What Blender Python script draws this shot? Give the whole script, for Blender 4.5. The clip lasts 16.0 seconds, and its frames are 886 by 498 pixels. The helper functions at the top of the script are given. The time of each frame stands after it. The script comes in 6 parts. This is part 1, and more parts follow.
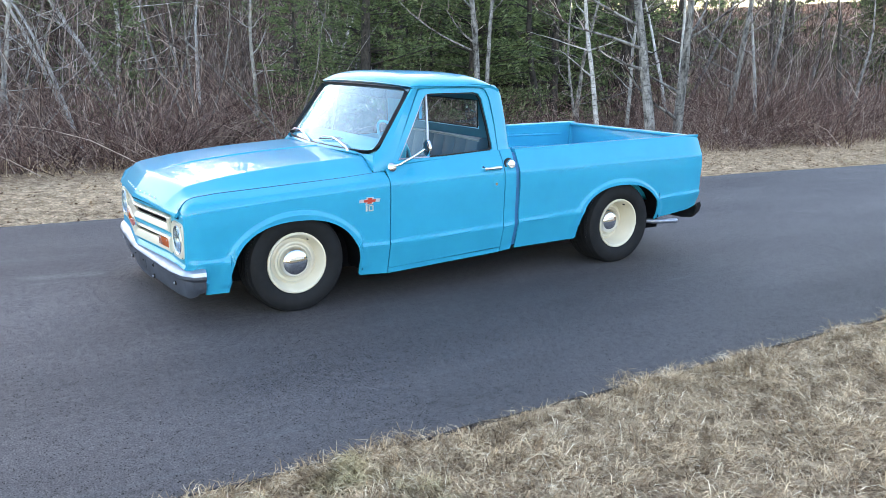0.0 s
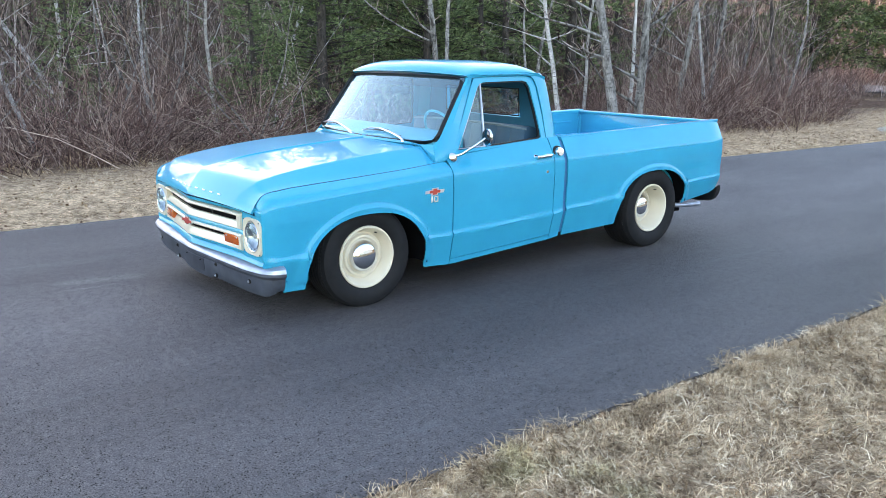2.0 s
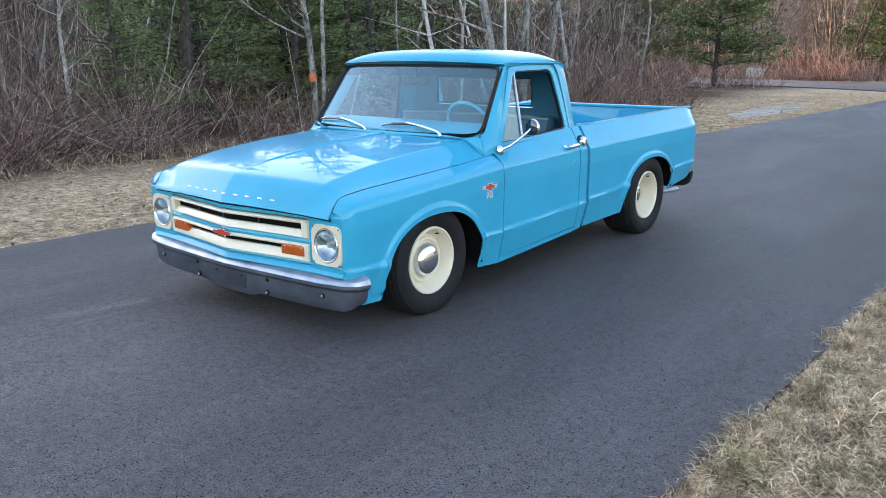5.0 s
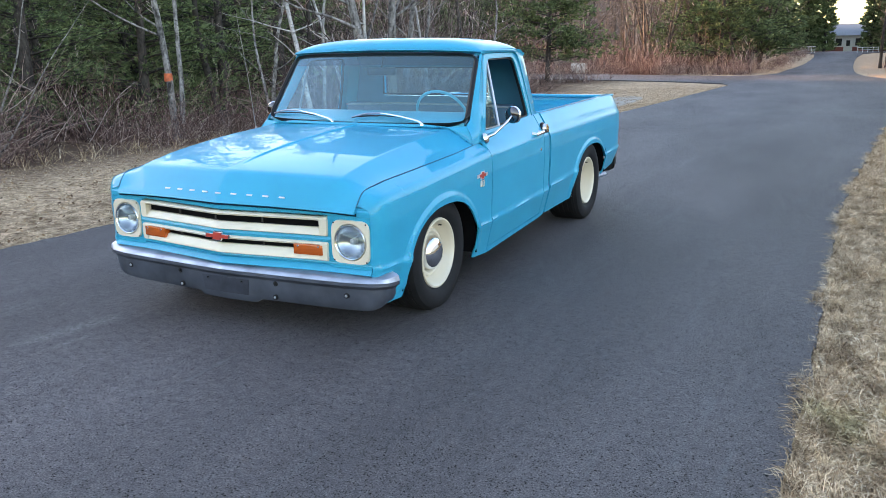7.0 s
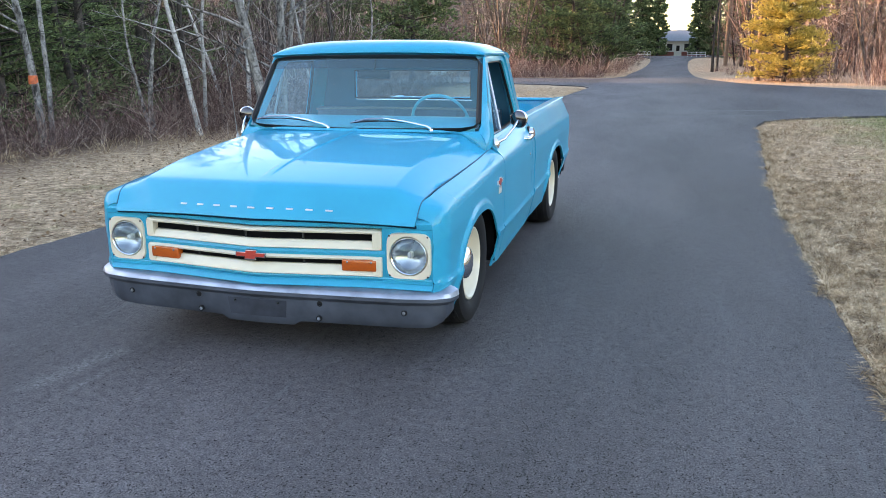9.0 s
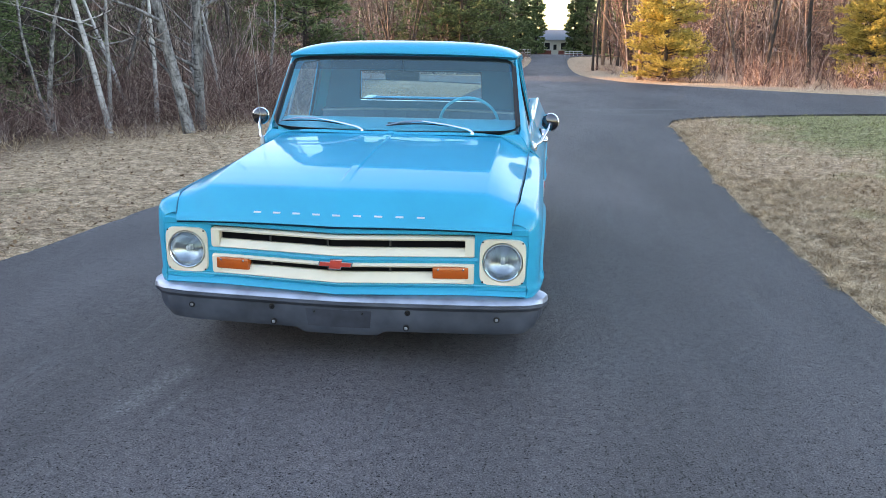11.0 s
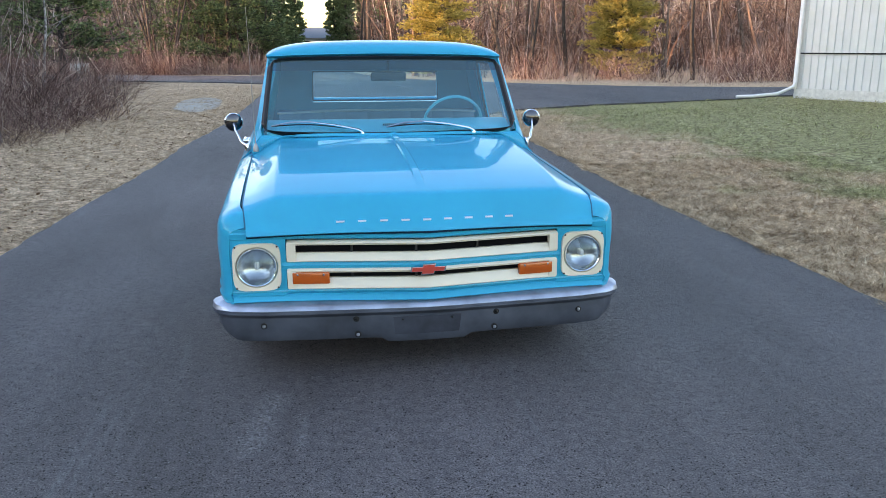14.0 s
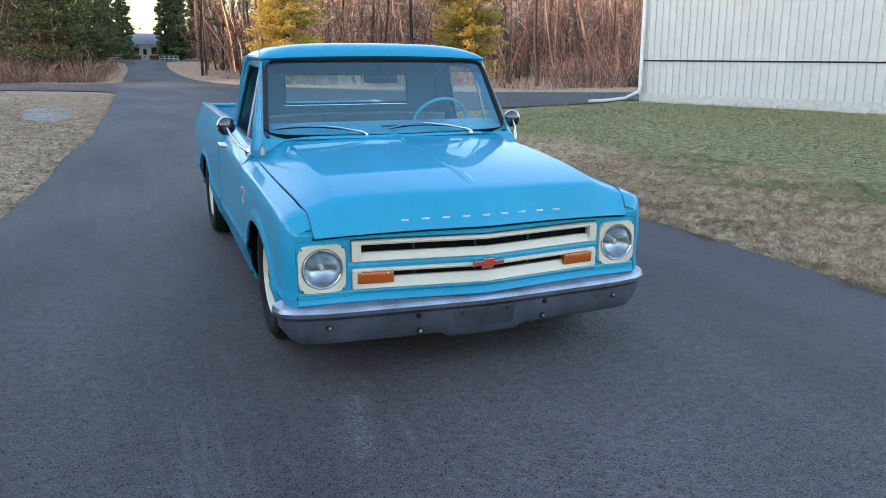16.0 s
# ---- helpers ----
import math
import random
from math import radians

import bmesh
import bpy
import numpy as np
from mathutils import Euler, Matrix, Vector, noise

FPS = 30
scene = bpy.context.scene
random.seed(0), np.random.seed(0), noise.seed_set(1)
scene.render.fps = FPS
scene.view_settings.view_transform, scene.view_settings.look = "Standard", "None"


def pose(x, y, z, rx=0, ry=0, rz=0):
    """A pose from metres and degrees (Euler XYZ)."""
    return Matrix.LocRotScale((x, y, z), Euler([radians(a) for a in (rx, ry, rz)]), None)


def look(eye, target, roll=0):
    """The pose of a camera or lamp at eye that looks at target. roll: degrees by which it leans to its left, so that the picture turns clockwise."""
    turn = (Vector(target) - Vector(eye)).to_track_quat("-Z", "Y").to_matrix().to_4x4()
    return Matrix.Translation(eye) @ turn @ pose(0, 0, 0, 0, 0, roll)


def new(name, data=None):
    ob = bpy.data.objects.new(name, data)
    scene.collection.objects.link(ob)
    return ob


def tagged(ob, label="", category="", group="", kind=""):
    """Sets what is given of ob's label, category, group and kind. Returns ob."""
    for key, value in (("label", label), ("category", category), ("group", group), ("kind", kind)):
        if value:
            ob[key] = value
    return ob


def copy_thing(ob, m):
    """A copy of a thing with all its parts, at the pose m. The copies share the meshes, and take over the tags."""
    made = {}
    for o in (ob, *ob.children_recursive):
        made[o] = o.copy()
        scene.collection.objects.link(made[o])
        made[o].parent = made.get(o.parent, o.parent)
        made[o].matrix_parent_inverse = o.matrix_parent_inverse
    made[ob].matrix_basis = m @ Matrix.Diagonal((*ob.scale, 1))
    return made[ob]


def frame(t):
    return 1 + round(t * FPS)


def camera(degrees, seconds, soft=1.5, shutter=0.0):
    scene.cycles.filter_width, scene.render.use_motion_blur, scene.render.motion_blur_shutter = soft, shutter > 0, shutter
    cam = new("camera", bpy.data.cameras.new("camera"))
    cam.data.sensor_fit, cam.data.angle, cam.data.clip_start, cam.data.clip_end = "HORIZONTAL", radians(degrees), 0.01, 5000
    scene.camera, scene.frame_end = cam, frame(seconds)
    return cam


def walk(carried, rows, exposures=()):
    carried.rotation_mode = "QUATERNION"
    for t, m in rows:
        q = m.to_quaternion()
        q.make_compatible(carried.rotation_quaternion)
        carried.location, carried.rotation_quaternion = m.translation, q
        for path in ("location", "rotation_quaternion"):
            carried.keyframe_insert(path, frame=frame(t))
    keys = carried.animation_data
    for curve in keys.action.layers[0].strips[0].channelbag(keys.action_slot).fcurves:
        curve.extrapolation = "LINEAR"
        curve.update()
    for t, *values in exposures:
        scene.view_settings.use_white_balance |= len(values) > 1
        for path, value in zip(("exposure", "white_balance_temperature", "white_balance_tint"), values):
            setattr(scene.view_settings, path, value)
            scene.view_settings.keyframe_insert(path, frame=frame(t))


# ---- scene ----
SKY_STRENGTH, UNSEEN_RIDGE = 0.15, 6.0
EXPOSURE = [(0.0, 3.40, 7050, 25), (3.0, 3.38, 7150, 25), (4.0, 3.17, 7150, 25), (8.0, 3.12, 7150, 25), (12.5, 3.02, 7150, 25), (16.0, 2.73, 6750, 23)]
cam = camera(57.44, 16.0, soft=0.35)
PATH = [
    (0, (5.842, -1.971, 1.667), (4.197, -0.928, 1.212), 1.09),
    (0.5, (5.689, -2.152, 1.658), (4.054, -1.096, 1.198), 0.01),
    (1, (5.557, -2.388, 1.649), (3.932, -1.317, 1.189), -0.24),
    (1.5, (5.433, -2.618, 1.658), (3.834, -1.510, 1.193), -0.19),
    (2, (5.262, -2.755, 1.632), (3.729, -1.560, 1.161), 0.46),
    (2.5, (5.060, -2.892, 1.635), (3.584, -1.627, 1.165), 0.86),
    (3, (4.866, -3.073, 1.618), (3.467, -1.720, 1.154), 1.27),
    (3.5, (4.664, -3.267, 1.608), (3.333, -1.848, 1.144), 1.14),
    (4, (4.419, -3.376, 1.564), (3.128, -1.921, 1.099), 0.77),
    (4.2, (4.319, -3.425, 1.559), (3.038, -1.962, 1.095), 0.49),
    (6.3, (3.415, -3.911, 1.522), (2.368, -2.274, 1.045), 0.17),
    (6.5, (3.312, -3.955, 1.506), (2.312, -2.289, 1.034), 0.22),
    (7, (3.035, -4.094, 1.483), (2.152, -2.364, 1.008), -0.75),
    (7.5, (2.761, -4.154, 1.452), (1.938, -2.394, 0.975), -0.89),
    (8, (2.495, -4.166, 1.468), (1.707, -2.392, 0.989), -1.35),
    (8.5, (2.252, -4.224, 1.484), (1.595, -2.396, 1.008), -0.65),
    (9, (1.998, -4.301, 1.494), (1.456, -2.435, 1.021), -0.34),
    (9.2, (1.896, -4.308, 1.494), (1.374, -2.436, 1.022), -0.26),
    (11.3, (0.821, -4.473, 1.535), (0.630, -2.541, 1.055), 0.48),
    (11.5, (0.717, -4.470, 1.531), (0.560, -2.535, 1.053), 0.31),
    (12, (0.496, -4.485, 1.534), (0.396, -2.546, 1.054), 0.14),
    (12.5, (0.213, -4.541, 1.525), (0.209, -2.599, 1.047), 0.08),
    (13, (0.009, -4.530, 1.539), (0.106, -2.593, 1.054), 0.06),
    (13.5, (-0.248, -4.446, 1.542), (-0.067, -2.515, 1.054), -0.61),
    (14, (-0.552, -4.448, 1.534), (-0.223, -2.536, 1.050), -0.01),
    (14.5, (-0.830, -4.471, 1.542), (-0.397, -2.580, 1.055), 0.20),
    (15, (-1.061, -4.392, 1.519), (-0.583, -2.510, 1.040), -0.34),
    (15.5, (-1.299, -4.305, 1.519), (-0.749, -2.442, 1.041), -0.30),
    (16, (-1.585, -4.280, 1.501), (-0.875, -2.469, 1.035), 0.18),
]
walk(cam, [(t, look(eye, target, roll)) for t, eye, target, roll in PATH], EXPOSURE)

# ---- sky and sun: low evening sun behind the wood beyond the road, foreground in open shade ----
SUN_ELEV, SUN_AZ = 7.0, 278.0   # degrees; azimuth clockwise from +y
world = bpy.data.worlds.new("evening_sky")
scene.world = world
world.use_nodes = True
wn = world.node_tree.nodes
sky = wn.new("ShaderNodeTexSky")
sky.sky_type, sky.sun_disc = "NISHITA", False
sky.sun_elevation, sky.sun_rotation = radians(SUN_ELEV), radians(SUN_AZ)
sky.air_density, sky.dust_density, sky.ozone_density = 1.0, 0.4, 1.3
wn["Background"].inputs[1].default_value = SKY_STRENGTH
world.node_tree.links.new(sky.outputs[0], wn["Background"].inputs[0])
sun_data = bpy.data.lights.new("sun", "SUN")
sun_data.energy, sun_data.angle, sun_data.color = 2.3, radians(0.6), (1.0, 0.66, 0.36)
sun = new("sun", sun_data)
_a, _e = radians(SUN_AZ), radians(SUN_ELEV)
sun_from = Vector((math.sin(_a) * math.cos(_e), math.cos(_a) * math.cos(_e), math.sin(_e)))
sun.matrix_world = look(sun_from * 50, (0, 0, 0))


# ---- mesh helpers ----
def to_mesh(name, bm, smooth=True):
    me = bpy.data.meshes.new(name)
    bm.to_mesh(me)
    bm.free()
    if smooth:
        me.polygons.foreach_set("use_smooth", [True] * len(me.polygons))
        me.set_sharp_from_angle(angle=radians(38))
    return me


def part(name, bm, material, parent=None, label="", smooth=True):
    me = to_mesh(name, bm, smooth)
    for m in material if isinstance(material, (list, tuple)) else (material,):
        me.materials.append(m)
    ob = new(name, me)
    ob.parent = parent
    return tagged(ob, label)


def thing(name, label, category, group="", at=(0, 0, 0), kind=""):
    return tagged(place_at(new(name), at), label, category, group, kind)


def place_at(ob, at):
    ob.location = at
    return ob


def grid(bm, nu, nv, f, closed_u=False):
    """A sheet of f(u, v), u and v from 0 to 1."""
    vs = [[bm.verts.new(f(i / nu, j / nv)) for j in range(nv + 1)] for i in range(nu if closed_u else nu + 1)]
    for i in range(nu):
        a, b = vs[i], vs[(i + 1) % len(vs)]
        for j in range(nv):
            try:
                bm.faces.new((a[j], b[j], b[j + 1], a[j + 1]))
            except ValueError:
                pass
    return vs


def lathe(bm, profile, m, n=40):
    """Turns (radius, height) points round the z axis of m."""
    rings = []
    for r, h in profile:
        if r < 1e-5:
            rings.append([bm.verts.new(m @ Vector((0, 0, h)))])
        else:
            rings.append([bm.verts.new(m @ Vector((r * math.cos(2 * math.pi * k / n), r * math.sin(2 * math.pi * k / n), h))) for k in range(n)])
    for a, b in zip(rings, rings[1:]):
        for k in range(n):
            q = [a[k % len(a)], a[(k + 1) % len(a)], b[(k + 1) % len(b)], b[k % len(b)]]
            q = list(dict.fromkeys(q))
            if len(q) > 2:
                bm.faces.new(q)


def tube(bm, pts, radii, n=8, cap=True):
    """A round bar along points; radii is a number or one for each point."""
    pts = [Vector(p) for p in pts]
    radii = radii if isinstance(radii, (list, tuple)) else [radii] * len(pts)
    rings, side = [], None
    for k, p in enumerate(pts):
        d = (pts[min(k + 1, len(pts) - 1)] - pts[max(k - 1, 0)]).normalized()
        if side is None:
            side = d.orthogonal().normalized()
        side = (side - d * side.dot(d)).normalized()
        up = d.cross(side)
        rings.append([bm.verts.new(p + radii[k] * (math.cos(a) * side + math.sin(a) * up)) for a in (2 * math.pi * i / n for i in range(n))])
    for a, b in zip(rings, rings[1:]):
        for i in range(n):
            bm.faces.new((a[i], a[(i + 1) % n], b[(i + 1) % n], b[i]))
    if cap:
        bm.faces.new(rings[0][::-1])
        bm.faces.new(rings[-1])


def box(bm, lo, hi, bevel=0.0, m=None, seg=2):
    lo, hi = Vector(lo), Vector(hi)
    made = bmesh.ops.create_cube(bm, size=1.0)["verts"]
    for v in made:
        v.co = Vector(((lo[i] + hi[i]) / 2 + v.co[i] * (hi[i] - lo[i]) for i in range(3)))
        v.co = (m @ v.co) if m else v.co
    if bevel:
        edges = list({e for v in made for e in v.link_edges})
        bmesh.ops.bevel(bm, geom=edges, offset=bevel, segments=seg, affect="EDGES", profile=0.5)


def sweep(bm, rows, closed=False, cap=True):
    """Joins equal-length rings of points; closed: each ring is a loop."""
    vs = [[bm.verts.new(p) for p in ring] for ring in rows]
    n = len(vs[0])
    for a, b in zip(vs, vs[1:]):
        for i in range(n if closed else n - 1):
            bm.faces.new((a[i], a[(i + 1) % n], b[(i + 1) % n], b[i]))
    if closed and cap:
        bm.faces.new(vs[0][::-1])
        bm.faces.new(vs[-1])


def lerp(x, table):
    """Straight interpolation in a table of (x, value)."""
    return float(np.interp(x, [a for a, _ in table], [b for _, b in table]))


def fresh():
    return bmesh.new()


def mirrored(bm):
    """The same bmesh with x turned round."""
    for v in bm.verts:
        v.co.x = -v.co.x
    bmesh.ops.reverse_faces(bm, faces=bm.faces[:])
    return bm


def thicken(bm, depth):
    """Gives a sheet a back, depth metres behind its face, with rims."""
    bm.normal_update()
    old = bm.verts[:]
    faces = bm.faces[:]
    rim = [e for e in bm.edges if e.is_boundary]
    back = {v: bm.verts.new(v.co - v.normal * depth) for v in old}
    for f in faces:
        bm.faces.new([back[v] for v in reversed(f.verts)])
    for e in rim:
        a, b = e.verts
        f = e.link_faces[0]
        order = [l.vert for l in f.loops]
        if order[(order.index(a) + 1) % len(order)] is not b:
            a, b = b, a
        bm.faces.new((b, a, back[a], back[b]))
    return bm


# ---- materials ----
def material(name, build):
    m = bpy.data.materials.new(name)
    m.use_nodes = True
    build(m.node_tree.nodes, m.node_tree.links, m.node_tree.nodes["Principled BSDF"])
    return m


def ramp(n, stops):
    r = n.new("ShaderNodeValToRGB")
    while len(r.color_ramp.elements) < len(stops):
        r.color_ramp.elements.new(0.5)
    for e, (p, c) in zip(r.color_ramp.elements, stops):
        e.position, e.color = p, (*c, 1) if len(c) == 3 else c
    return r


def noise_tex(n, l, scale, detail=4.0, rough=0.55, stretch=None):
    c = n.new("ShaderNodeTexCoord")
    t = n.new("ShaderNodeTexNoise")
    t.inputs["Scale"].default_value, t.inputs["Detail"].default_value, t.inputs["Roughness"].default_value = scale, detail, rough
    if stretch:
        s = n.new("ShaderNodeMapping")
        s.inputs["Scale"].default_value = stretch
        l.new(c.outputs["Object"], s.inputs[0])
        l.new(s.outputs[0], t.inputs[0])
    else:
        l.new(c.outputs["Object"], t.inputs[0])
    return t


def bump(n, l, b, height, strength, distance):
    k = n.new("ShaderNodeBump")
    k.inputs["Strength"].default_value, k.inputs["Distance"].default_value = strength, distance
    l.new(height, k.inputs["Height"])
    l.new(k.outputs[0], b.inputs["Normal"])
    return k


def mix(n, l, fac, a, b, kind="MIX"):
    m = n.new("ShaderNodeMix")
    m.data_type, m.blend_type = "RGBA", kind
    for socket, v in ((m.inputs[0], fac), (m.inputs[6], a), (m.inputs[7], b)):
        if isinstance(v, (int, float)):
            socket.default_value = v
        elif isinstance(v, tuple):
            socket.default_value = (*v, 1)
        else:
            l.new(v, socket)
    return m.outputs[2]


def plain(name, color, rough=0.5, metal=0.0, coat=0.0, vary=0.12, scale=9.0, bumpy=0.0, spec=0.5):
    """A surface with slight mottling and grain."""
    def build(n, l, b):
        t = noise_tex(n, l, scale)
        r = ramp(n, [(0.25, tuple(c * (1 - vary) for c in color)), (0.75, tuple(min(1, c * (1 + vary)) for c in color))])
        l.new(t.outputs[0], r.inputs[0])
        l.new(r.outputs[0], b.inputs["Base Color"])
        b.inputs["Roughness"].default_value, b.inputs["Metallic"].default_value = rough, metal
        b.inputs["Coat Weight"].default_value, b.inputs["Coat Roughness"].default_value = coat, 0.03
        b.inputs["Specular IOR Level"].default_value = spec
        if bumpy:
            bump(n, l, b, noise_tex(n, l, scale * 14, 3).outputs[0], bumpy, 0.002)
    return material(name, build)


def paint_build(color):
    def build(n, l, b):
        t = noise_tex(n, l, 2.2, 3)
        r = ramp(n, [(0.3, tuple(c * 0.95 for c in color)), (0.7, tuple(c * 1.05 for c in color))])
        l.new(t.outputs[0], r.inputs[0])
        l.new(r.outputs[0], b.inputs["Base Color"])
        b.inputs["Roughness"].default_value = 0.35
        b.inputs["Specular IOR Level"].default_value = 0.05
        b.inputs["Coat Weight"].default_value, b.inputs["Coat Roughness"].default_value = 0.62, 0.02
        w = noise_tex(n, l, 4.0, 2)
        k = bump(n, l, b, w.outputs[0], 0.012, 0.01)
        l.new(k.outputs[0], b.inputs["Coat Normal"])
    return build


def glass_build(tint, gloss_gain=1.2, rough=0.0, veil=0.0):
    def build(n, l, b):
        out = n["Material Output"]
        clear = n.new("ShaderNodeBsdfTransparent")
        clear.inputs[0].default_value = (*tint, 1)
        gloss = n.new("ShaderNodeBsdfGlossy")
        gloss.inputs["Roughness"].default_value = rough
        gloss.inputs[0].default_value = (0.7, 0.92, 1.0, 1)
        face = n.new("ShaderNodeLayerWeight")
        face.inputs[0].default_value = 0.5
        steep = n.new("ShaderNodeMath")
        steep.operation = "POWER"
        steep.inputs[1].default_value = 2.0
        l.new(face.outputs["Facing"], steep.inputs[0])
        two = n.new("ShaderNodeMath")
        two.operation, two.use_clamp = "MULTIPLY_ADD", True
        two.inputs[1].default_value, two.inputs[2].default_value = 0.3 * gloss_gain, 0.05 * gloss_gain
        l.new(steep.outputs[0], two.inputs[0])
        m = n.new("ShaderNodeMixShader")
        l.new(two.outputs[0], m.inputs[0])
        # pale diffuse share; on the windshield it stands in for smooth sky reflection
        film = n.new("ShaderNodeMixShader")
        film.inputs[0].default_value = veil
        haze = n.new("ShaderNodeBsdfDiffuse")
        haze.inputs[0].default_value = (0.36, 0.62, 0.68, 1)
        l.new(clear.outputs[0], film.inputs[1])
        l.new(haze.outputs[0], film.inputs[2])
        l.new(film.outputs[0], m.inputs[1])
        l.new(gloss.outputs[0], m.inputs[2])
        l.new(m.outputs[0], out.inputs[0])
    return build


SCRAPES = (((-0.71, -0.98), (-0.8, -1.44), 0.1, 0.5), ((-0.585, -1.2), (-0.6, -1.46), 0.035, 0.5), ((-1.26, 0.15), (-1.31, -0.73), 0.018, 0.4), ((-1.31, -0.73), (-1.34, -2.0), 0.02, 0.42),
           ((-1.2, -1.0), (-1.26, -1.68), 0.02, 0.3), ((-1.72, 0.2), (-1.77, -1.36), 0.025, 0.2), ((-0.27, -1.66), (-0.26, -2.05), 0.02, 0.35), ((1.63, -1.05), (1.66, -1.4), 0.02, 0.35),
           ((2.08, -1.15), (1.94, -1.66), 0.02, 0.35), ((1.0, -1.6), (1.05, -1.9), 0.02, 0.35))   # start, end, half width, strength


def asphalt_build(n, l, b):
    c = n.new("ShaderNodeTexCoord")
    fine = noise_tex(n, l, 130.0, 4, 0.75)
    mid = noise_tex(n, l, 22.0, 5, 0.7)
    broad = noise_tex(n, l, 0.6, 5, 0.6, (1.0, 0.3, 1.0))
    base = ramp(n, [(0.34, (0.055, 0.0475, 0.048)), (0.66, (0.121, 0.106, 0.1065))])
    l.new(broad.outputs[0], base.inputs[0])
    grain = ramp(n, [(0.36, (0.3, 0.3, 0.3)), (0.5, (0.97, 0.97, 0.97)), (0.64, (1.85, 1.85, 1.85))])
    l.new(fine.outputs[0], grain.inputs[0])
    mott = ramp(n, [(0.32, (0.66, 0.66, 0.66)), (0.68, (1.32, 1.32, 1.32))])
    l.new(mid.outputs[0], mott.inputs[0])
    col = mix(n, l, 1.0, base.outputs[0], grain.outputs[0], "MULTIPLY")
    col = mix(n, l, 1.0, col, mott.outputs[0], "MULTIPLY")
    pits = None
    warp = n.new("ShaderNodeVectorMath")   # uneven outlines for pits and stones
    warp.operation = "SCALE"
    warp.inputs[3].default_value = 0.024
    l.new(noise_tex(n, l, 95.0, 4, 0.7).outputs["Color"], warp.inputs[0])
    add = n.new("ShaderNodeVectorMath")
    l.new(c.outputs["Object"], add.inputs[0])
    l.new(warp.outputs[0], add.inputs[1])
    uneven = add.outputs[0]
    for scale, lo, hi, tone, wide in ((70.0, 0.7, 0.76, (0.014, 0.0135, 0.0135), 0.34), (125.0, 0.6, 0.66, (0.018, 0.0172, 0.017), 0.42), (75.0, 0.84, 0.87, (0.3, 0.295, 0.29), 0.2), (140.0, 0.78, 0.8, (0.24, 0.235, 0.23), 0.32)):
        v = n.new("ShaderNodeTexVoronoi")
        v.inputs["Scale"].default_value = scale
        l.new(uneven, v.inputs[0])
        spot = ramp(n, [(wide * 0.6, (1, 1, 1)), (wide, (0, 0, 0))])
        l.new(v.outputs["Distance"], spot.inputs[0])
        pick = ramp(n, [(lo, (0, 0, 0)), (hi, (1, 1, 1))])
        l.new(v.outputs["Color"], pick.inputs[0])
        both = mix(n, l, 1.0, spot.outputs[0], pick.outputs[0], "MULTIPLY")
        pits = both if pits is None else (mix(n, l, 1.0, pits, both, "LIGHTEN") if tone[0] < 0.05 else pits)
        col = mix(n, l, both, col, tone)
    scuff = noise_tex(n, l, 2.0, 8, 0.8, (1.6, 0.35, 1.0))
    sr = ramp(n, [(0.6, (0, 0, 0)), (0.76, (0.7, 0.7, 0.7))])
    l.new(scuff.outputs[0], sr.inputs[0])
    pale = mix(n, l, 1.0, sr.outputs[0], grain.outputs[0], "MULTIPLY")
    col = mix(n, l, pale, col, (0.13, 0.13, 0.135))
    streak = noise_tex(n, l, 1.0, 7, 0.75, (8.0, 0.45, 1.0))
    kr = ramp(n, [(0.58, (0, 0, 0)), (0.74, (0.6, 0.6, 0.6))])
    l.new(streak.outputs[0], kr.inputs[0])
    thin = mix(n, l, 1.0, kr.outputs[0], grain.outputs[0], "MULTIPLY")
    col = mix(n, l, thin, col, (0.16, 0.16, 0.165))
    ragged = ramp(n, [(0.5, (0, 0, 0)), (0.58, (1, 1, 1))])
    l.new(noise_tex(n, l, 60.0, 4, 0.8).outputs[0], ragged.inputs[0])
    for (x0, y0), (x1, y1), width, force in SCRAPES:   # pale lines and patches scraped into the surface
        ab = Vector((x1 - x0, y1 - y0, 0))
        rel = n.new("ShaderNodeVectorMath")
        rel.operation = "SUBTRACT"
        l.new(uneven, rel.inputs[0])
        rel.inputs[1].default_value = (x0, y0, 0)
        along = n.new("ShaderNodeVectorMath")
        along.operation = "DOT_PRODUCT"
        l.new(rel.outputs[0], along.inputs[0])
        along.inputs[1].default_value = ab / ab.length_squared
        hold = n.new("ShaderNodeClamp")
        l.new(along.outputs["Value"], hold.inputs[0])
        foot = n.new("ShaderNodeVectorMath")
        foot.operation = "SCALE"
        foot.inputs[0].default_value = ab
        l.new(hold.outputs[0], foot.inputs[3])
        gone = n.new("ShaderNodeVectorMath")
        gone.operation = "DISTANCE"
        l.new(rel.outputs[0], gone.inputs[0])
        l.new(foot.outputs[0], gone.inputs[1])
        fade = n.new("ShaderNodeMapRange")
        fade.inputs["From Min"].default_value, fade.inputs["From Max"].default_value = width, width * 0.2
        fade.inputs["To Max"].default_value = force
        l.new(gone.outputs["Value"], fade.inputs[0])
        worn = mix(n, l, 1.0, fade.outputs[0], ragged.outputs[0], "MULTIPLY")
        col = mix(n, l, worn, col, (0.3, 0.295, 0.29))
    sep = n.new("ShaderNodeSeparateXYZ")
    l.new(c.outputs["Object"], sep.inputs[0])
    lane = n.new("ShaderNodeMapRange")   # the base colour darkens by degrees towards the lawn side
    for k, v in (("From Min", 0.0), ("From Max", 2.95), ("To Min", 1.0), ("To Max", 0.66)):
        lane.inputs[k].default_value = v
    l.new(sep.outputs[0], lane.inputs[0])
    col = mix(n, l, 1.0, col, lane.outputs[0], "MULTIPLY")
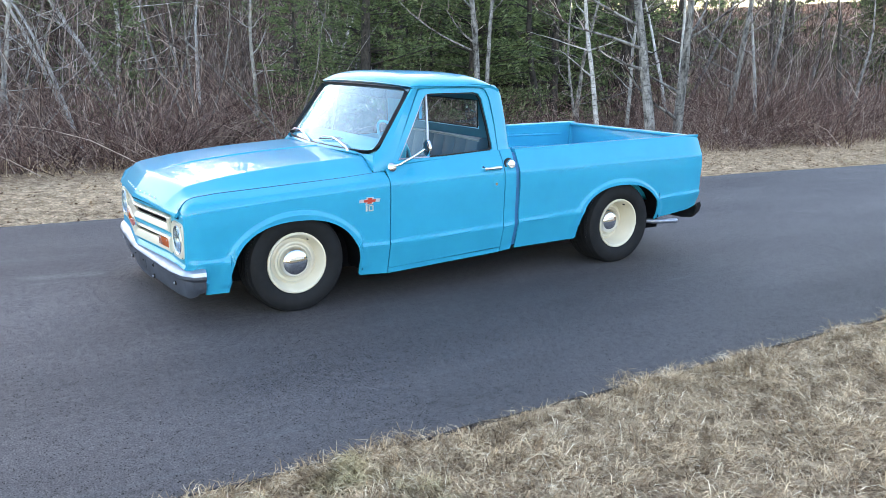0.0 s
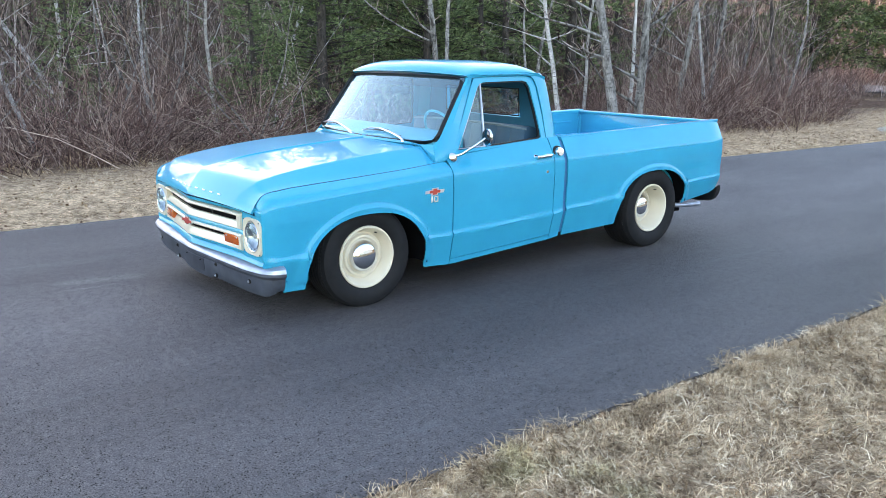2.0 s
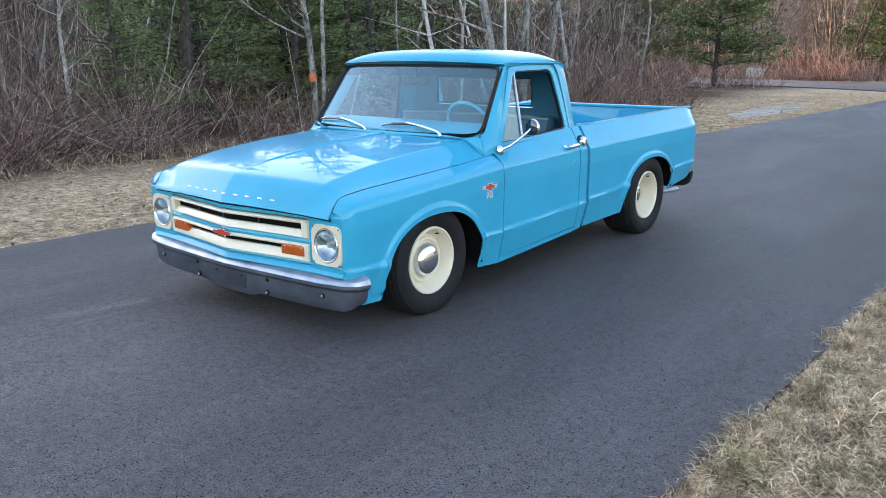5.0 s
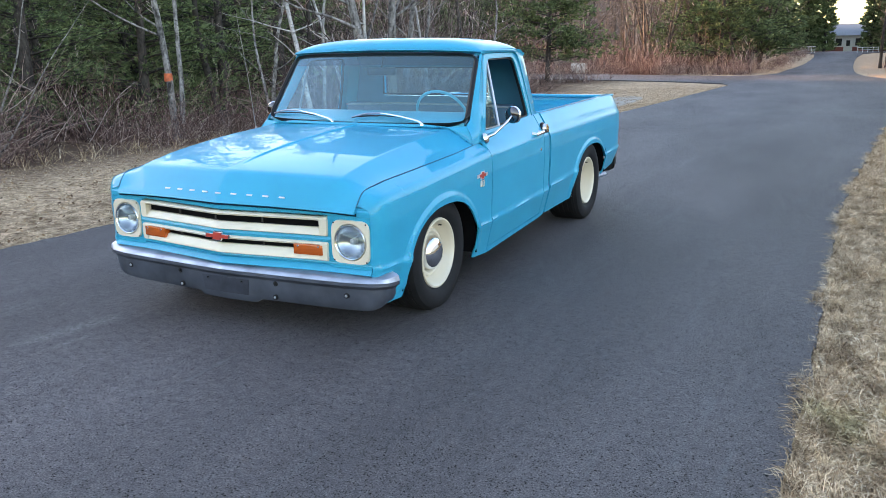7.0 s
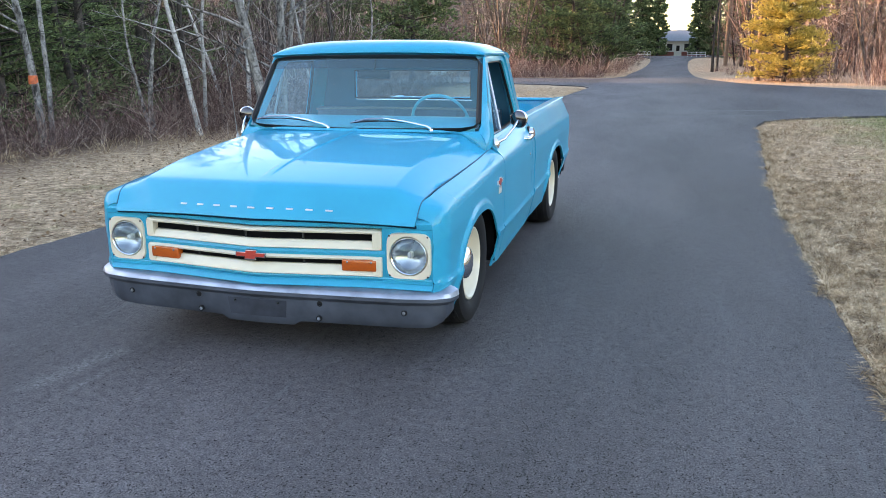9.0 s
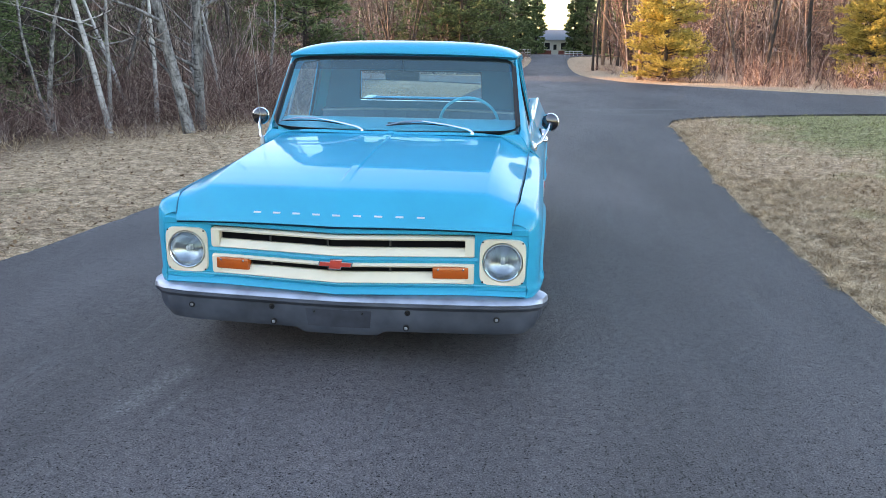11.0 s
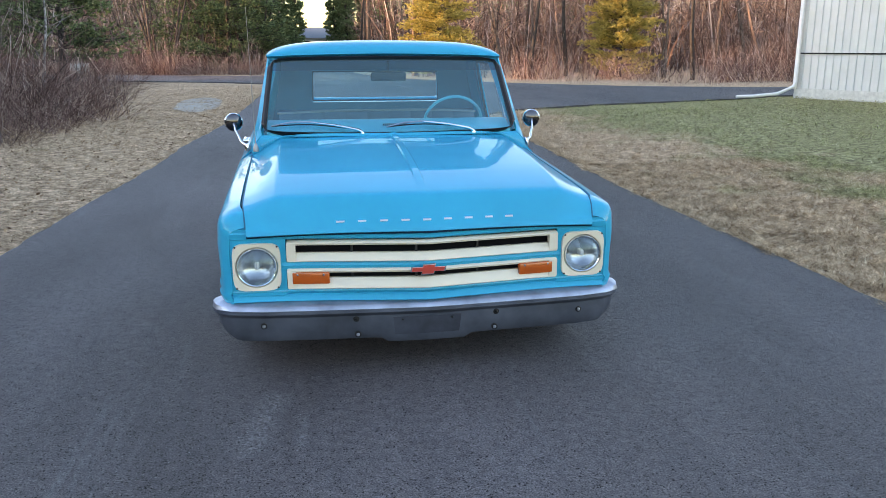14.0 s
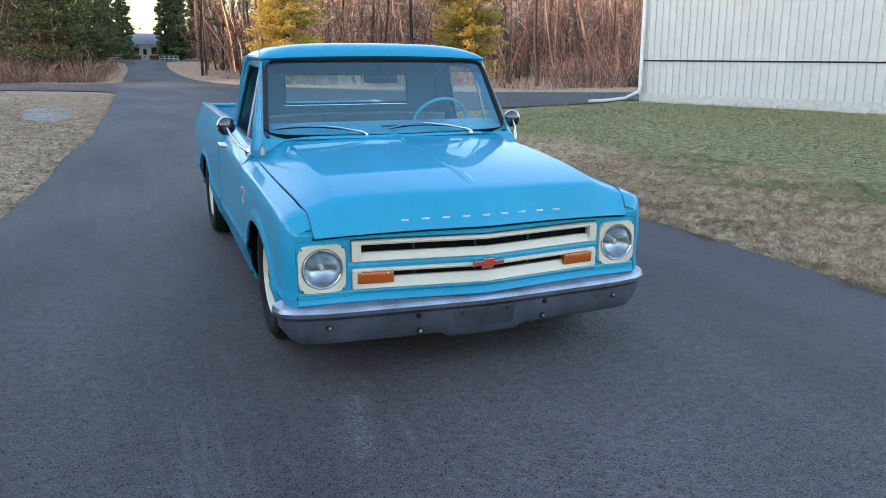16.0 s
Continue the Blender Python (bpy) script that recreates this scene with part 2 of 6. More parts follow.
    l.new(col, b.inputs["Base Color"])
    b.inputs["Roughness"].default_value = 0.66
    dull = n.new("ShaderNodeMapRange")   # pits do not shine
    dull.inputs["To Min"].default_value, dull.inputs["To Max"].default_value = 0.38, 0.0
    l.new(pits, dull.inputs[0])
    l.new(dull.outputs[0], b.inputs["Specular IOR Level"])
    inv = n.new("ShaderNodeMath")
    inv.operation = "SUBTRACT"
    l.new(fine.outputs[0], inv.inputs[0])
    l.new(pits, inv.inputs[1])
    bump(n, l, b, inv.outputs[0], 0.9, 0.008)


def green_share(n, l):
    """How green the turf is: in patches, and more so out on the lawn."""
    c = n.new("ShaderNodeTexCoord")
    patch = noise_tex(n, l, 0.9, 6, 0.65)
    big = noise_tex(n, l, 0.22, 4, 0.6)
    sep = n.new("ShaderNodeSeparateXYZ")
    l.new(c.outputs["Object"], sep.inputs[0])
    lawn = n.new("ShaderNodeMapRange")
    lawn.inputs["From Min"].default_value, lawn.inputs["From Max"].default_value = 3.6, 8.0
    lawn.inputs["To Min"].default_value, lawn.inputs["To Max"].default_value = -0.17, 0.38
    l.new(sep.outputs[0], lawn.inputs[0])
    a = n.new("ShaderNodeMath")
    l.new(patch.outputs[0], a.inputs[0])
    l.new(lawn.outputs[0], a.inputs[1])
    b = n.new("ShaderNodeMath")
    b.operation = "MULTIPLY_ADD"
    l.new(big.outputs[0], b.inputs[0])
    b.inputs[1].default_value = 0.5
    l.new(a.outputs[0], b.inputs[2])
    r = ramp(n, [(0.72, (0, 0, 0)), (0.92, (0.72, 0.72, 0.72))])
    l.new(b.outputs[0], r.inputs[0])
    near = n.new("ShaderNodeMapRange")
    near.inputs["From Min"].default_value, near.inputs["From Max"].default_value = 24.0, 20.0
    l.new(sep.outputs[1], near.inputs[0])
    return mix(n, l, 1.0, r.outputs[0], near.outputs[0], "MULTIPLY"), sep.outputs[0]


def ground_build(n, l, b):
    fine = noise_tex(n, l, 16.0, 9, 0.85)
    share, across = green_share(n, l)
    dry = ramp(n, [(0.36, (0.13, 0.078, 0.046)), (0.5, (0.52, 0.36, 0.225)), (0.64, (0.8, 0.61, 0.42))])
    l.new(fine.outputs[0], dry.inputs[0])
    green = ramp(n, [(0.36, (0.055, 0.066, 0.022)), (0.64, (0.38, 0.41, 0.16))])
    l.new(fine.outputs[0], green.inputs[0])
    col = mix(n, l, share, dry.outputs[0], green.outputs[0])
    clump = ramp(n, [(0.4, (0.55, 0.52, 0.5)), (0.6, (1.35, 1.35, 1.35))])
    l.new(noise_tex(n, l, 7.0, 7, 0.75).outputs[0], clump.inputs[0])
    col = mix(n, l, 1.0, col, clump.outputs[0], "MULTIPLY")
    litter = n.new("ShaderNodeMapRange")
    litter.inputs["From Min"].default_value, litter.inputs["From Max"].default_value = -6.0, -9.0
    l.new(across, litter.inputs[0])
    leaf = ramp(n, [(0.3, (0.05, 0.028, 0.02)), (0.7, (0.22, 0.135, 0.09))])
    l.new(fine.outputs[0], leaf.inputs[0])
    col = mix(n, l, litter.outputs[0], col, leaf.outputs[0])
    l.new(col, b.inputs["Base Color"])
    b.inputs["Roughness"].default_value = 0.95
    b.inputs["Specular IOR Level"].default_value = 0.15
    bump(n, l, b, fine.outputs[0], 1.0, 0.04)


def turf_build(n, l, b):
    g = n.new("ShaderNodeNewGeometry")
    dry = ramp(n, [(0.0, (0.12, 0.072, 0.038)), (0.25, (0.37, 0.243, 0.14)), (0.6, (0.59, 0.42, 0.255)), (0.92, (0.74, 0.57, 0.375)), (1.0, (0.85, 0.72, 0.53))])
    l.new(g.outputs["Random Per Island"], dry.inputs[0])
    green = ramp(n, [(0.0, (0.04, 0.05, 0.018)), (0.5, (0.18, 0.235, 0.07)), (0.8, (0.35, 0.42, 0.15)), (1.0, (0.56, 0.5, 0.3))])
    l.new(g.outputs["Random Per Island"], green.inputs[0])
    share, _ = green_share(n, l)
    col = mix(n, l, share, dry.outputs[0], green.outputs[0])
    clump = ramp(n, [(0.4, (0.48, 0.445, 0.42)), (0.6, (1.3, 1.3, 1.3))])
    l.new(noise_tex(n, l, 7.0, 7, 0.75).outputs[0], clump.inputs[0])
    l.new(mix(n, l, 1.0, col, clump.outputs[0], "MULTIPLY"), b.inputs["Base Color"])
    b.inputs["Roughness"].default_value = 0.85
    b.inputs["Specular IOR Level"].default_value = 0.2


def bark_build(dark, light, marks=0.0):
    def build(n, l, b):
        t = noise_tex(n, l, 9.0, 8, 0.75, (1.0, 1.0, 0.4))
        info = n.new("ShaderNodeObjectInfo")
        r = ramp(n, [(0.38, dark), (0.62, light)])
        l.new(t.outputs[0], r.inputs[0])
        col = r.outputs[0]
        if marks:
            s = noise_tex(n, l, 9.0, 5, 0.7, (0.6, 0.6, 3.2))
            sr = ramp(n, [(0.56, (0, 0, 0)), (0.64, (marks, marks, marks))])
            l.new(s.outputs[0], sr.inputs[0])
            col = mix(n, l, sr.outputs[0], col, (0.035, 0.03, 0.028))
        tone = n.new("ShaderNodeMapRange")
        tone.inputs["To Min"].default_value, tone.inputs["To Max"].default_value = 0.7, 1.25
        l.new(info.outputs["Random"], tone.inputs[0])
        col = mix(n, l, 1.0, col, tone.outputs[0], "MULTIPLY")
        l.new(col, b.inputs["Base Color"])
        b.inputs["Roughness"].default_value = 0.9
        b.inputs["Specular IOR Level"].default_value = 0.2
        bump(n, l, b, t.outputs[0], 0.6, 0.02)
    return build


def island_build(stops, rough=0.85, trans=0.0):
    """Colour by piece, from dark to light."""
    def build(n, l, b):
        g = n.new("ShaderNodeNewGeometry")
        r = ramp(n, stops)
        l.new(g.outputs["Random Per Island"], r.inputs[0])
        info = n.new("ShaderNodeObjectInfo")
        tone = n.new("ShaderNodeMapRange")
        tone.inputs["To Min"].default_value, tone.inputs["To Max"].default_value = 0.75, 1.2
        l.new(info.outputs["Random"], tone.inputs[0])
        col = mix(n, l, 1.0, r.outputs[0], tone.outputs[0], "MULTIPLY")
        l.new(col, b.inputs["Base Color"])
        b.inputs["Roughness"].default_value = rough
        b.inputs["Specular IOR Level"].default_value = 0.2
    return build


BLUE = material("sky_blue_paint", paint_build((0.0015, 0.305, 0.475)))
SEAM_BLUE = plain("shaded_blue_seam", (0.003, 0.1, 0.17), 0.6)
GAP_DARK = plain("shaded_gap_black", (0.002, 0.02, 0.045), 0.8, spec=0.1)
# blue darkened for the shade in gaps and slots
DARK_BLUE = plain("shaded_gap_blue", (0.01, 0.11, 0.24), 0.6)
# body blue darkened to carry the shade inside the cab
CAB_SHADE_BLUE = plain("shaded_cab_blue", (0.006, 0.11, 0.19), 0.55, vary=0.1)
SILVER = plain("satin_silver", (0.55, 0.56, 0.58), 0.4, 0.5)
TRIM_BLUE = plain("interior_blue_paint", (0.03, 0.42, 0.56), 0.4)
MIRROR_BACK = plain("dark_mirror_back", (0.1, 0.1, 0.11), 0.12, 1.0)
GRAVEL = plain("pale_gravel", (0.36, 0.32, 0.265), 0.95, vary=0.35, scale=30, bumpy=0.5)
VINYL = plain("grey_blue_vinyl", (0.03, 0.085, 0.135), 0.5, bumpy=0.2)
CREAM = plain("cream_enamel", (0.66, 0.585, 0.45), 0.35, coat=0.5, vary=0.04)
CHROME = plain("chrome", (0.82, 0.83, 0.85), 0.07, 1.0, vary=0.03)
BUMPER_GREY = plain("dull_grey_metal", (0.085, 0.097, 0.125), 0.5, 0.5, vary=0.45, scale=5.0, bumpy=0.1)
BUMPER_TOP = plain("bright_metal", (0.37, 0.4, 0.46), 0.4, 0.8, vary=0.3)
PLATE_GREY = plain("dark_grey_sheet", (0.062, 0.069, 0.09), 0.42, 0.5, vary=0.35, scale=11.0)
RUBBER = plain("tyre_rubber", (0.008, 0.008, 0.009), 0.75, vary=0.3, scale=20, bumpy=0.2, spec=0.3)
BLACK = plain("black_paint", (0.006, 0.006, 0.007), 0.45, spec=0.3)
# near-black without sheen, so that hollows read as deep shade
SHADOW = plain("shade_black", (0.006, 0.006, 0.007), 0.95, spec=0.05)
AMBER = plain("amber_plastic", (0.44, 0.075, 0.006), 0.18, coat=0.5)
RED = plain("red_enamel", (0.5, 0.05, 0.03), 0.3, coat=0.5)

LENS = material("headlamp_glass", glass_build((0.93, 0.95, 0.95), 1.2, 0.03, 0.012))
REFLECTOR = plain("headlamp_reflector", (0.42, 0.44, 0.47), 0.09, 1.0, vary=0.1, scale=30, bumpy=0.2)
GLASS = material("window_glass", glass_build((0.72, 0.82, 0.84), 1.1))
GLASS_FRONT = material("windshield_glass", glass_build((0.7, 0.9, 0.93), 1.1, veil=0.085))
SHADE = material("dark_glass_band", glass_build((0.4, 0.42, 0.55), 0.1))
MIRROR = plain("mirror_glass", (0.9, 0.9, 0.9), 0.01, 1.0, vary=0.0)
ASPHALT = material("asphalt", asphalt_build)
TAR = plain("tar_seam", (0.018, 0.018, 0.02), 0.6, vary=0.3)
GROUND = material("dry_lawn", ground_build)
BARK = material("grey_bark", bark_build((0.03, 0.027, 0.025), (0.34, 0.32, 0.3), 0.9))
FAR_BARK = material("dull_brown_bark", bark_build((0.03, 0.023, 0.019), (0.21, 0.16, 0.128), 0.4))
BIRCH = material("pale_birch_bark", bark_build((0.24, 0.225, 0.21), (0.58, 0.555, 0.53), 0.9))
DARK_BARK = material("dark_bark", bark_build((0.02, 0.017, 0.015), (0.085, 0.072, 0.062)))
TWIG = material("brush_stems", island_build([(0.0, (0.016, 0.01, 0.009)), (0.45, (0.09, 0.055, 0.047)), (0.78, (0.25, 0.185, 0.16)), (1.0, (0.68, 0.57, 0.51))]))
RED_TWIG = material("reddish_brush_stems", island_build([(0.0, (0.02, 0.009, 0.008)), (0.45, (0.105, 0.051, 0.043)), (0.78, (0.29, 0.185, 0.15)), (1.0, (0.72, 0.57, 0.48))]))
PALE_TWIG = material("pale_stems", island_build([(0.0, (0.05, 0.034, 0.029)), (0.5, (0.17, 0.128, 0.11)), (1.0, (0.47, 0.395, 0.35))]))
ARCH_TWIG = material("greyish_brown_stems", island_build([(0.0, (0.03, 0.02, 0.018)), (0.5, (0.13, 0.078, 0.064)), (1.0, (0.44, 0.32, 0.26))]))
# brown warmed and brightened so the far woods look sunlit
LIT_TWIG = material("sunlit_brown_stems", island_build([(0.0, (0.03, 0.019, 0.017)), (0.5, (0.15, 0.088, 0.062)), (1.0, (0.42, 0.27, 0.19))]))
NEEDLE = material("pine_needles", island_build([(0.0, (0.03, 0.046, 0.02)), (0.6, (0.12, 0.168, 0.07)), (1.0, (0.26, 0.315, 0.145))]))
# needle colour brightened so that it carries the low sun's gold
GOLD_NEEDLE = material("sunlit_gold_needles", island_build([(0.0, (0.13, 0.115, 0.03)), (0.5, (0.4, 0.32, 0.075)), (1.0, (0.68, 0.55, 0.16))]))
DRY_GRASS = material("dry_grass_blades", turf_build)
LEAF = material("dead_leaves", island_build([(0.0, (0.08, 0.038, 0.02)), (0.5, (0.28, 0.16, 0.085)), (1.0, (0.52, 0.34, 0.19))]))
SIDING = plain("white_metal_siding", (0.6, 0.6, 0.56), 0.45, vary=0.06, scale=1.2)
CONCRETE = plain("concrete", (0.55, 0.54, 0.49), 0.9, vary=0.2, bumpy=0.4)
WOOD_POLE = plain("weathered_pole_wood", (0.2, 0.13, 0.085), 0.9, vary=0.3)
WHITE = plain("white_paint", (0.75, 0.74, 0.7), 0.5, vary=0.06)
ROOFING = plain("grey_roofing", (0.3, 0.31, 0.33), 0.85, vary=0.15)
BRICK_RED = plain("red_brick_skirt", (0.3, 0.1, 0.08), 0.9, vary=0.25)
TAPE = plain("orange_tape", (0.62, 0.13, 0.045), 0.6, vary=0.4, scale=14)

# ---- ground and road ----
FAR_EDGE = [(-90, -3.4), (-10, -3.1), (-1.5, -2.98), (1, -2.9), (4, -2.74), (7, -2.5), (9, -2.45), (13, -2.12), (20, -1.95), (28, -1.8), (31, -1.75)]
NEAR_EDGE = [(-90, 2.7), (-10, 2.85), (-1.4, 2.93), (0.5, 2.96), (4, 2.97), (6, 3.06), (9, 3.25), (11.5, 3.45), (13.2, 3.5)]


def outline():
    rng = random.Random(5)
    pts = [(x, y) for y, x in FAR_EDGE]
    pts += [(-2.2, 32.6), (-4, 34.2), (-8, 36), (-20, 39), (-60, 48), (-60, 55), (-20, 47.5), (-8, 44), (-4, 42.8), (-2.0, 43.5), (-1.3, 47), (-1.4, 52), (-1.2, 58), (-1.0, 64), (-0.9, 70), (-0.9, 76), (-1.2, 82), (-2.2, 85), (-14, 86), (-14, 92), (14, 92), (14, 86), (4.0, 85), (2.9, 82), (2.5, 76), (2.4, 70), (2.4, 64), (2.45, 58), (2.6, 52), (2.75, 47), (3.2, 42.5), (4.6, 37), (6.5, 34), (9.8, 29.9), (13, 27.2), (17.6, 25.6), (24, 25.6), (45, 28), (45, 22.5), (24, 21.3), (14.6, 20.2), (12.8, 19), (7.9, 17.4), (6.5, 16.8), (4.6, 15.7), (3.75, 14.6)]
    pts += [(x, y) for y, x in reversed(NEAR_EDGE)]
    out = []
    for (x0, y0), (x1, y1) in zip(pts, pts[1:] + pts[:1]):
        d = math.hypot(x1 - x0, y1 - y0)
        near = -6 < (y0 + y1) / 2 < 25 and d < 20
        n = max(1, int(d / 0.09)) if near else 1
        for k in range(n):
            a = k / n
            j = 0.03 * noise.noise(Vector((x0 + (x1 - x0) * a, (y0 + (y1 - y0) * a) * 2.2, 0))) + rng.uniform(-0.012, 0.012) if n > 1 else 0
            out.append(Vector((x0 + (x1 - x0) * a + j, y0 + (y1 - y0) * a, 0)))
    return out


RISE = [(52, 0), (58, 0.06), (64, 0.17), (70, 0.34), (76, 0.55), (82, 0.77), (88, 0.93), (94, 0.97)]   # the far road climbs to a cross street


def ground_height(x, y):
    z = -0.045 + lerp(y, RISE)
    dl = max(0.0, -3.0 - x - 0.03 * max(0, 31 - y))
    z -= 0.28 * min(1.0, dl / 7.0) ** 1.3 if y < 30 else 0.0
    if x > 3.2 and y < 20:
        inside = lerp(x, [(3, 13), (4.6, 15.7), (7.9, 17.4), (12.8, 19), (14.6, 20.2), (24, 21.3)]) - y
        z += 0.05 * min(1, (x - 3.2) / 2) * min(1, max(0, inside / 1.5))
    # unseen rise behind the walk, added to hide the bright low sky
    if y < -70:
        z += UNSEEN_RIDGE * (0.5 - 0.5 * math.cos(math.pi * min(1, (-70 - y) / 130)))
    if x < -36:   # wooded hill, added and sized to keep the low sun off road and shed
        k, j = min(1, (-36 - x) / 26), min(1, max(0, (46 + 0.15 * (-36 - x) - y) / 9))
        z += 12.0 * (0.5 - 0.5 * math.cos(math.pi * k)) * (0.5 - 0.5 * math.cos(math.pi * j))
    if y > 95:   # wooded rises on either side of the far road
        k, j = min(1, (y - 95) / 45), min(1, max(0, (abs(x - 1) - 14) / 25))
        z += 13 * (0.5 - 0.5 * math.cos(math.pi * k)) * (0.5 - 0.5 * math.cos(math.pi * j))
    far = math.hypot(x, y)
    return z + (0.03 * noise.noise(Vector((x * 0.5, y * 0.5, 1))) if far < 60 and (x < -3.3 or x > 3.4) else 0.0)


def build_ground():
    bm = fresh()
    xs = sorted({*(-600, -400, -260, -160, -100, -70, -50, -38, -30, 600, 400, 260, 160, 100, 70, 50, 38, 30), *np.round(np.arange(-26, 26.1, 0.5), 2).tolist()})
    ys = sorted({*(-600, -420, -300, -240, -200, -180, -160, -140, -120, -105, -90, -80, -70, -50, -35, -25, -18, -12, 58, 64, 70, 76, 82, 88, 94, 100, 130, 170, 240, 400, 700), *np.round(np.arange(-9, 51.9, 0.6), 2).tolist(), 52})
    vs = [[bm.verts.new((x, y, ground_height(x, y))) for y in ys] for x in xs]
    for i in range(len(xs) - 1):
        for j in range(len(ys) - 1):
            bm.faces.new((vs[i][j], vs[i + 1][j], vs[i + 1][j + 1], vs[i][j + 1]))
    tagged(part("ground", bm, GROUND), "dry tan winter grass and leaf litter beside the road", "ground", kind="structure")


def build_road():
    bm = fresh()
    top = [bm.verts.new(p) for p in outline()]
    low = [bm.verts.new((v.co.x, v.co.y, -0.3)) for v in top]
    from_tri = bmesh.ops.triangle_fill
    edges = [bm.edges.new((top[i], top[(i + 1) % len(top)])) for i in range(len(top))]
    from_tri(bm, edges=edges, use_beauty=True, normal=(0, 0, 1))
    for i in range(len(top)):
        k = (i + 1) % len(top)
        bm.faces.new((top[i], low[i], low[k], top[k]))
    for v in bm.verts:
        if abs(v.co.x) < 20:
            v.co.z += lerp(v.co.y, RISE)
    bmesh.ops.recalc_face_normals(bm, faces=bm.faces[:])
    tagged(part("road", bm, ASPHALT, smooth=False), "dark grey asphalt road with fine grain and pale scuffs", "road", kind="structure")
    for pts, w in (([(-2.2, 11.6), (-0.7, 11.9), (0.9, 12.0)], 0.10), ([(-0.6, 14.4), (1.6, 15.4), (4.0, 16.4)], 0.16), ([(0.2, 16.6), (2.0, 17.4), (4.6, 18.2)], 0.2), ([(-1.6, 14.2), (-0.4, 14.4)], 0.12)):
        bm = fresh()
        row = []
        for k in range(25):
            a = k / 24 * (len(pts) - 1)
            i = min(int(a), len(pts) - 2)
            x, y = (pts[i][c] + (pts[i + 1][c] - pts[i][c]) * (a - i) for c in (0, 1))
            ww = 1.7 * w * (0.6 + 0.8 * abs(noise.noise(Vector((x * 3, y, 4)))))
            row.append(((x, y - ww / 2, 0.004), (x, y + ww / 2, 0.004)))
        sweep(bm, row)
        tagged(part("trim", bm, TAR, smooth=False), "thin dark tar seam across the asphalt", "seam", "tar seams", kind="structure")


build_ground()
build_road()
bm = fresh()
ring = []
for k in range(40):
    a = 2 * math.pi * k / 40
    x, y = -3.45 + (0.62 + 0.18 * noise.noise(Vector((math.cos(a) * 2, math.sin(a) * 2, 7)))) * math.cos(a) - 0.06 * math.sin(a) * 3.2, 19.8 + 3.2 * math.sin(a)
    ring.append(bm.verts.new((x, y, ground_height(x, y) + 0.012)))
mid = bm.verts.new((-3.45, 19.8, ground_height(-3.45, 19.8) + 0.02))
for k in range(40):
    bm.faces.new((mid, ring[k], ring[(k + 1) % 40]))
tagged(part("trim", bm, GRAVEL), "worn patch of pale gravel in the verge", "gravel", kind="structure")


# ---- the white metal shed beside the lawn ----
def build_shed():
    a, d, nrm = Vector((14.7, 19.1, 0)), Vector((0.335, -0.942, 0)), Vector((-0.942, -0.335, 0))
    shed = thing("metal_shed", "large white ribbed metal shed on a concrete footing beside the lawn", "shed", at=a)
    m = Matrix(((d.x, -nrm.x, 0, 0), (d.y, -nrm.y, 0, 0), (0, 0, 1, 0), (0, 0, 0, 1)))
    length, depth, high = 26.0, 14.0, 4.6
    bm = fresh()
    box(bm, (-0.02, -0.03, -0.3), (length, depth, 0.3), m=m)
    part("footing", bm, CONCRETE, shed, "grey concrete footing", False)
    for z0, z1 in ((0.26, 1.34), (1.375, high)):
        lap = 0.03 if z0 > 1 else 0.0
        for sheet in range(26):
            row = [(sheet + 0.25 * k + ds, -off - lap) for k in range(4) for ds, off in ((0.0, 0), (0.19, 0), (0.2, 0.03), (0.225, 0.03), (0.235, 0))] + [(sheet + 0.998, -lap)]
            bm = fresh()
            sweep(bm, [[m @ Vector((u, v, z0)) for u, v in row], [m @ Vector((u, v, z1 - 0.01)) for u, v in row], [m @ Vector((u, v + 0.08, z1 - 0.01)) for u, v in row]])
            part("siding_sheet", bm, SIDING, shed, smooth=False)
    # black bar put in as the shadow under the upper sheets
    bm = fresh()
    box(bm, (0.06, -0.036, 1.332), (length - 0.2, 0.07, 1.374), m=m)
    part("lap_joint", bm, BLACK, shed, "black strip for the shadow of the lap between the siding sheets", False)
    bm = fresh()
    box(bm, (0, 0.08, 0.26), (length - 0.1, depth, high), m=m)
    part("wall", bm, SIDING, shed, smooth=False)
    bm = fresh()
    sweep(bm, [[m @ Vector((u, v, z)) for v, z in ((-0.3, high - 0.03), (depth / 2, high + 1.9), (depth + 0.3, high - 0.03), (depth + 0.3, high - 0.12), (depth / 2, high + 1.8), (-0.3, high - 0.12))] for u in (-0.3, length + 0.3)], closed=True)
    part("roof", bm, ROOFING, shed, smooth=False)
    bm = fresh()
    box(bm, (-0.05, -0.08, 0.26), (0.05, 0.02, high), 0.01, m=m)
    part("corner_trim", bm, WHITE, shed, smooth=False)
    bm = fresh()
    tube(bm, [m @ Vector(p) for p in ((0.1, -0.13, high), (0.1, -0.13, 0.5), (0.05, -0.18, 0.34), (-0.25, -0.5, 0.12), (-0.6, -1.2, 0.05), (-0.8, -1.7, 0.04))], 0.05, 8)
    part("downspout", bm, WHITE, shed, "white downspout bent out over the grass")


build_shed()


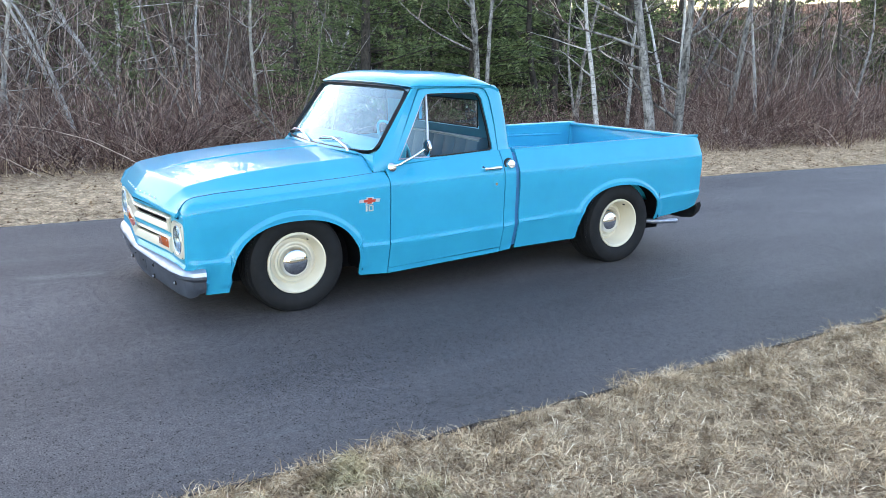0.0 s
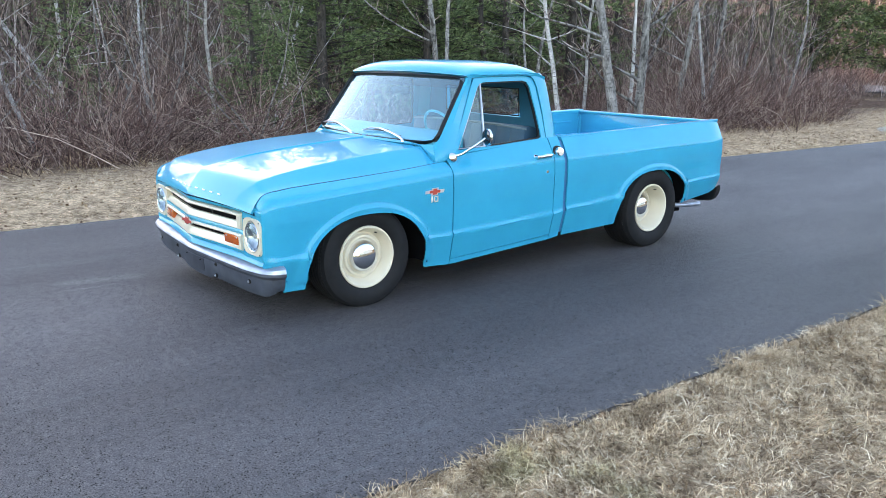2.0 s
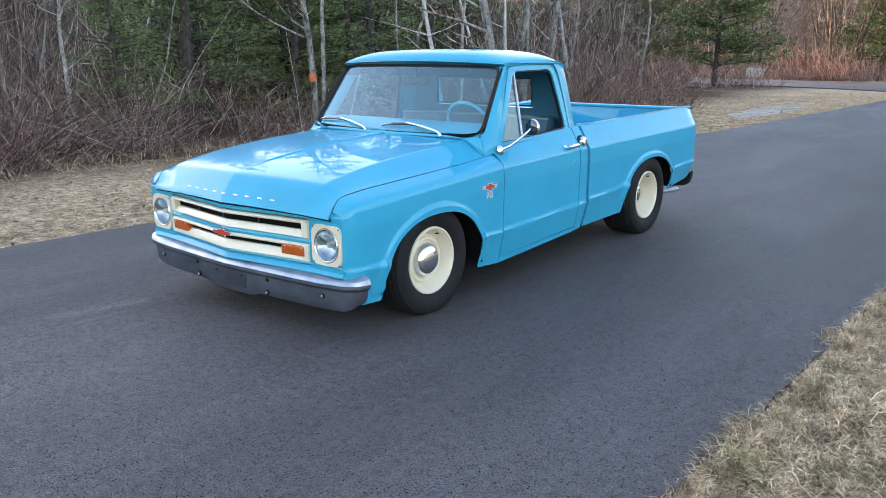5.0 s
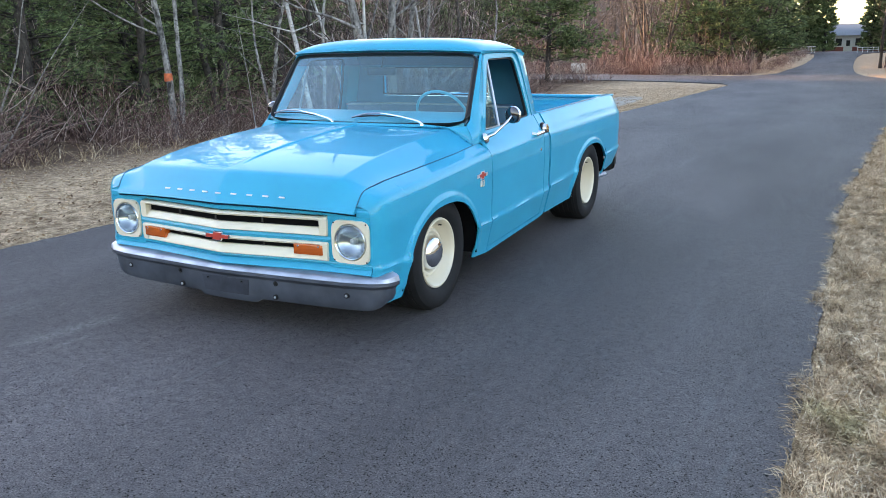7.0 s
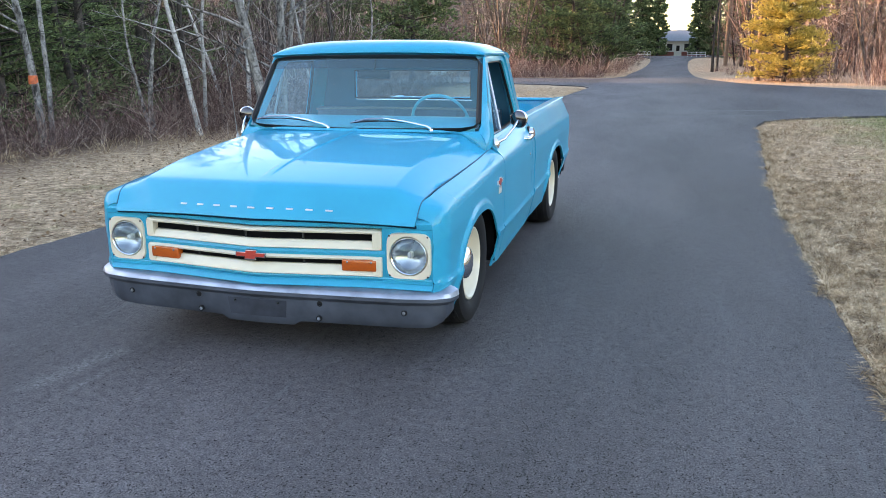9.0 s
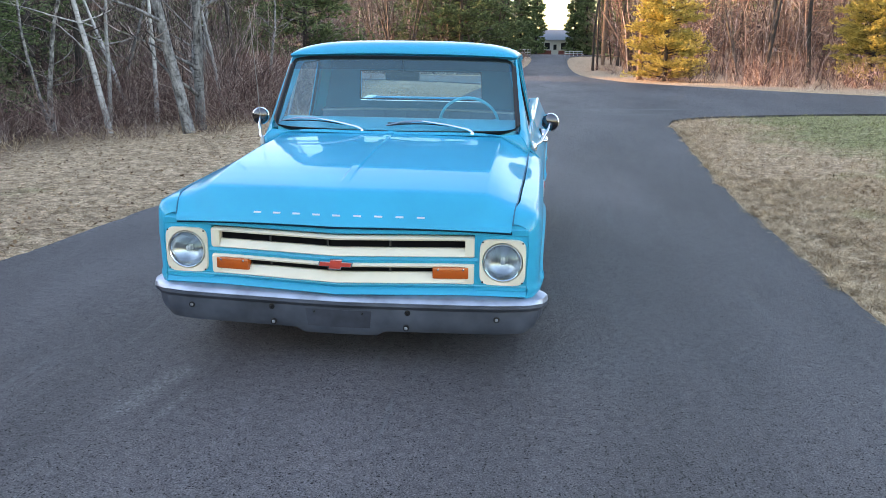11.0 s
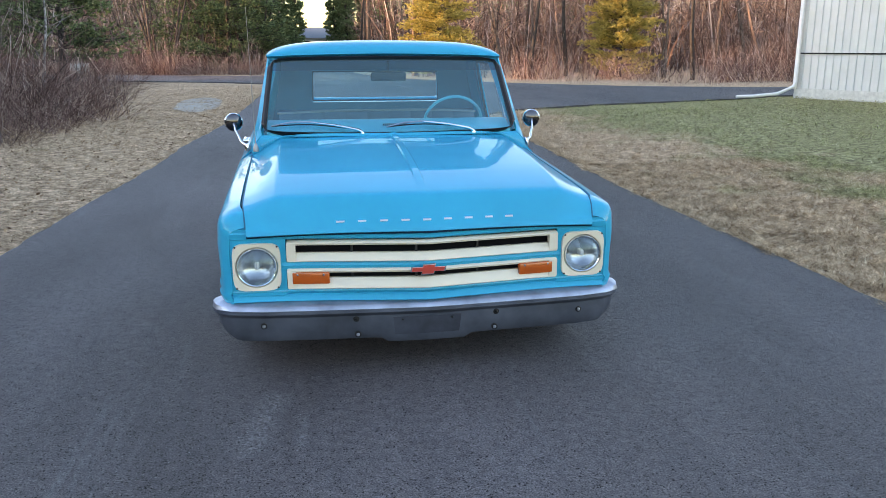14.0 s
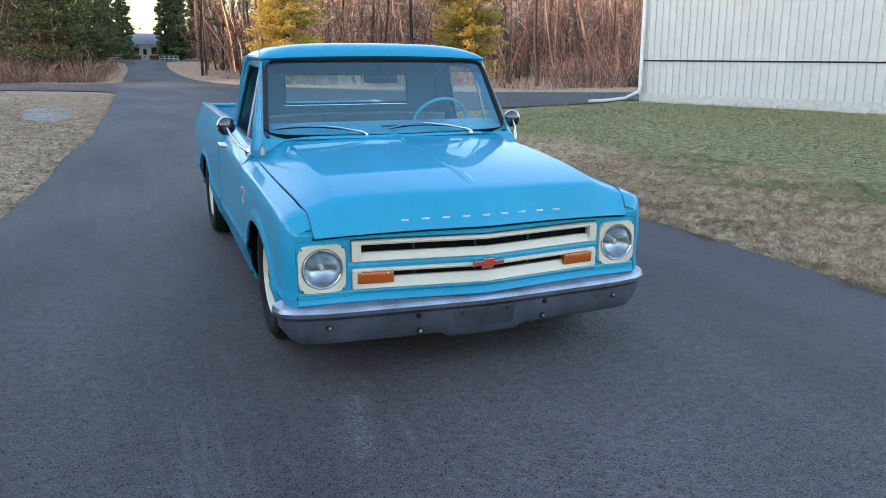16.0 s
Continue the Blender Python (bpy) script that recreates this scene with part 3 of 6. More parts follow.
# ---- house at the end of the road ----
def build_house():
    h = thing("house", "small white house with grey roof at the road's end", "house", at=(1.35, 97, 0.25))
    h.scale = (0.72, 0.72, 0.72)
    bm = fresh()
    box(bm, (-4.5, 0, 0.9), (4.5, 9, 3.4))
    part("wall", bm, WHITE, h, smooth=False)
    bm = fresh()
    box(bm, (-4.6, -0.15, 0), (4.6, 9, 1.58))
    part("skirt", bm, BRICK_RED, h, "red brick skirt", False)
    bm = fresh()
    sweep(bm, [[(u, -0.9, 3.25), (u, 4.5, 5.1), (u, 9.9, 3.25), (u, 4.5, 3.15)] for u in (-4.9, 4.9)], closed=True)
    part("roof", bm, ROOFING, h, smooth=False)
    for u in (-3.7, -2.5, -1.3, 1.4, 2.6, 3.8):
        bm = fresh()
        box(bm, (u - 0.42, -0.2, 1.75), (u + 0.42, 0.02, 2.82))
        w = part("window", bm, BLACK, h, "dark window pane", False)
        bm = fresh()
        for x0, x1, z0, z1 in ((u - 0.56, u - 0.42, 1.6, 2.96), (u + 0.42, u + 0.56, 1.6, 2.96), (u - 0.42, u + 0.42, 2.82, 2.96), (u - 0.42, u + 0.42, 1.6, 1.75)):
            box(bm, (x0, -0.26, z0), (x1, 0.02, z1))
        part("frame", bm, WHITE, w, smooth=False)
    bm = fresh()
    box(bm, (-0.6, -0.25, 0.2), (0.6, 0.0, 2.8), 0.02)
    dr = part("door", bm, WHITE, h, smooth=False)
    bm = fresh()
    box(bm, (-0.26, -0.29, 1.7), (0.26, -0.2, 2.55))
    part("pane", bm, BLACK, dr, smooth=False)
    for s in (-1, 1):
        r = thing("ramp_railing", "pale wooden ramp railing in front of the house", "railing", "house ramp railings", at=(-1.9 if s < 0 else 3.3, 85.2 + s * 0.4, ground_height(0, 85.2 + s * 0.4)))
        r.scale = (0.3, 0.5, 0.5) if s < 0 else (0.45, 0.5, 0.4)
        for k in range(5):
            bm = fresh()
            box(bm, (-2 + k - 0.05, -0.05, 0), (-2 + k + 0.05, 0.05, 1.3))
            part("post", bm, WHITE, r, smooth=False)
        bm = fresh()
        box(bm, (-2.1, -0.06, 1.25), (2.1, 0.06, 1.37))
        box(bm, (-2.1, -0.06, 0.65), (2.1, 0.06, 0.75))
        part("rail", bm, WHITE, r, smooth=False)


build_house()


# ---- poles, wires, railing ----
def build_pole(x, y, r, high, gear):
    p = thing("utility_pole", "weathered brown wooden utility pole beside the road", "pole", "utility poles", at=(x, y, -0.05))
    bm = fresh()
    tube(bm, [(0, 0, -0.3), (0.02, 0, high * 0.5), (0.1, 0, high)], [r, r * 0.88, r * 0.7], 14)
    part("shaft", bm, WOOD_POLE, p)
    if gear:
        bm = fresh()
        lathe(bm, [(0, 0), (0.22, 0), (0.24, 0.1), (0.24, 0.75), (0.2, 0.85), (0, 0.9)], pose(0.45, 0, high - 3.2), 18)
        part("transformer", bm, plain("transformer_grey", (0.2, 0.21, 0.22), 0.5), p)
        bm = fresh()
        box(bm, (-1.1, -0.06, high - 0.9), (1.1, 0.06, high - 0.78))
        part("crossarm", bm, WOOD_POLE, p, smooth=False)


build_pole(5.75, 41.6, 0.14, 9.5, False)
build_pole(5.4, 68.5, 0.17, 9.5, True)
build_pole(6.6, 90, 0.17, 9.5, False)
for z, dx in ((8.6, 0.0), (7.4, 0.3), (7.0, -0.2)):
    bm = fresh()
    tube(bm, [(-60 + 8 * k + dx, 79 + 0.05 * k, z - 0.9 + 0.9 * ((k - 8) / 8) ** 2) for k in range(17)], 0.018, 4)
    tagged(part("power_line", bm, BLACK), "thin black power line strung over the road", "cable", "power lines")


RUSTY = plain("weathered_pipe_metal", (0.3, 0.24, 0.19), 0.7, vary=0.3)


def build_rack():
    g = thing("metal_railing", "short pale metal railing on a concrete block beside the grass", "railing", at=(-13.9, 49.5, -0.04))
    for x in (-1.6, 0.0):
        bm = fresh()
        tube(bm, [(x, 0, 0), (x, 0, 1.45)], 0.035, 8)
        part("post", bm, RUSTY, g)
    for z in (0.7, 1.42):
        bm = fresh()
        tube(bm, [(-1.7, 0, z), (0.05, 0, z)], 0.035, 8)
        part("rail", bm, RUSTY, g)
    for k in range(5):
        bm = fresh()
        tube(bm, [(-1.3 + 0.27 * k, 0, 0.75), (-1.3 + 0.27 * k, 0, 1.42)], 0.015, 6)
        part("bar", bm, RUSTY, g)
    bm = fresh()
    box(bm, (-0.5, -0.3, -0.1), (0.5, 0.3, 0.62), 0.03)
    part("block", bm, CONCRETE, g, "square concrete block")


build_rack()

# ---- the pickup truck: front at -y, driver's side at +x ----
truck = thing("pickup_truck", "glossy sky-blue vintage pickup truck with cream grille, parked on asphalt", "truck")
BELOW = [(-0.75, 0.2), (-0.46, 0.197), (0.46, 0.195), (0.69, 0.178), (1.66, 0.228), (1.79, 0.244), (2.4, 0.258), (3.26, 0.335), (3.75, 0.39), (3.9, 0.42)]
CREASE = [(-0.75, 0.42), (0.68, 0.413), (1.68, 0.447), (1.83, 0.466), (2.49, 0.5), (3.9, 0.565)]
SHOULDER = [(-0.75, 0.752), (0.65, 0.838), (1.66, 0.873), (1.8, 0.866), (3.9, 0.9)]
HOOD_EDGE = [(-0.76, 0.716), (-0.735, 0.724), (-0.722, 0.742), (-0.705, 0.772), (-0.68, 0.796), (-0.63, 0.812), (-0.5, 0.827), (0.0, 0.855), (0.356, 0.875), (0.68, 0.903)]
DOOR_BELT = [(0.68, 0.93), (0.76, 0.936), (1.56, 1.005), (1.8, 1.02)]
BED_RAIL = [(1.78, 1.006), (3.9, 1.052)]


def side_x(y, z, top_x, top_z):
    """How far out the body's side stands at (y, z)."""
    zb, zc, zs = lerp(y, BELOW), lerp(y, CREASE), min(lerp(y, SHOULDER), top_z - 0.036)
    xs = lerp(z, [(zb - 0.1, 0.895), (zb, 0.915), (zc - 0.06, 0.953), (zc - 0.008, 0.968), (zc + 0.006, 0.957), (zc + 0.1, 0.958), (zs - 0.12, 0.964), (zs - 0.02, 0.958), (zs, 0.95), (zs + 0.02, 0.938), *((zs + 0.02 + (top_z - zs - 0.02) * f, 0.938 + (top_x - 0.938) * f + 0.18 * f * (1 - f) * max(0.0, top_z - zs - 0.08)) for f in (0.2, 0.4, 0.6, 0.8)), (top_z, top_x)])
    xs += lerp(y, [(-0.2, 0.008), (0.7, 0.0)])
    if y < -0.6:
        k = min(0.999, (-0.6 - y) / 0.125)
        xs -= 0.062 * (1 - math.sqrt(1 - k * k))
    if y > 3.7:
        xs -= 0.03 * min(1, (y - 3.7) / 0.2) ** 2
    return xs


def arch_points(cy, half, low_a, low_b, top, n=34):
    """The wheel opening's edge, front to back."""
    pts = []
    for k in range(n + 1):
        a = math.pi * (1 - k / n)
        c, s = math.cos(a), math.sin(a)
        y = cy + half * math.copysign(abs(c) ** 0.86, c)
        base = low_a if c < 0 else low_b
        pts.append((y, base + (top - base) * s ** 0.78))
    return pts


def side_panel(y0, y1, top, top_x, arch=None, rows=46, step=0.015):
    """A body side from y0 to y1, with a wheel opening in it."""
    bottom = []
    if arch:
        a0, a1 = arch[0][0], arch[-1][0]
        bottom += [(y, lerp(y, BELOW)) for y in np.linspace(y0, a0, max(2, int((a0 - y0) / step)))[:-1]]
        bottom += arch
        bottom += [(y, lerp(y, BELOW)) for y in np.linspace(a1, y1, max(2, int((y1 - a1) / step)))[1:]]
    else:
        bottom = [(y, lerp(y, BELOW)) for y in np.linspace(y0, y1, max(2, int((y1 - y0) / step)))]
    bm = fresh()
    n = len(bottom) - 1
    mid = [(a[0] + a[1]) for a in [(arch[0][0], arch[-1][0])]][0] / 2 if arch else 0

    def f(u, v):
        yb, zb = bottom[round(u * n)]
        yt = y0 + (yb - y0)
        zt = lerp(yt, top)
        y, z = yb + (yt - yb) * v, zb + (zt - zb) * v
        y = max(y, lerp(z, [(0.29, -0.6), (0.345, -0.73)]))
        tx = top_x(yt) if callable(top_x) else top_x
        x = side_x(y, z, tx, zt)
        if arch:
            half = (arch[-1][0] - arch[0][0]) / 2
            zmid = lerp(mid, BELOW) + 0.05
            r = math.hypot((y - mid) / half, (z - zmid) / (max(p[1] for p in arch) - zmid))
            if 0.9 < r < 1.3:
                x += 0.015 * max(0.0, 1 - max(0, r - 1.10) / 0.07) * (1 if z > zmid else 0.4)
        return (x, y, z)

    grid(bm, n, rows, f)
    thicken(bm, 0.012)
    return bm


def fender_top_x(y):
    return lerp(y, [(-0.8, 0.815), (-0.74, 0.835), (-0.6, 0.852), (0.0, 0.862), (0.7, 0.868)])


def both_sides(name, make, mat, label="", parent=None):
    """A part on the driver's side and its mirror image on the other; returns both."""
    a = part(name, make(), mat, parent or truck, label)
    b = part(name, mirrored(make()), mat, parent or truck, label)
    return a, b


both_sides("front_fender", lambda: side_panel(-0.725, 0.682, HOOD_EDGE, fender_top_x, arch_points(0.0, 0.462, 0.197, 0.197, 0.632)), BLUE)
both_sides("bed_side", lambda: side_panel(1.815, 3.88, BED_RAIL, 0.872, arch_points(2.89, 0.455, 0.27, 0.335, 0.678)), BLUE)
both_sides("cab_corner", lambda: side_panel(1.672, 1.775, DOOR_BELT, 0.868), BLUE)
both_sides("rocker_panel", lambda: side_panel(0.69, 1.665, [(0.6, 0.212), (1.7, 0.262)], 0.925, rows=4), BLUE)


def door_skin():
    bm = fresh()

    def f(u, v):
        y = 0.69 + 0.974 * u
        z0, z1 = lerp(y, BELOW) + 0.042, lerp(y, DOOR_BELT)
        z = z0 + (z1 - z0) * v
        return (side_x(y, z, 0.866, z1), y, z)

    grid(bm, 50, 46, f)
    return thicken(bm, 0.012)


def frame_x(z):
    """How far out the door's window frame stands at height z."""
    return 0.868 - (z - 0.95) * 0.245


def ring_panel(outer, inner, depth=0.035):
    """A flat ring between two outlines of equal length in (y, z), leaning in with height."""
    bm = fresh()
    rows = []
    for (yo, zo), (yi, zi) in zip(outer, inner):
        xo, xi = frame_x(zo), frame_x(zi)
        rows.append([(xo, yo, zo), (xo + 0.004, yo * 0.7 + yi * 0.3, zo * 0.7 + zi * 0.3), (xi, yi, zi), (xi - depth, yi, zi), (xo - depth, yo, zo)])
    rows.append(rows[0])
    sweep(bm, rows, closed=True, cap=False)
    return bm


WIN_IN = [(0.80, 0.972), (0.86, 1.07), (0.945, 1.21), (1.05, 1.39), (1.085, 1.422), (1.12, 1.43), (1.5, 1.437), (1.545, 1.425), (1.567, 1.39), (1.60, 1.2), (1.618, 1.06), (1.617, 1.02), (1.6, 1.008), (1.2, 0.985)]
WIN_OUT = [(0.735, 0.938), (0.80, 1.06), (0.885, 1.20), (0.995, 1.40), (1.03, 1.455), (1.1, 1.47), (1.52, 1.475), (1.6, 1.455), (1.63, 1.39), (1.655, 1.2), (1.662, 1.06), (1.664, 1.02), (1.664, 1.0), (1.2, 0.968)]


def vent_glass():
    bm = fresh()
    pts = [(0.81, 0.978), (0.95, 1.21), (1.06, 1.4), (1.088, 1.425), (1.055, 0.985)]
    bm.faces.new([bm.verts.new((frame_x(z) - 0.018, y, z)) for y, z in pts])
    return bm


def build_door(s):
    flip = mirrored if s < 0 else (lambda b: b)
    d = part("door", flip(door_skin()), BLUE, truck)
    part("window_frame", flip(ring_panel(WIN_OUT, WIN_IN)), BLUE, d)
    bm = fresh()
    gin = [((y - 1.25) * 0.965 + 1.25, (z - 1.2) * 0.955 + 1.2) for y, z in WIN_IN]
    rows = [[(frame_x(zo) - 0.012, yo, zo), (frame_x(zi) - 0.012, yi, zi), (frame_x(zi) - 0.03, yi, zi), (frame_x(zo) - 0.03, yo, zo)] for (yo, zo), (yi, zi) in zip(WIN_IN, gin)]
    sweep(bm, rows + rows[:1], closed=True, cap=False)
    part("window_seal", flip(bm), BLACK, d, "black rubber seal")
    v = part("vent_window", flip(vent_glass()), GLASS, d, "small clear vent pane")
    v.visible_shadow = False
    bm = fresh()
    tube(bm, [(frame_x(z) - 0.012, y, z) for y, z in ((1.056, 0.982), (1.075, 1.2), (1.09, 1.43))], 0.009, 8)
    tube(bm, [(frame_x(z) - 0.01, y, z) for y, z in ((0.812, 0.982), (0.95, 1.205), (1.06, 1.4), (1.088, 1.43))], 0.006, 8)
    tube(bm, [(frame_x(z) - 0.008, y, z) for y, z in ((0.81, 0.98), (1.056, 0.985))], 0.005, 6)
    part("vent_frame", flip(bm), BUMPER_TOP, d, "thin chrome vent frame")
    bm = fresh()
    tube(bm, [(side_x(1.5, 0.888, 0.866, 1.0) + 0.03, y, 0.886 + (y - 1.5) * 0.05) for y in (1.475, 1.49, 1.6, 1.625)], [0.006, 0.012, 0.014, 0.012], 10)
    for y in (1.485, 1.612):
        lathe(bm, [(0.0, 0.045), (0.012, 0.04), (0.014, 0.01), (0.018, 0.0)], pose(side_x(1.5, 0.888, 0.866, 1.0) - 0.004, y, 0.887, 0, 90, 0), 12)
    part("door_handle", flip(bm), CHROME, d, "chrome door handle")
    bm = fresh()
    lathe(bm, [(0.0, 0.008), (0.012, 0.007), (0.014, 0.0)], pose(0.957, 1.59, 0.768, 0, 90, 0), 14)
    part("lock", flip(bm), CHROME, d, "round chrome lock")
    bm = fresh()
    grid(bm, 8, 8, lambda u, w: (0.82, 0.74 + 0.9 * u, 0.25 + 0.7 * w))
    part("inner_panel", flip(thicken(bm, 0.03)), TRIM_BLUE, d, "blue painted inner door panel")
    # mirror on a curved arm
    part("mirror_arm", flip(mirror_arm()), CHROME, d, "chrome mirror arm")
    bm = fresh()
    lathe(bm, [(0.0, -0.019), (0.03, -0.0175), (0.05, -0.010), (0.056, 0.0), (0.057, 0.01), (0.053, 0.014)], pose(0.99, 0.955, 1.066, -90, 0, -8), 28)
    part("mirror_head", flip(bm), MIRROR_BACK, d, "round dark metal mirror head")
    bm = fresh()
    lathe(bm, [(0.054, -0.004), (0.059, 0.0), (0.0595, 0.011), (0.053, 0.015)], pose(0.99, 0.955, 1.066, -90, 0, -8), 32)
    part("mirror_rim", flip(bm), CHROME, d, "thin chrome rim")
    bm = fresh()
    lathe(bm, [(0.0, 0.012), (0.053, 0.012)], pose(0.99, 0.955, 1.066, -90, 0, -8), 28)
    part("mirror_glass", flip(bm), MIRROR, d)


def mirror_arm():
    bm = fresh()
    lathe(bm, [(0.0, 0.02), (0.018, 0.016), (0.034, 0.004), (0.036, 0.0)], pose(0.893, 0.735, 0.932, 0, 65, 0), 18)
    tube(bm, [(0.90, 0.735, 0.937), (0.935, 0.775, 0.955), (0.975, 0.88, 1.02), (0.99, 0.945, 1.062)], [0.011, 0.009, 0.008, 0.008], 10)
    return bm


build_door(1)
build_door(-1)


# hood: flat top with a sloped nose, side shoulders and a thin centre ridge
def hood_front(x):
    return -0.832 + 0.080 * min(1, abs(x) / 0.83) ** 1.08


HOOD_D = np.linspace(0, 1.5, 601)
HOOD_Z = np.interp(HOOD_D, [0, 0.008, 0.02, 0.05, 0.085, 0.105, 0.118, 0.14, 0.2, 0.3, 0.4, 0.5, 0.7, 0.9, 1.25, 1.43, 1.5], [0.708, 0.728, 0.748, 0.792, 0.838, 0.86, 0.869, 0.8745, 0.888, 0.907, 0.9235, 0.937, 0.959, 0.977, 1.0, 1.008, 1.011])
HOOD_Z = np.where(HOOD_D > 0.03, np.convolve(np.pad(HOOD_Z, 14, "edge"), np.hanning(31)[1:-1] / np.hanning(31).sum(), "valid"), HOOD_Z)   # a firm crest above the nose


def hood_z(x, y):
    ax = abs(x)
    d = y - hood_front(x)
    zc = float(np.interp(d, HOOD_D, HOOD_Z)) - 0.012 * (ax / 0.7) ** 2
    edge = lerp(y, HOOD_EDGE)
    edge_x = fender_top_x(y) - 0.006
    start = lerp(y, [(-0.83, 0.58), (-0.74, 0.61), (-0.66, 0.695), (0.6, 0.69)])
    k = min(1, max(0, (ax - start) / (edge_x - start)))
    k = k - 0.055 * math.sin(2 * math.pi * k) / math.pi   # a broad side facet with a crisp inner edge
    z = zc + (min(edge, zc) - zc) * k
    return z + 0.008 * min(1.0, max(0.0, (0.0235 - ax) / 0.006)) * min(1, max(0, (d - 0.2) / 0.22))


def build_hood():
    bm = fresh()
    ss = [0, 0.003, 0.006, 0.01, 0.015, 0.02, 0.03, 0.042, 0.055, 0.062, 0.067, 0.071, 0.0745, 0.078, 0.0815, 0.086, 0.092, 0.1, 0.12] + list(np.linspace(0.145, 1, 50))
    half = [0, 0.012, 0.020, 0.024, 0.028, 0.04] + list(np.linspace(0.06, 1, 88))
    es = [-e for e in half[:0:-1]] + half
    n = len(es) - 1

    def f(u, v):
        s = ss[round(v * (len(ss) - 1))]
        e = es[round(u * n)]
        y = hood_front(e * 0.83) + (0.6 - hood_front(e * 0.83)) * s
        x = e * (fender_top_x(y) - 0.0045)
        return (x, y, hood_z(x, y))

    grid(bm, n, len(ss) - 1, f)
    return bm


hood_bm = build_hood()
hood_bm.normal_update()
thicken(hood_bm, 0.015)
hood = part("hood", hood_bm, BLUE, truck)

# raised bars where the maker's name stands
for k in range(9):
    x = -0.40 + 0.1 * k
    bm = fresh()
    y = hood_front(x) + 0.026
    slope = math.atan2(hood_z(x, y + 0.01) - hood_z(x, y - 0.01), 0.02)
    box(bm, (-0.019, -0.0045, -0.002), (0.019, 0.0045, 0.003), 0.001, m=pose(x, y, hood_z(x, y), math.degrees(slope), 0, 0))
    part("nose_bar", bm, SILVER, hood, "small raised silver bar")

# added dark strip that draws the shade in the gap between hood and fenders
def hood_seal():
    bm = fresh()
    tube(bm, [(fender_top_x(y) - 0.003, y, lerp(y, HOOD_EDGE) + 0.0) for y in np.linspace(-0.735, 0.66, 60)], 0.0035, 6)
    return bm


both_sides("hood_seal", hood_seal, SEAM_BLUE)

def glass_point(u, v):
    s = 2 * u - 1
    xb, xt = 0.798, 0.738
    x = s * (xb + (xt - xb) * v)
    y = 0.655 + 0.30 * v - 0.075 * (1 - s * s) * (1 - 0.35 * v)
    z = 1.024 + 0.435 * v - 0.012 * (1 - s * s) * (1 - v) + 0.010 * (1 - s * s) * v
    return Vector((x, y, z))


def glass_base(u):
    """The body's edge just under the windshield."""
    return glass_point(u, -0.035) + Vector((0, -0.012, 0.004))


# cowl between hood and windshield
bm = fresh()


def cowl_point(u, v):
    s = 2 * u - 1
    x = s * 0.8635
    h = Vector((x, 0.604, hood_z(x, 0.6)))
    return h.lerp(glass_base(u), v) + Vector((0.004 * s, -0.006, 0.010)) * math.sin(math.pi * v)


grid(bm, 60, 10, cowl_point)
cowl = part("cowl", thicken(bm, 0.01), BLUE, truck)
for k in range(30):
    x = -0.5 + k * 0.0345
    bm = fresh()
    z = cowl_point(0.5 + x / 1.727, 0.35).z
    y = cowl_point(0.5 + x / 1.727, 0.35).y
    box(bm, (x, y - 0.008, z - 0.004), (x + 0.012, y + 0.008, z + 0.004), 0.0)
    part("cowl_slot", bm, DARK_BLUE, cowl, smooth=False)


def cowl_side():
    """The patch between hood, fender, windshield and pillar."""
    bm = fresh()
    a, b = Vector((0.8635, 0.604, hood_z(0.8635, 0.6))), glass_base(1.0)
    c = Vector((frame_x(0.915) + 0.004, 0.735, 0.918))
    d = glass_point(1.008, 0.06) + Vector((0.004, -0.004, 0.002))

    def f(u, v):
        p = a.lerp(c, u).lerp(b.lerp(d, u), v)
        return p + Vector((0.012, -0.008, 0.01)) * math.sin(math.pi * v)

    grid(bm, 8, 8, f)
    return thicken(bm, 0.01)


both_sides("cowl_side", cowl_side, BLUE)


# windshield, seal and pillars
bm = fresh()
grid(bm, 32, 14, lambda u, v: glass_point(u, v))
ws = part("windshield", bm, GLASS_FRONT, truck, "tinted windshield glass")
ws.visible_shadow = False


bm = fresh()
grid(bm, 32, 3, lambda u, v: glass_point(0.012 + 0.976 * u, 0.84 + 0.13 * v) + Vector((0, 0.005, -0.002)))
band = part("shade_band", bm, SHADE, truck, "dark tinted band along the windshield's top")
band.visible_shadow = False


def seal_loop(inset):
    loop = []
    n = 24
    for k in range(n):
        loop.append((inset + (1 - 2 * inset) * k / n, inset * 1.6))
    for k in range(n):
        loop.append((1 - inset, inset * 1.6 + (1 - 3.2 * inset) * k / n))
    for k in range(n):
        loop.append((1 - inset - (1 - 2 * inset) * k / n, 1 - inset * 1.6))
    for k in range(n):
        loop.append((inset, 1 - inset * 1.6 - (1 - 3.2 * inset) * k / n))
    out = []
    for u, v in loop:
        du, dv = min(u, 1 - u), min(v, 1 - v)
        r = 0.06
        a, b = du / r, dv / (r * 1.6)
        if a < 1 and b < 1:
            q = math.hypot(1 - a, 1 - b)
            if q > 1:
                a, b = 1 - (1 - a) / q, 1 - (1 - b) / q
                u = a * r if u < 0.5 else 1 - a * r
                v = b * r * 1.6 if v < 0.5 else 1 - b * r * 1.6
        out.append(glass_point(u, v))
    return out


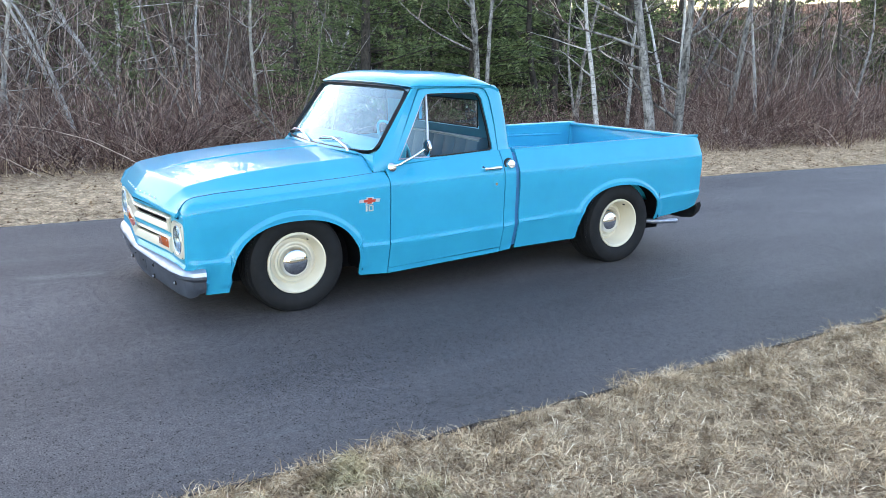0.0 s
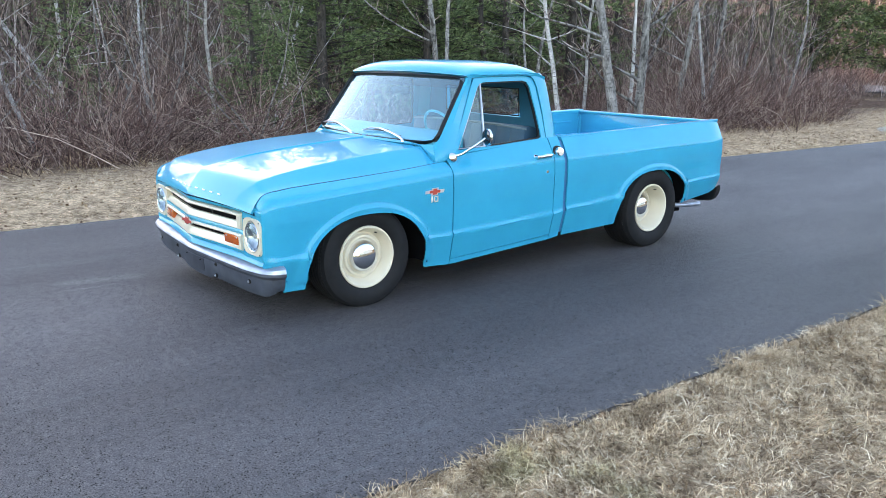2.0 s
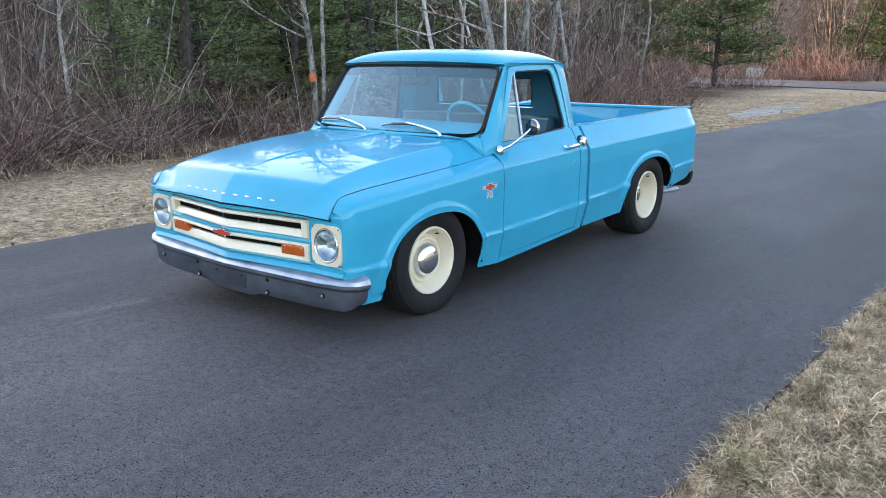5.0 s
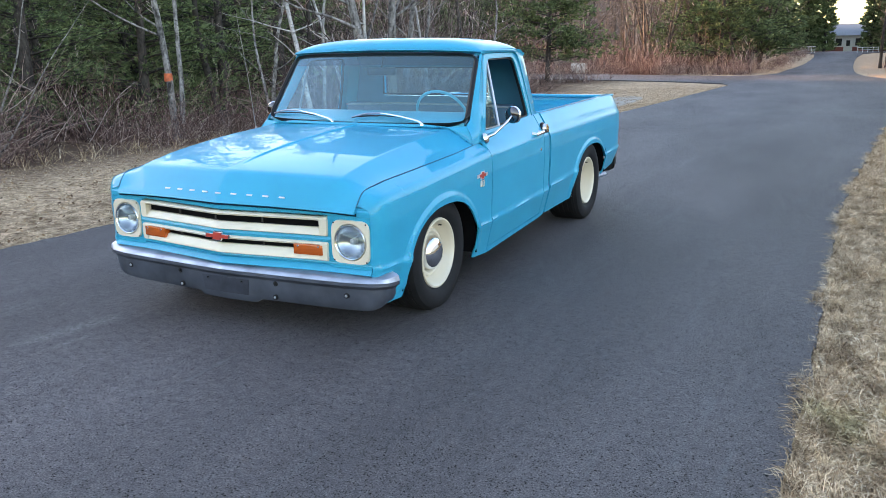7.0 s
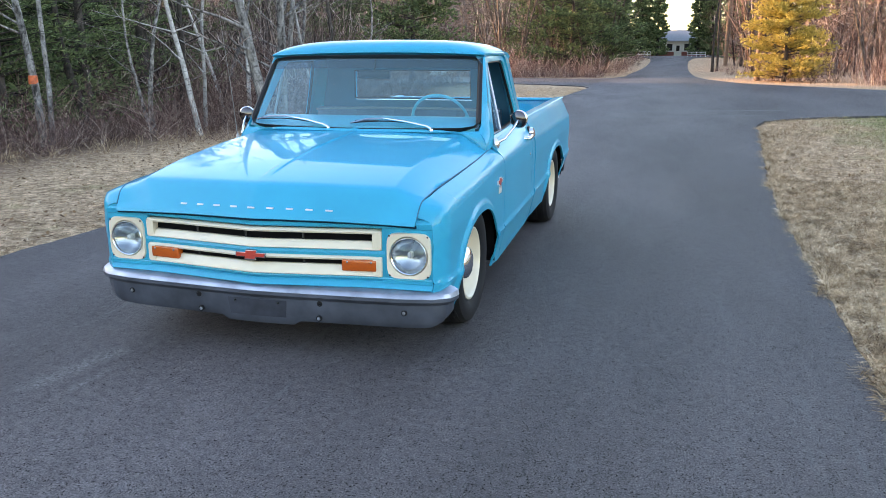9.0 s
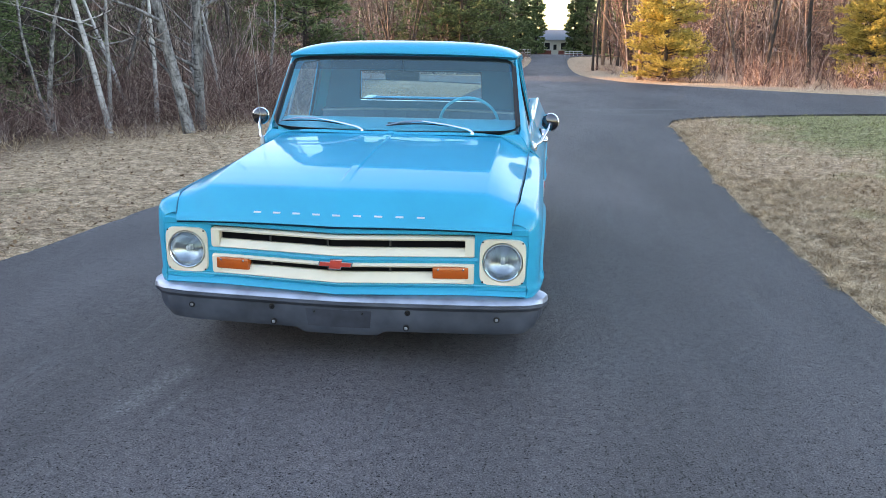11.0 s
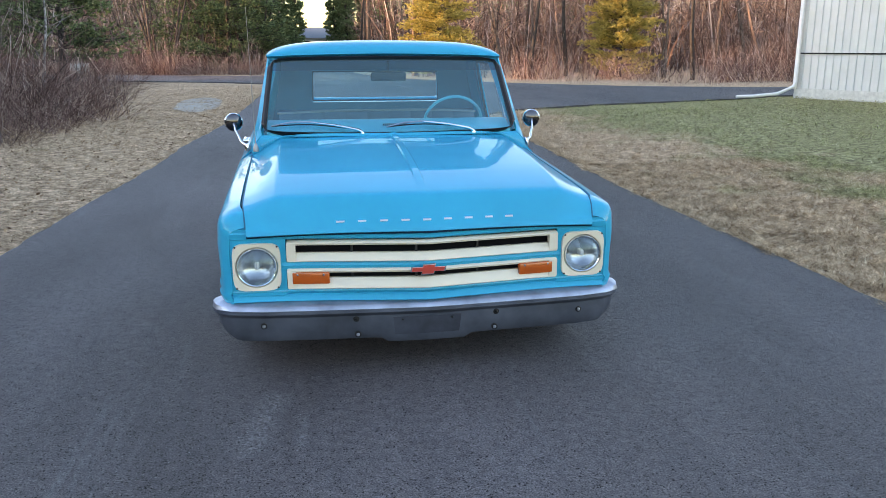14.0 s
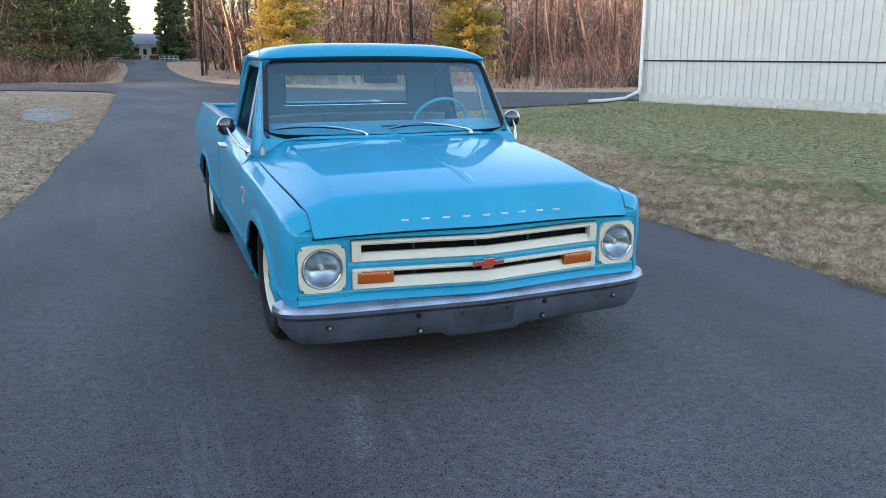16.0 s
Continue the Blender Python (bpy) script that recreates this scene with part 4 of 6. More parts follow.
bm = fresh()
lo, li = seal_loop(-0.008), seal_loop(0.012)
rows = [[a + Vector((0, -0.010, 0.006)), (a + b) / 2 + Vector((0, -0.018, 0.01)), b + Vector((0, -0.008, 0.004)), b + Vector((0, 0.015, -0.01)), a + Vector((0, 0.02, -0.01))] for a, b in zip(lo, li)]
sweep(bm, rows + rows[:1], closed=True, cap=False)
part("windshield_seal", bm, BLACK, truck, "black rubber windshield seal")


def a_pillar():
    bm = fresh()
    rows = []
    for k in range(13):
        v = k / 12
        g = glass_point(1.008, v)
        yo, zo = 0.725 + 0.295 * v, 0.915 + 0.555 * v
        o = Vector((frame_x(zo) + 0.002, yo, zo))
        m = (g + o) / 2 + Vector((0.012, -0.014, 0.006))
        rows.append([g, m, o, o + Vector((-0.05, 0.02, -0.01)), g + Vector((-0.02, 0.04, -0.01))])
    sweep(bm, rows, closed=True)
    return bm


both_sides("a_pillar", a_pillar, BLUE)


# roof with a visor lip, and the cab's back
def roof_point(u, v):
    s, w = 2 * u - 1, 2 * v - 1
    half = 0.772 - 0.012 * abs(w) ** 3 - 0.016 * max(0, w) ** 3
    x = s * half
    bow = 0.035 * (1 - s * s)
    y = (0.955 - bow) * (1 - v) + 1.716 * v
    dome = (max(0.0, 1 - abs(s) ** 5.0) ** 0.55) * (max(0.0, 1 - abs(w) ** 4.5) ** 0.55)
    rim = 1.484 + 0.006 * (1 - s * s) - 0.02 * max(0, w) ** 3
    return (x, y, rim + 0.012 * (1 - s * s) + 0.079 * dome)


bm = fresh()
mesh_u = [0.5 + 0.5 * math.copysign(1 - (1 - abs(t)) ** 1.7, t) for t in np.linspace(-1, 1, 45)]
mesh_v = [0.5 + 0.5 * math.copysign(1 - (1 - abs(t)) ** 1.6, t) for t in np.linspace(-1, 1, 33)]
grid(bm, 44, 32, lambda u, v: roof_point(mesh_u[round(u * 44)], mesh_v[round(v * 32)]))
thicken(bm, 0.014)
roof = part("roof", bm, BLUE, truck)
bm = fresh()
edge = [roof_point(u, 0) for u in np.linspace(0, 1, 30)]
rows = [[(x, y + 0.004, z + 0.002), (x, y - 0.006, z - 0.006), (x, y + 0.004, z - 0.014), (x, y + 0.06, z - 0.022), (x, y + 0.06, z - 0.006)] for x, y, z in edge]
sweep(bm, rows, closed=True)
part("visor_lip", bm, BLUE, roof)


def roof_rail():
    bm = fresh()
    rows = []
    for y, z, x in ((0.985, 1.466, 0.748), (1.2, 1.476, 0.75), (1.5, 1.478, 0.75), (1.64, 1.47, 0.75), (1.72, 1.44, 0.752)):
        rows.append([(x + 0.018, y, z + 0.02), (x + 0.006, y, z - 0.004), (x - 0.05, y, z - 0.02), (x - 0.05, y, z + 0.02)])
    sweep(bm, rows, closed=True)
    return bm


both_sides("roof_rail", roof_rail, BLUE)


def rear_pillar():
    """The cab's corner behind the door, from the belt to the roof."""
    bm = fresh()
    rows = []
    for k in range(15):
        v = k / 14
        z = 0.99 + 0.495 * v
        yf = lerp(z, [(0.99, 1.668), (1.2, 1.66), (1.39, 1.636), (1.45, 1.606), (1.485, 1.56)])
        yb = lerp(z, [(0.99, 1.80), (1.2, 1.79), (1.36, 1.775), (1.43, 1.763), (1.465, 1.745), (1.485, 1.722)])
        x = frame_x(z) + 0.004 + 0.012 * v ** 2
        rows.append([(x, yf, z), (x + 0.002, yb - 0.05, z), (x - 0.022, yb - 0.012, z), (x - 0.09, yb, z), (x - 0.09, yb - 0.03, z), (x - 0.04, yf, z)])
    sweep(bm, rows, closed=True)
    return bm


both_sides("rear_pillar", rear_pillar, BLUE)


def back_wall():
    bm = fresh()
    zs = [0.40, 0.7, 1.0, 1.138, 1.372, 1.45, 1.49]
    xs = [-0.78, -0.6, -0.48, 0.0, 0.48, 0.6, 0.78]

    def p(x, z):
        return (x * (1 - max(0, z - 1.0) * 0.12), lerp(z, [(0.4, 1.79), (1.0, 1.795), (1.37, 1.765), (1.49, 1.70)]), z)

    vs = {(i, j): bm.verts.new(p(x, z)) for i, x in enumerate(xs) for j, z in enumerate(zs)}
    for i in range(6):
        for j in range(6):
            if j == 3 and 2 <= i <= 3:
                continue
            bm.faces.new((vs[i, j], vs[i, j + 1], vs[i + 1, j + 1], vs[i + 1, j]))
    thicken(bm, 0.03)
    bm.normal_update()
    for f in bm.faces:   # the side towards the seat gets the cab's shade as darker blue
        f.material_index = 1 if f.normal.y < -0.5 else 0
    return bm


part("cab_back", back_wall(), (BLUE, CAB_SHADE_BLUE), truck)
bm = fresh()
bm.faces.new([bm.verts.new(p) for p in ((-0.47, 1.775, 1.14), (0.47, 1.775, 1.14), (0.465, 1.755, 1.37), (-0.465, 1.755, 1.37))])
rw = part("rear_window", bm, GLASS, truck, "clear rear window pane")
rw.visible_shadow = False
bm = fresh()
tube(bm, [(-0.47, 1.74, 1.15), (0.0, 1.74, 1.15), (0.47, 1.74, 1.15), (0.465, 1.735, 1.36), (0, 1.735, 1.362), (-0.465, 1.735, 1.36), (-0.47, 1.74, 1.15)], 0.006, 6)
part("rear_window_seal", bm, BLACK, truck)

# interior
bm = fresh()
sweep(bm, [[(x, 0.66 - 0.05 * (1 - (x / 0.75) ** 2), 1.03), (x, 0.80, 1.078), (x, 0.895, 1.08), (x, 0.92, 1.05), (x, 0.90, 0.82), (x, 0.66, 0.80)] for x in np.linspace(-0.77, 0.77, 15)], closed=True)
dash = part("dashboard", bm, TRIM_BLUE, truck, "blue painted dashboard")
for k in range(12):
    bm = fresh()
    box(bm, (-0.05 + k * 0.013, 0.70, 1.045), (-0.043 + k * 0.013, 0.75, 1.063))
    part("defroster_slot", bm, BLACK, dash, smooth=False)
bm = fresh()
lathe_pts = [(0.195 + 0.010 * math.cos(a), 0.010 * math.sin(a)) for a in np.linspace(0, 2 * math.pi, 9)]
swm = pose(0.45, 0.99, 1.045, -62, 0, 0)
lathe(bm, lathe_pts, swm, 40)
sw = part("steering_wheel", bm, TRIM_BLUE, truck, "thin blue steering wheel")
bm = fresh()
lathe(bm, [(0, -0.06), (0.04, -0.05), (0.045, -0.02), (0.0, 0.0)], swm, 20)
for a in (100, 260):
    d = Vector((math.cos(radians(a + 90)), math.sin(radians(a + 90)), 0))
    tube(bm, [swm @ (d * 0.03 + Vector((0, 0, -0.03))), swm @ (d * 0.19)], 0.006, 6)
part("hub", bm, TRIM_BLUE, sw)
bm = fresh()
tube(bm, [swm @ Vector((0, 0, -0.05)), (0.45, 0.8, 0.9)], 0.03, 10)
part("column", bm, TRIM_BLUE, sw)
bm = fresh()
box(bm, (-0.73, 1.0, 0.5), (0.73, 1.6, 0.68), 0.05, seg=3)
seat = part("bench_seat", bm, VINYL, truck, "grey-blue vinyl bench seat with pale piping")
for k in range(9):
    x0, x1 = -0.72 + k * 0.16, -0.72 + (k + 1) * 0.16
    bm = fresh()
    sweep(bm, [[(x, 1.50 - 0.012 * b, 0.62), (x, 1.555 - 0.014 * b, 0.95), (x, 1.575, 1.075), (x, 1.62, 1.09), (x, 1.70, 1.07), (x, 1.70, 0.6)] for x, b in ((x0, 0), (x0 + 0.03, 1), (x1 - 0.03, 1), (x1, 0))], closed=True)
    part("back_pleat", bm, VINYL, seat)
bm = fresh()
tube(bm, [(-0.73, 1.575, 1.07), (-0.3, 1.572, 1.085), (0.3, 1.572, 1.085), (0.73, 1.575, 1.07)], 0.008, 6)
part("piping", bm, plain("grey_piping", (0.2, 0.25, 0.27), 0.6), seat, "pale grey piping")
bm = fresh()
box(bm, (-0.105, 0.90, 1.322), (0.125, 0.925, 1.378), 0.012)
im = part("inside_mirror", bm, BLACK, truck, "dark rear-view mirror")
bm = fresh()
tube(bm, [(0.01, 0.915, 1.37), (0.01, 0.95, 1.46)], 0.006, 6)
part("stalk", bm, BLACK, im)
bm = fresh()
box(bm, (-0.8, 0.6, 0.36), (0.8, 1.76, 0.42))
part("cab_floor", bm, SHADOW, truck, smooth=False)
bm = fresh()
grid(bm, 6, 6, lambda u, v: (-0.72 + 1.44 * u, 1.0 + 0.68 * v, 1.468))
part("headliner", thicken(bm, -0.01), VINYL, truck, smooth=False)


# wipers
def build_wiper(x):
    bm = fresh()
    piv = Vector((x, 0.575, 1.026))
    on_glass = lambda wx, v, off: glass_point(0.5 + wx / 1.58, v) + Vector((0, -off, 0.012))
    tip, elbow = on_glass(x - 0.55, 0.07, 0.018), on_glass(x - 0.33, 0.135, 0.03)
    tube(bm, [piv, piv + Vector((-0.03, 0.0, 0.016)), (piv + elbow) / 2 + Vector((0, -0.006, 0.012)), elbow], [0.010, 0.009, 0.0065, 0.005], 8)
    lathe(bm, [(0, 0.016), (0.010, 0.014), (0.013, 0)], pose(*(piv + Vector((0, 0, -0.012)))), 14)
    w = part("wiper", bm, CHROME, truck, "chrome windshield wiper")
    bm = fresh()
    e2 = on_glass(x - 0.07, 0.05, 0.018)
    tube(bm, [tip, (tip + elbow) / 2 + Vector((0, -0.006, 0.01)), elbow, (e2 + elbow) / 2 + Vector((0, -0.004, 0.006)), e2], [0.003, 0.0055, 0.006, 0.005, 0.003], 6)
    part("blade", bm, BUMPER_TOP, w, "bright metal blade holder")
    bm = fresh()
    tube(bm, [on_glass(x - 0.55 + 0.48 * k / 8, 0.065 + 0.04 * math.sin(math.pi * k / 8) - 0.02 * k / 8, 0.008) for k in range(9)], 0.004, 6)
    part("rubber", bm, BLACK, w, "black wiper rubber")


build_wiper(-0.19)
build_wiper(0.51)
bm = fresh()
tube(bm, [(-0.836, 0.545, 0.94), (-0.839, 0.5, 1.3), (-0.844, 0.424, 1.755)], [0.0026, 0.002, 0.0015], 6)
lathe(bm, [(0.018, 0), (0.016, 0.02), (0.006, 0.05), (0.0, 0.055)], pose(-0.836, 0.545, 0.925), 14)
part("antenna", bm, plain("dull_antenna_metal", (0.35, 0.33, 0.3), 0.4, 0.7), truck, "thin whip antenna")


# nose: header panel, grille frames, lamps
def nose_y(x):
    return lerp(abs(x), [(0, -0.818), (0.56, -0.742), (0.7, -0.731), (0.86, -0.726), (0.91, -0.722), (0.955, -0.66)])




def across(x0, x1, n=40):
    return sorted({*np.linspace(x0, x1, n).round(4).tolist(), *((0.0,) if x0 < 0 < x1 else ())})


def nose_strip(profile, x0, x1, n=40):
    """A strip along the nose with the section (offset ahead, z), closed."""
    bm = fresh()
    sweep(bm, [[(x, nose_y(x) - d, z) for d, z in profile] for x in across(x0, x1, n)], closed=True)
    return bm


part("header_panel", nose_strip([(-0.02, 0.735), (0.004, 0.70), (0.002, 0.675), (-0.010, 0.668), (-0.04, 0.668), (-0.06, 0.735)], -0.905, 0.905), BLUE, truck)
# near-black strip added as the shade below the hood's lip
bm = fresh()
sweep(bm, [[(x, nose_y(x) - d, z - 0.012 * (x / 0.7) ** 2) for d, z in ((-0.02, 0.712), (0.010, 0.709), (0.012, 0.6965), (-0.02, 0.691))] for x in across(-0.83, 0.83)], closed=True)
part("hood_gap", bm, GAP_DARK, truck, "dark strip for the shade in the shut line under the hood")
part("centre_bar", nose_strip([(-0.05, 0.575), (-0.004, 0.566), (0.004, 0.545), (-0.004, 0.525), (-0.05, 0.52)], -0.67, 0.67), BLUE, truck)
part("lower_panel", nose_strip([(-0.05, 0.44), (-0.004, 0.436), (0.0, 0.42), (-0.012, 0.405), (-0.002, 0.395), (0.01, 0.375), (-0.05, 0.35)], -0.905, 0.905), BLUE, truck)


def cheek():
    """The panel round a headlight, with a round hole through it."""
    bm = fresh()
    rows = []
    for k in range(72):
        a = 2 * math.pi * k / 72
        c, sn = math.cos(a), math.sin(a)
        q = min((0.117 if c > 0 else 0.135) / max(1e-6, abs(c)), (0.178 if sn > 0 else 0.142) / max(1e-6, abs(sn)))
        ox, oz, ix, iz = 0.79 + c * q, 0.542 + sn * q, 0.79 + c * 0.096, 0.542 + sn * 0.096
        rows.append([(ix, nose_y(ix) + 0.05, iz), (ix, nose_y(ix) + 0.002, iz), (ox, nose_y(ox) + 0.002, oz), (ox, nose_y(ox) + 0.05, oz)])
    sweep(bm, rows + rows[:1])
    bmesh.ops.recalc_face_normals(bm, faces=bm.faces[:])
    return bm


both_sides("headlight_panel", cheek, BLUE)
part("grille_backing", nose_strip([(-0.035, 0.655), (-0.035, 0.435), (-0.06, 0.435), (-0.06, 0.655)], -0.645, 0.645), SHADOW, truck, "black grille screen")


def grille_frame(z0, z1, s0, s1):
    """A cream frame round a slot: thin above, a sloped face below."""
    fr = part("grille_frame", nose_strip([(-0.03, s1), (0.008, s1 + 0.003), (0.014, s1 + 0.012), (0.012, z1 - 0.006), (0.004, z1), (-0.03, z1)], -0.648, 0.652), CREAM, truck, "cream enamel grille frame")
    part("face", nose_strip([(-0.03, s0), (-0.012, s0), (0.012, z0 + 0.014), (0.013, z0 + 0.005), (0.004, z0), (-0.03, z0)], -0.648, 0.652), CREAM, fr)
    for x0, x1 in ((-0.652, -0.61), (0.612, 0.655)):
        part("end", nose_strip([(-0.028, z0 + 0.003), (0.004, z0 + 0.003), (0.0145, z0 + 0.010), (0.0155, z1 - 0.010), (0.004, z1 - 0.003), (-0.028, z1 - 0.003)], x0, x1, 6), CREAM, fr)
    for x in (-0.35, -0.05, 0.25):
        bm = fresh()
        tube(bm, [(x, nose_y(x) + 0.028, s0), (x, nose_y(x) + 0.028, s1)], 0.006, 6)
        part("rib", bm, plain("grille_rib_grey", (0.02, 0.02, 0.02), 0.6) if x == -0.35 and z0 > 0.5 else bpy.data.materials["grille_rib_grey"], fr, "dark rib")


grille_frame(0.562, 0.662, 0.603, 0.640)
grille_frame(0.430, 0.530, 0.482, 0.508)

for s in (-1, 1):
    bm = fresh()
    box(bm, (min(s * 0.457, s * 0.63), nose_y(0.54) - 0.018, 0.458), (max(s * 0.457, s * 0.63), nose_y(0.54) + 0.03, 0.515), 0.006)
    for v in bm.verts:
        v.co.y += nose_y(v.co.x) - nose_y(0.54)
    ts = part("turn_signal", bm, AMBER, truck, "amber plastic turn signal")
    for x in (0.485, 0.605):
        bm = fresh()
        lathe(bm, [(0.0, 0.004), (0.005, 0.003), (0.006, 0)], pose(s * x, nose_y(x) - 0.018, 0.504, 90, 0, 0), 10)
        part("screw", bm, CHROME, ts)
    # headlight: square cream bezel with a round hole, ring and lens
    cx, cz, yy = s * 0.79, 0.542, nose_y(0.79)
    bm = fresh()
    rows = []
    for k in range(64):
        a = 2 * math.pi * k / 64
        c, sn = math.cos(a), math.sin(a)
        q = (abs(c) ** 5.5 + abs(sn) ** 5.5) ** (-1 / 5.5)
        ox, oz = c * q * 0.112, sn * q * 0.115
        lean = lambda px: (nose_y(px) - yy)
        rows.append([(cx + ox, yy + 0.006 + lean(cx + ox), cz + oz), (cx + ox * 0.97, yy - 0.010 + lean(cx + ox), cz + oz * 0.97), (cx + c * 0.098, yy - 0.008, cz + sn * 0.098), (cx + c * 0.093, yy + 0.02, cz + sn * 0.093)])
    sweep(bm, rows + rows[:1])
    bmesh.ops.recalc_face_normals(bm, faces=bm.faces[:])
    hl = part("headlight", bm, CREAM, truck, "round sealed headlight in a square cream bezel")
    bm = fresh()
    lathe(bm, [(0.094, -0.02), (0.094, 0.006), (0.09, 0.012), (0.086, 0.008), (0.085, -0.01)], pose(cx, yy, cz, 90, 0, 0), 40)
    part("ring", bm, CHROME, hl, "chrome retaining ring")
    bm = fresh()
    lathe(bm, [(0.086, 0.0), (0.07, 0.014), (0.045, 0.023), (0.02, 0.027), (0.0, 0.028)], pose(cx, yy, cz, 90, 0, 0), 40)
    part("lens", bm, LENS, hl, "domed clear lens").visible_shadow = False
    bm = fresh()
    lathe(bm, [(0.0868, 0.0), (0.08, -0.012), (0.068, -0.026), (0.05, -0.039), (0.028, -0.047), (0.0, -0.049)], pose(cx, yy, cz, 90, 0, 0), 40)
    part("reflector", bm, REFLECTOR, hl, "silvered reflector")
    bm = fresh()
    box(bm, (cx - 0.011, yy + 0.006, cz - 0.014), (cx + 0.011, yy + 0.05, cz + 0.014), 0.005)
    part("bulb_shield", bm, SILVER, hl, "small bulb shield inside the lamp")
    for k in range(-4, 5):   # moulded flutes behind the lens
        bm = fresh()
        reach = math.sqrt(0.074 ** 2 - (k * 0.015) ** 2)
        tube(bm, [(cx + k * 0.015, yy - 0.018 + 0.15 * ((k * 0.015) ** 2 + z * z) / 0.074 - 0.004, cz + z) for z in np.linspace(-reach, reach * 0.55, 7)], 0.0021, 5)
        part("flute", bm, LENS, hl).visible_shadow = False
    for dx in (-0.095, 0.095):
        for dz in (-0.098, 0.098):
            bm = fresh()
            lathe(bm, [(0.0, 0.003), (0.004, 0.002), (0.005, 0)], pose(cx + dx, nose_y(cx + dx) - 0.010, cz + dz, 90, 0, 0), 8)
            part("screw", bm, BLACK, hl)


def badge(scale):
    """A plain cross-shaped badge in the xz plane: thin arms with a taller middle."""
    pts = [(-0.086, -0.012), (-0.03, -0.012), (-0.036, -0.026), (0.024, -0.026), (0.030, -0.012), (0.080, -0.012), (0.086, 0.012), (0.032, 0.012), (0.036, 0.026), (-0.024, 0.026), (-0.028, 0.012), (-0.080, 0.012)]
    return [(x * scale, z * scale) for x, z in pts]


def badge_mesh(pts, m, depth):
    bm = fresh()
    f = bm.faces.new([bm.verts.new(m @ Vector((x, 0, z))) for x, z in pts])
    r = bmesh.ops.extrude_face_region(bm, geom=[f])
    d = m.to_3x3() @ Vector((0, -depth, 0))
    for v in r["geom"]:
        if isinstance(v, bmesh.types.BMVert):
            v.co += d
    bmesh.ops.recalc_face_normals(bm, faces=bm.faces[:])
    return bm


m = pose(0, nose_y(0) - 0.014, 0.527)
em = part("badge", badge_mesh(badge(1.0), m, 0.008), CHROME, truck, "plain red and chrome badge", False)
part("enamel", badge_mesh([(x * 0.92, z * 0.78) for x, z in badge(1.0)], m @ pose(0, -0.008, 0), 0.004), RED, em, smooth=False)
for s in (-1, 1):
    m = pose(s * 0.960, 0.52, 0.722, 0, 0, 90 if s > 0 else -90)
    em = part("badge", badge_mesh(badge(0.95), m, 0.008), SILVER, truck, "plain red and chrome side badge", False)
    part("enamel", badge_mesh([(x * 0.56, z * 0.8) for x, z in badge(0.95)], m @ pose(0, -0.008, 0), 0.003), RED, em, smooth=False)
    bm = fresh()
    box(bm, (-0.03, -0.010, -0.072), (-0.018, 0, -0.03), 0.001, m=m)
    part("digit_one", bm, CONCRETE, em, smooth=False)
    bm = fresh()
    for a, b in (((-0.008, -0.072), (0.0, -0.03)), ((0.02, -0.072), (0.028, -0.03)), ((-0.008, -0.072), (0.028, -0.064)), ((-0.008, -0.038), (0.028, -0.03))):
        box(bm, (a[0], -0.010, a[1]), (b[0], 0, b[1]), m=m)
    part("digit_zero", bm, CONCRETE, em, smooth=False)

# front bumper
BUMP = [(-0.983, -0.622), (-0.98, -0.648), (-0.965, -0.688), (-0.91, -0.725), (-0.77, -0.757), (-0.55, -0.776), (-0.33, -0.79), (-0.15, -0.802), (0.0, -0.808)]
BUMP = BUMP + [(-x, y) for x, y in BUMP[-2::-1]]


def bump_rows(profile, notch):
    rows = []
    fine = []
    for (x0, y0), (x1, y1) in zip(BUMP, BUMP[1:]):
        for k in range(5):
            fine.append((x0 + (x1 - x0) * k / 5, y0 + (y1 - y0) * k / 5))
    fine.append(BUMP[-1])
    for i, (x, y) in enumerate(fine):
        a, b = fine[max(0, i - 1)], fine[min(len(fine) - 1, i + 1)]
        t = Vector((b[0] - a[0], b[1] - a[1], 0)).normalized()
        n = Vector((t.y, -t.x, 0))
        drop = 0.022 * min(1, max(0, (0.225 - abs(x)) / 0.035)) if notch else 0
        rise = min(1, max(0, (abs(x) - 0.87) / 0.11)) ** 2
        rows.append([Vector((x, y, 0)) + n * d + Vector((0, 0, z - (drop if low == 1 else 0) + (0, 0.045, 0.012)[low] * rise)) for d, z, low in profile])
    return rows


bm = fresh()
sweep(bm, bump_rows([(0.028, 0.338, 0), (0.028, 0.322, 0), (0.004, 0.30, 0), (0.0, 0.26, 0), (-0.006, 0.205, 1), (-0.025, 0.178, 1), (-0.05, 0.175, 1), (-0.05, 0.33, 0)], True), closed=True)
fb = part("front_bumper", bm, BUMPER_GREY, truck, "dull grey front bumper with a bright upper edge")
bm = fresh()
sweep(bm, bump_rows([(-0.06, 0.376, 2), (-0.03, 0.374, 2), (0.010, 0.362, 2), (0.024, 0.353, 2), (0.03, 0.341, 0), (0.026, 0.336, 0), (0.0, 0.334, 0), (-0.06, 0.36, 0)], False), closed=True)
part("bumper_ledge", bm, BUMPER_TOP, fb, "bright ledge")
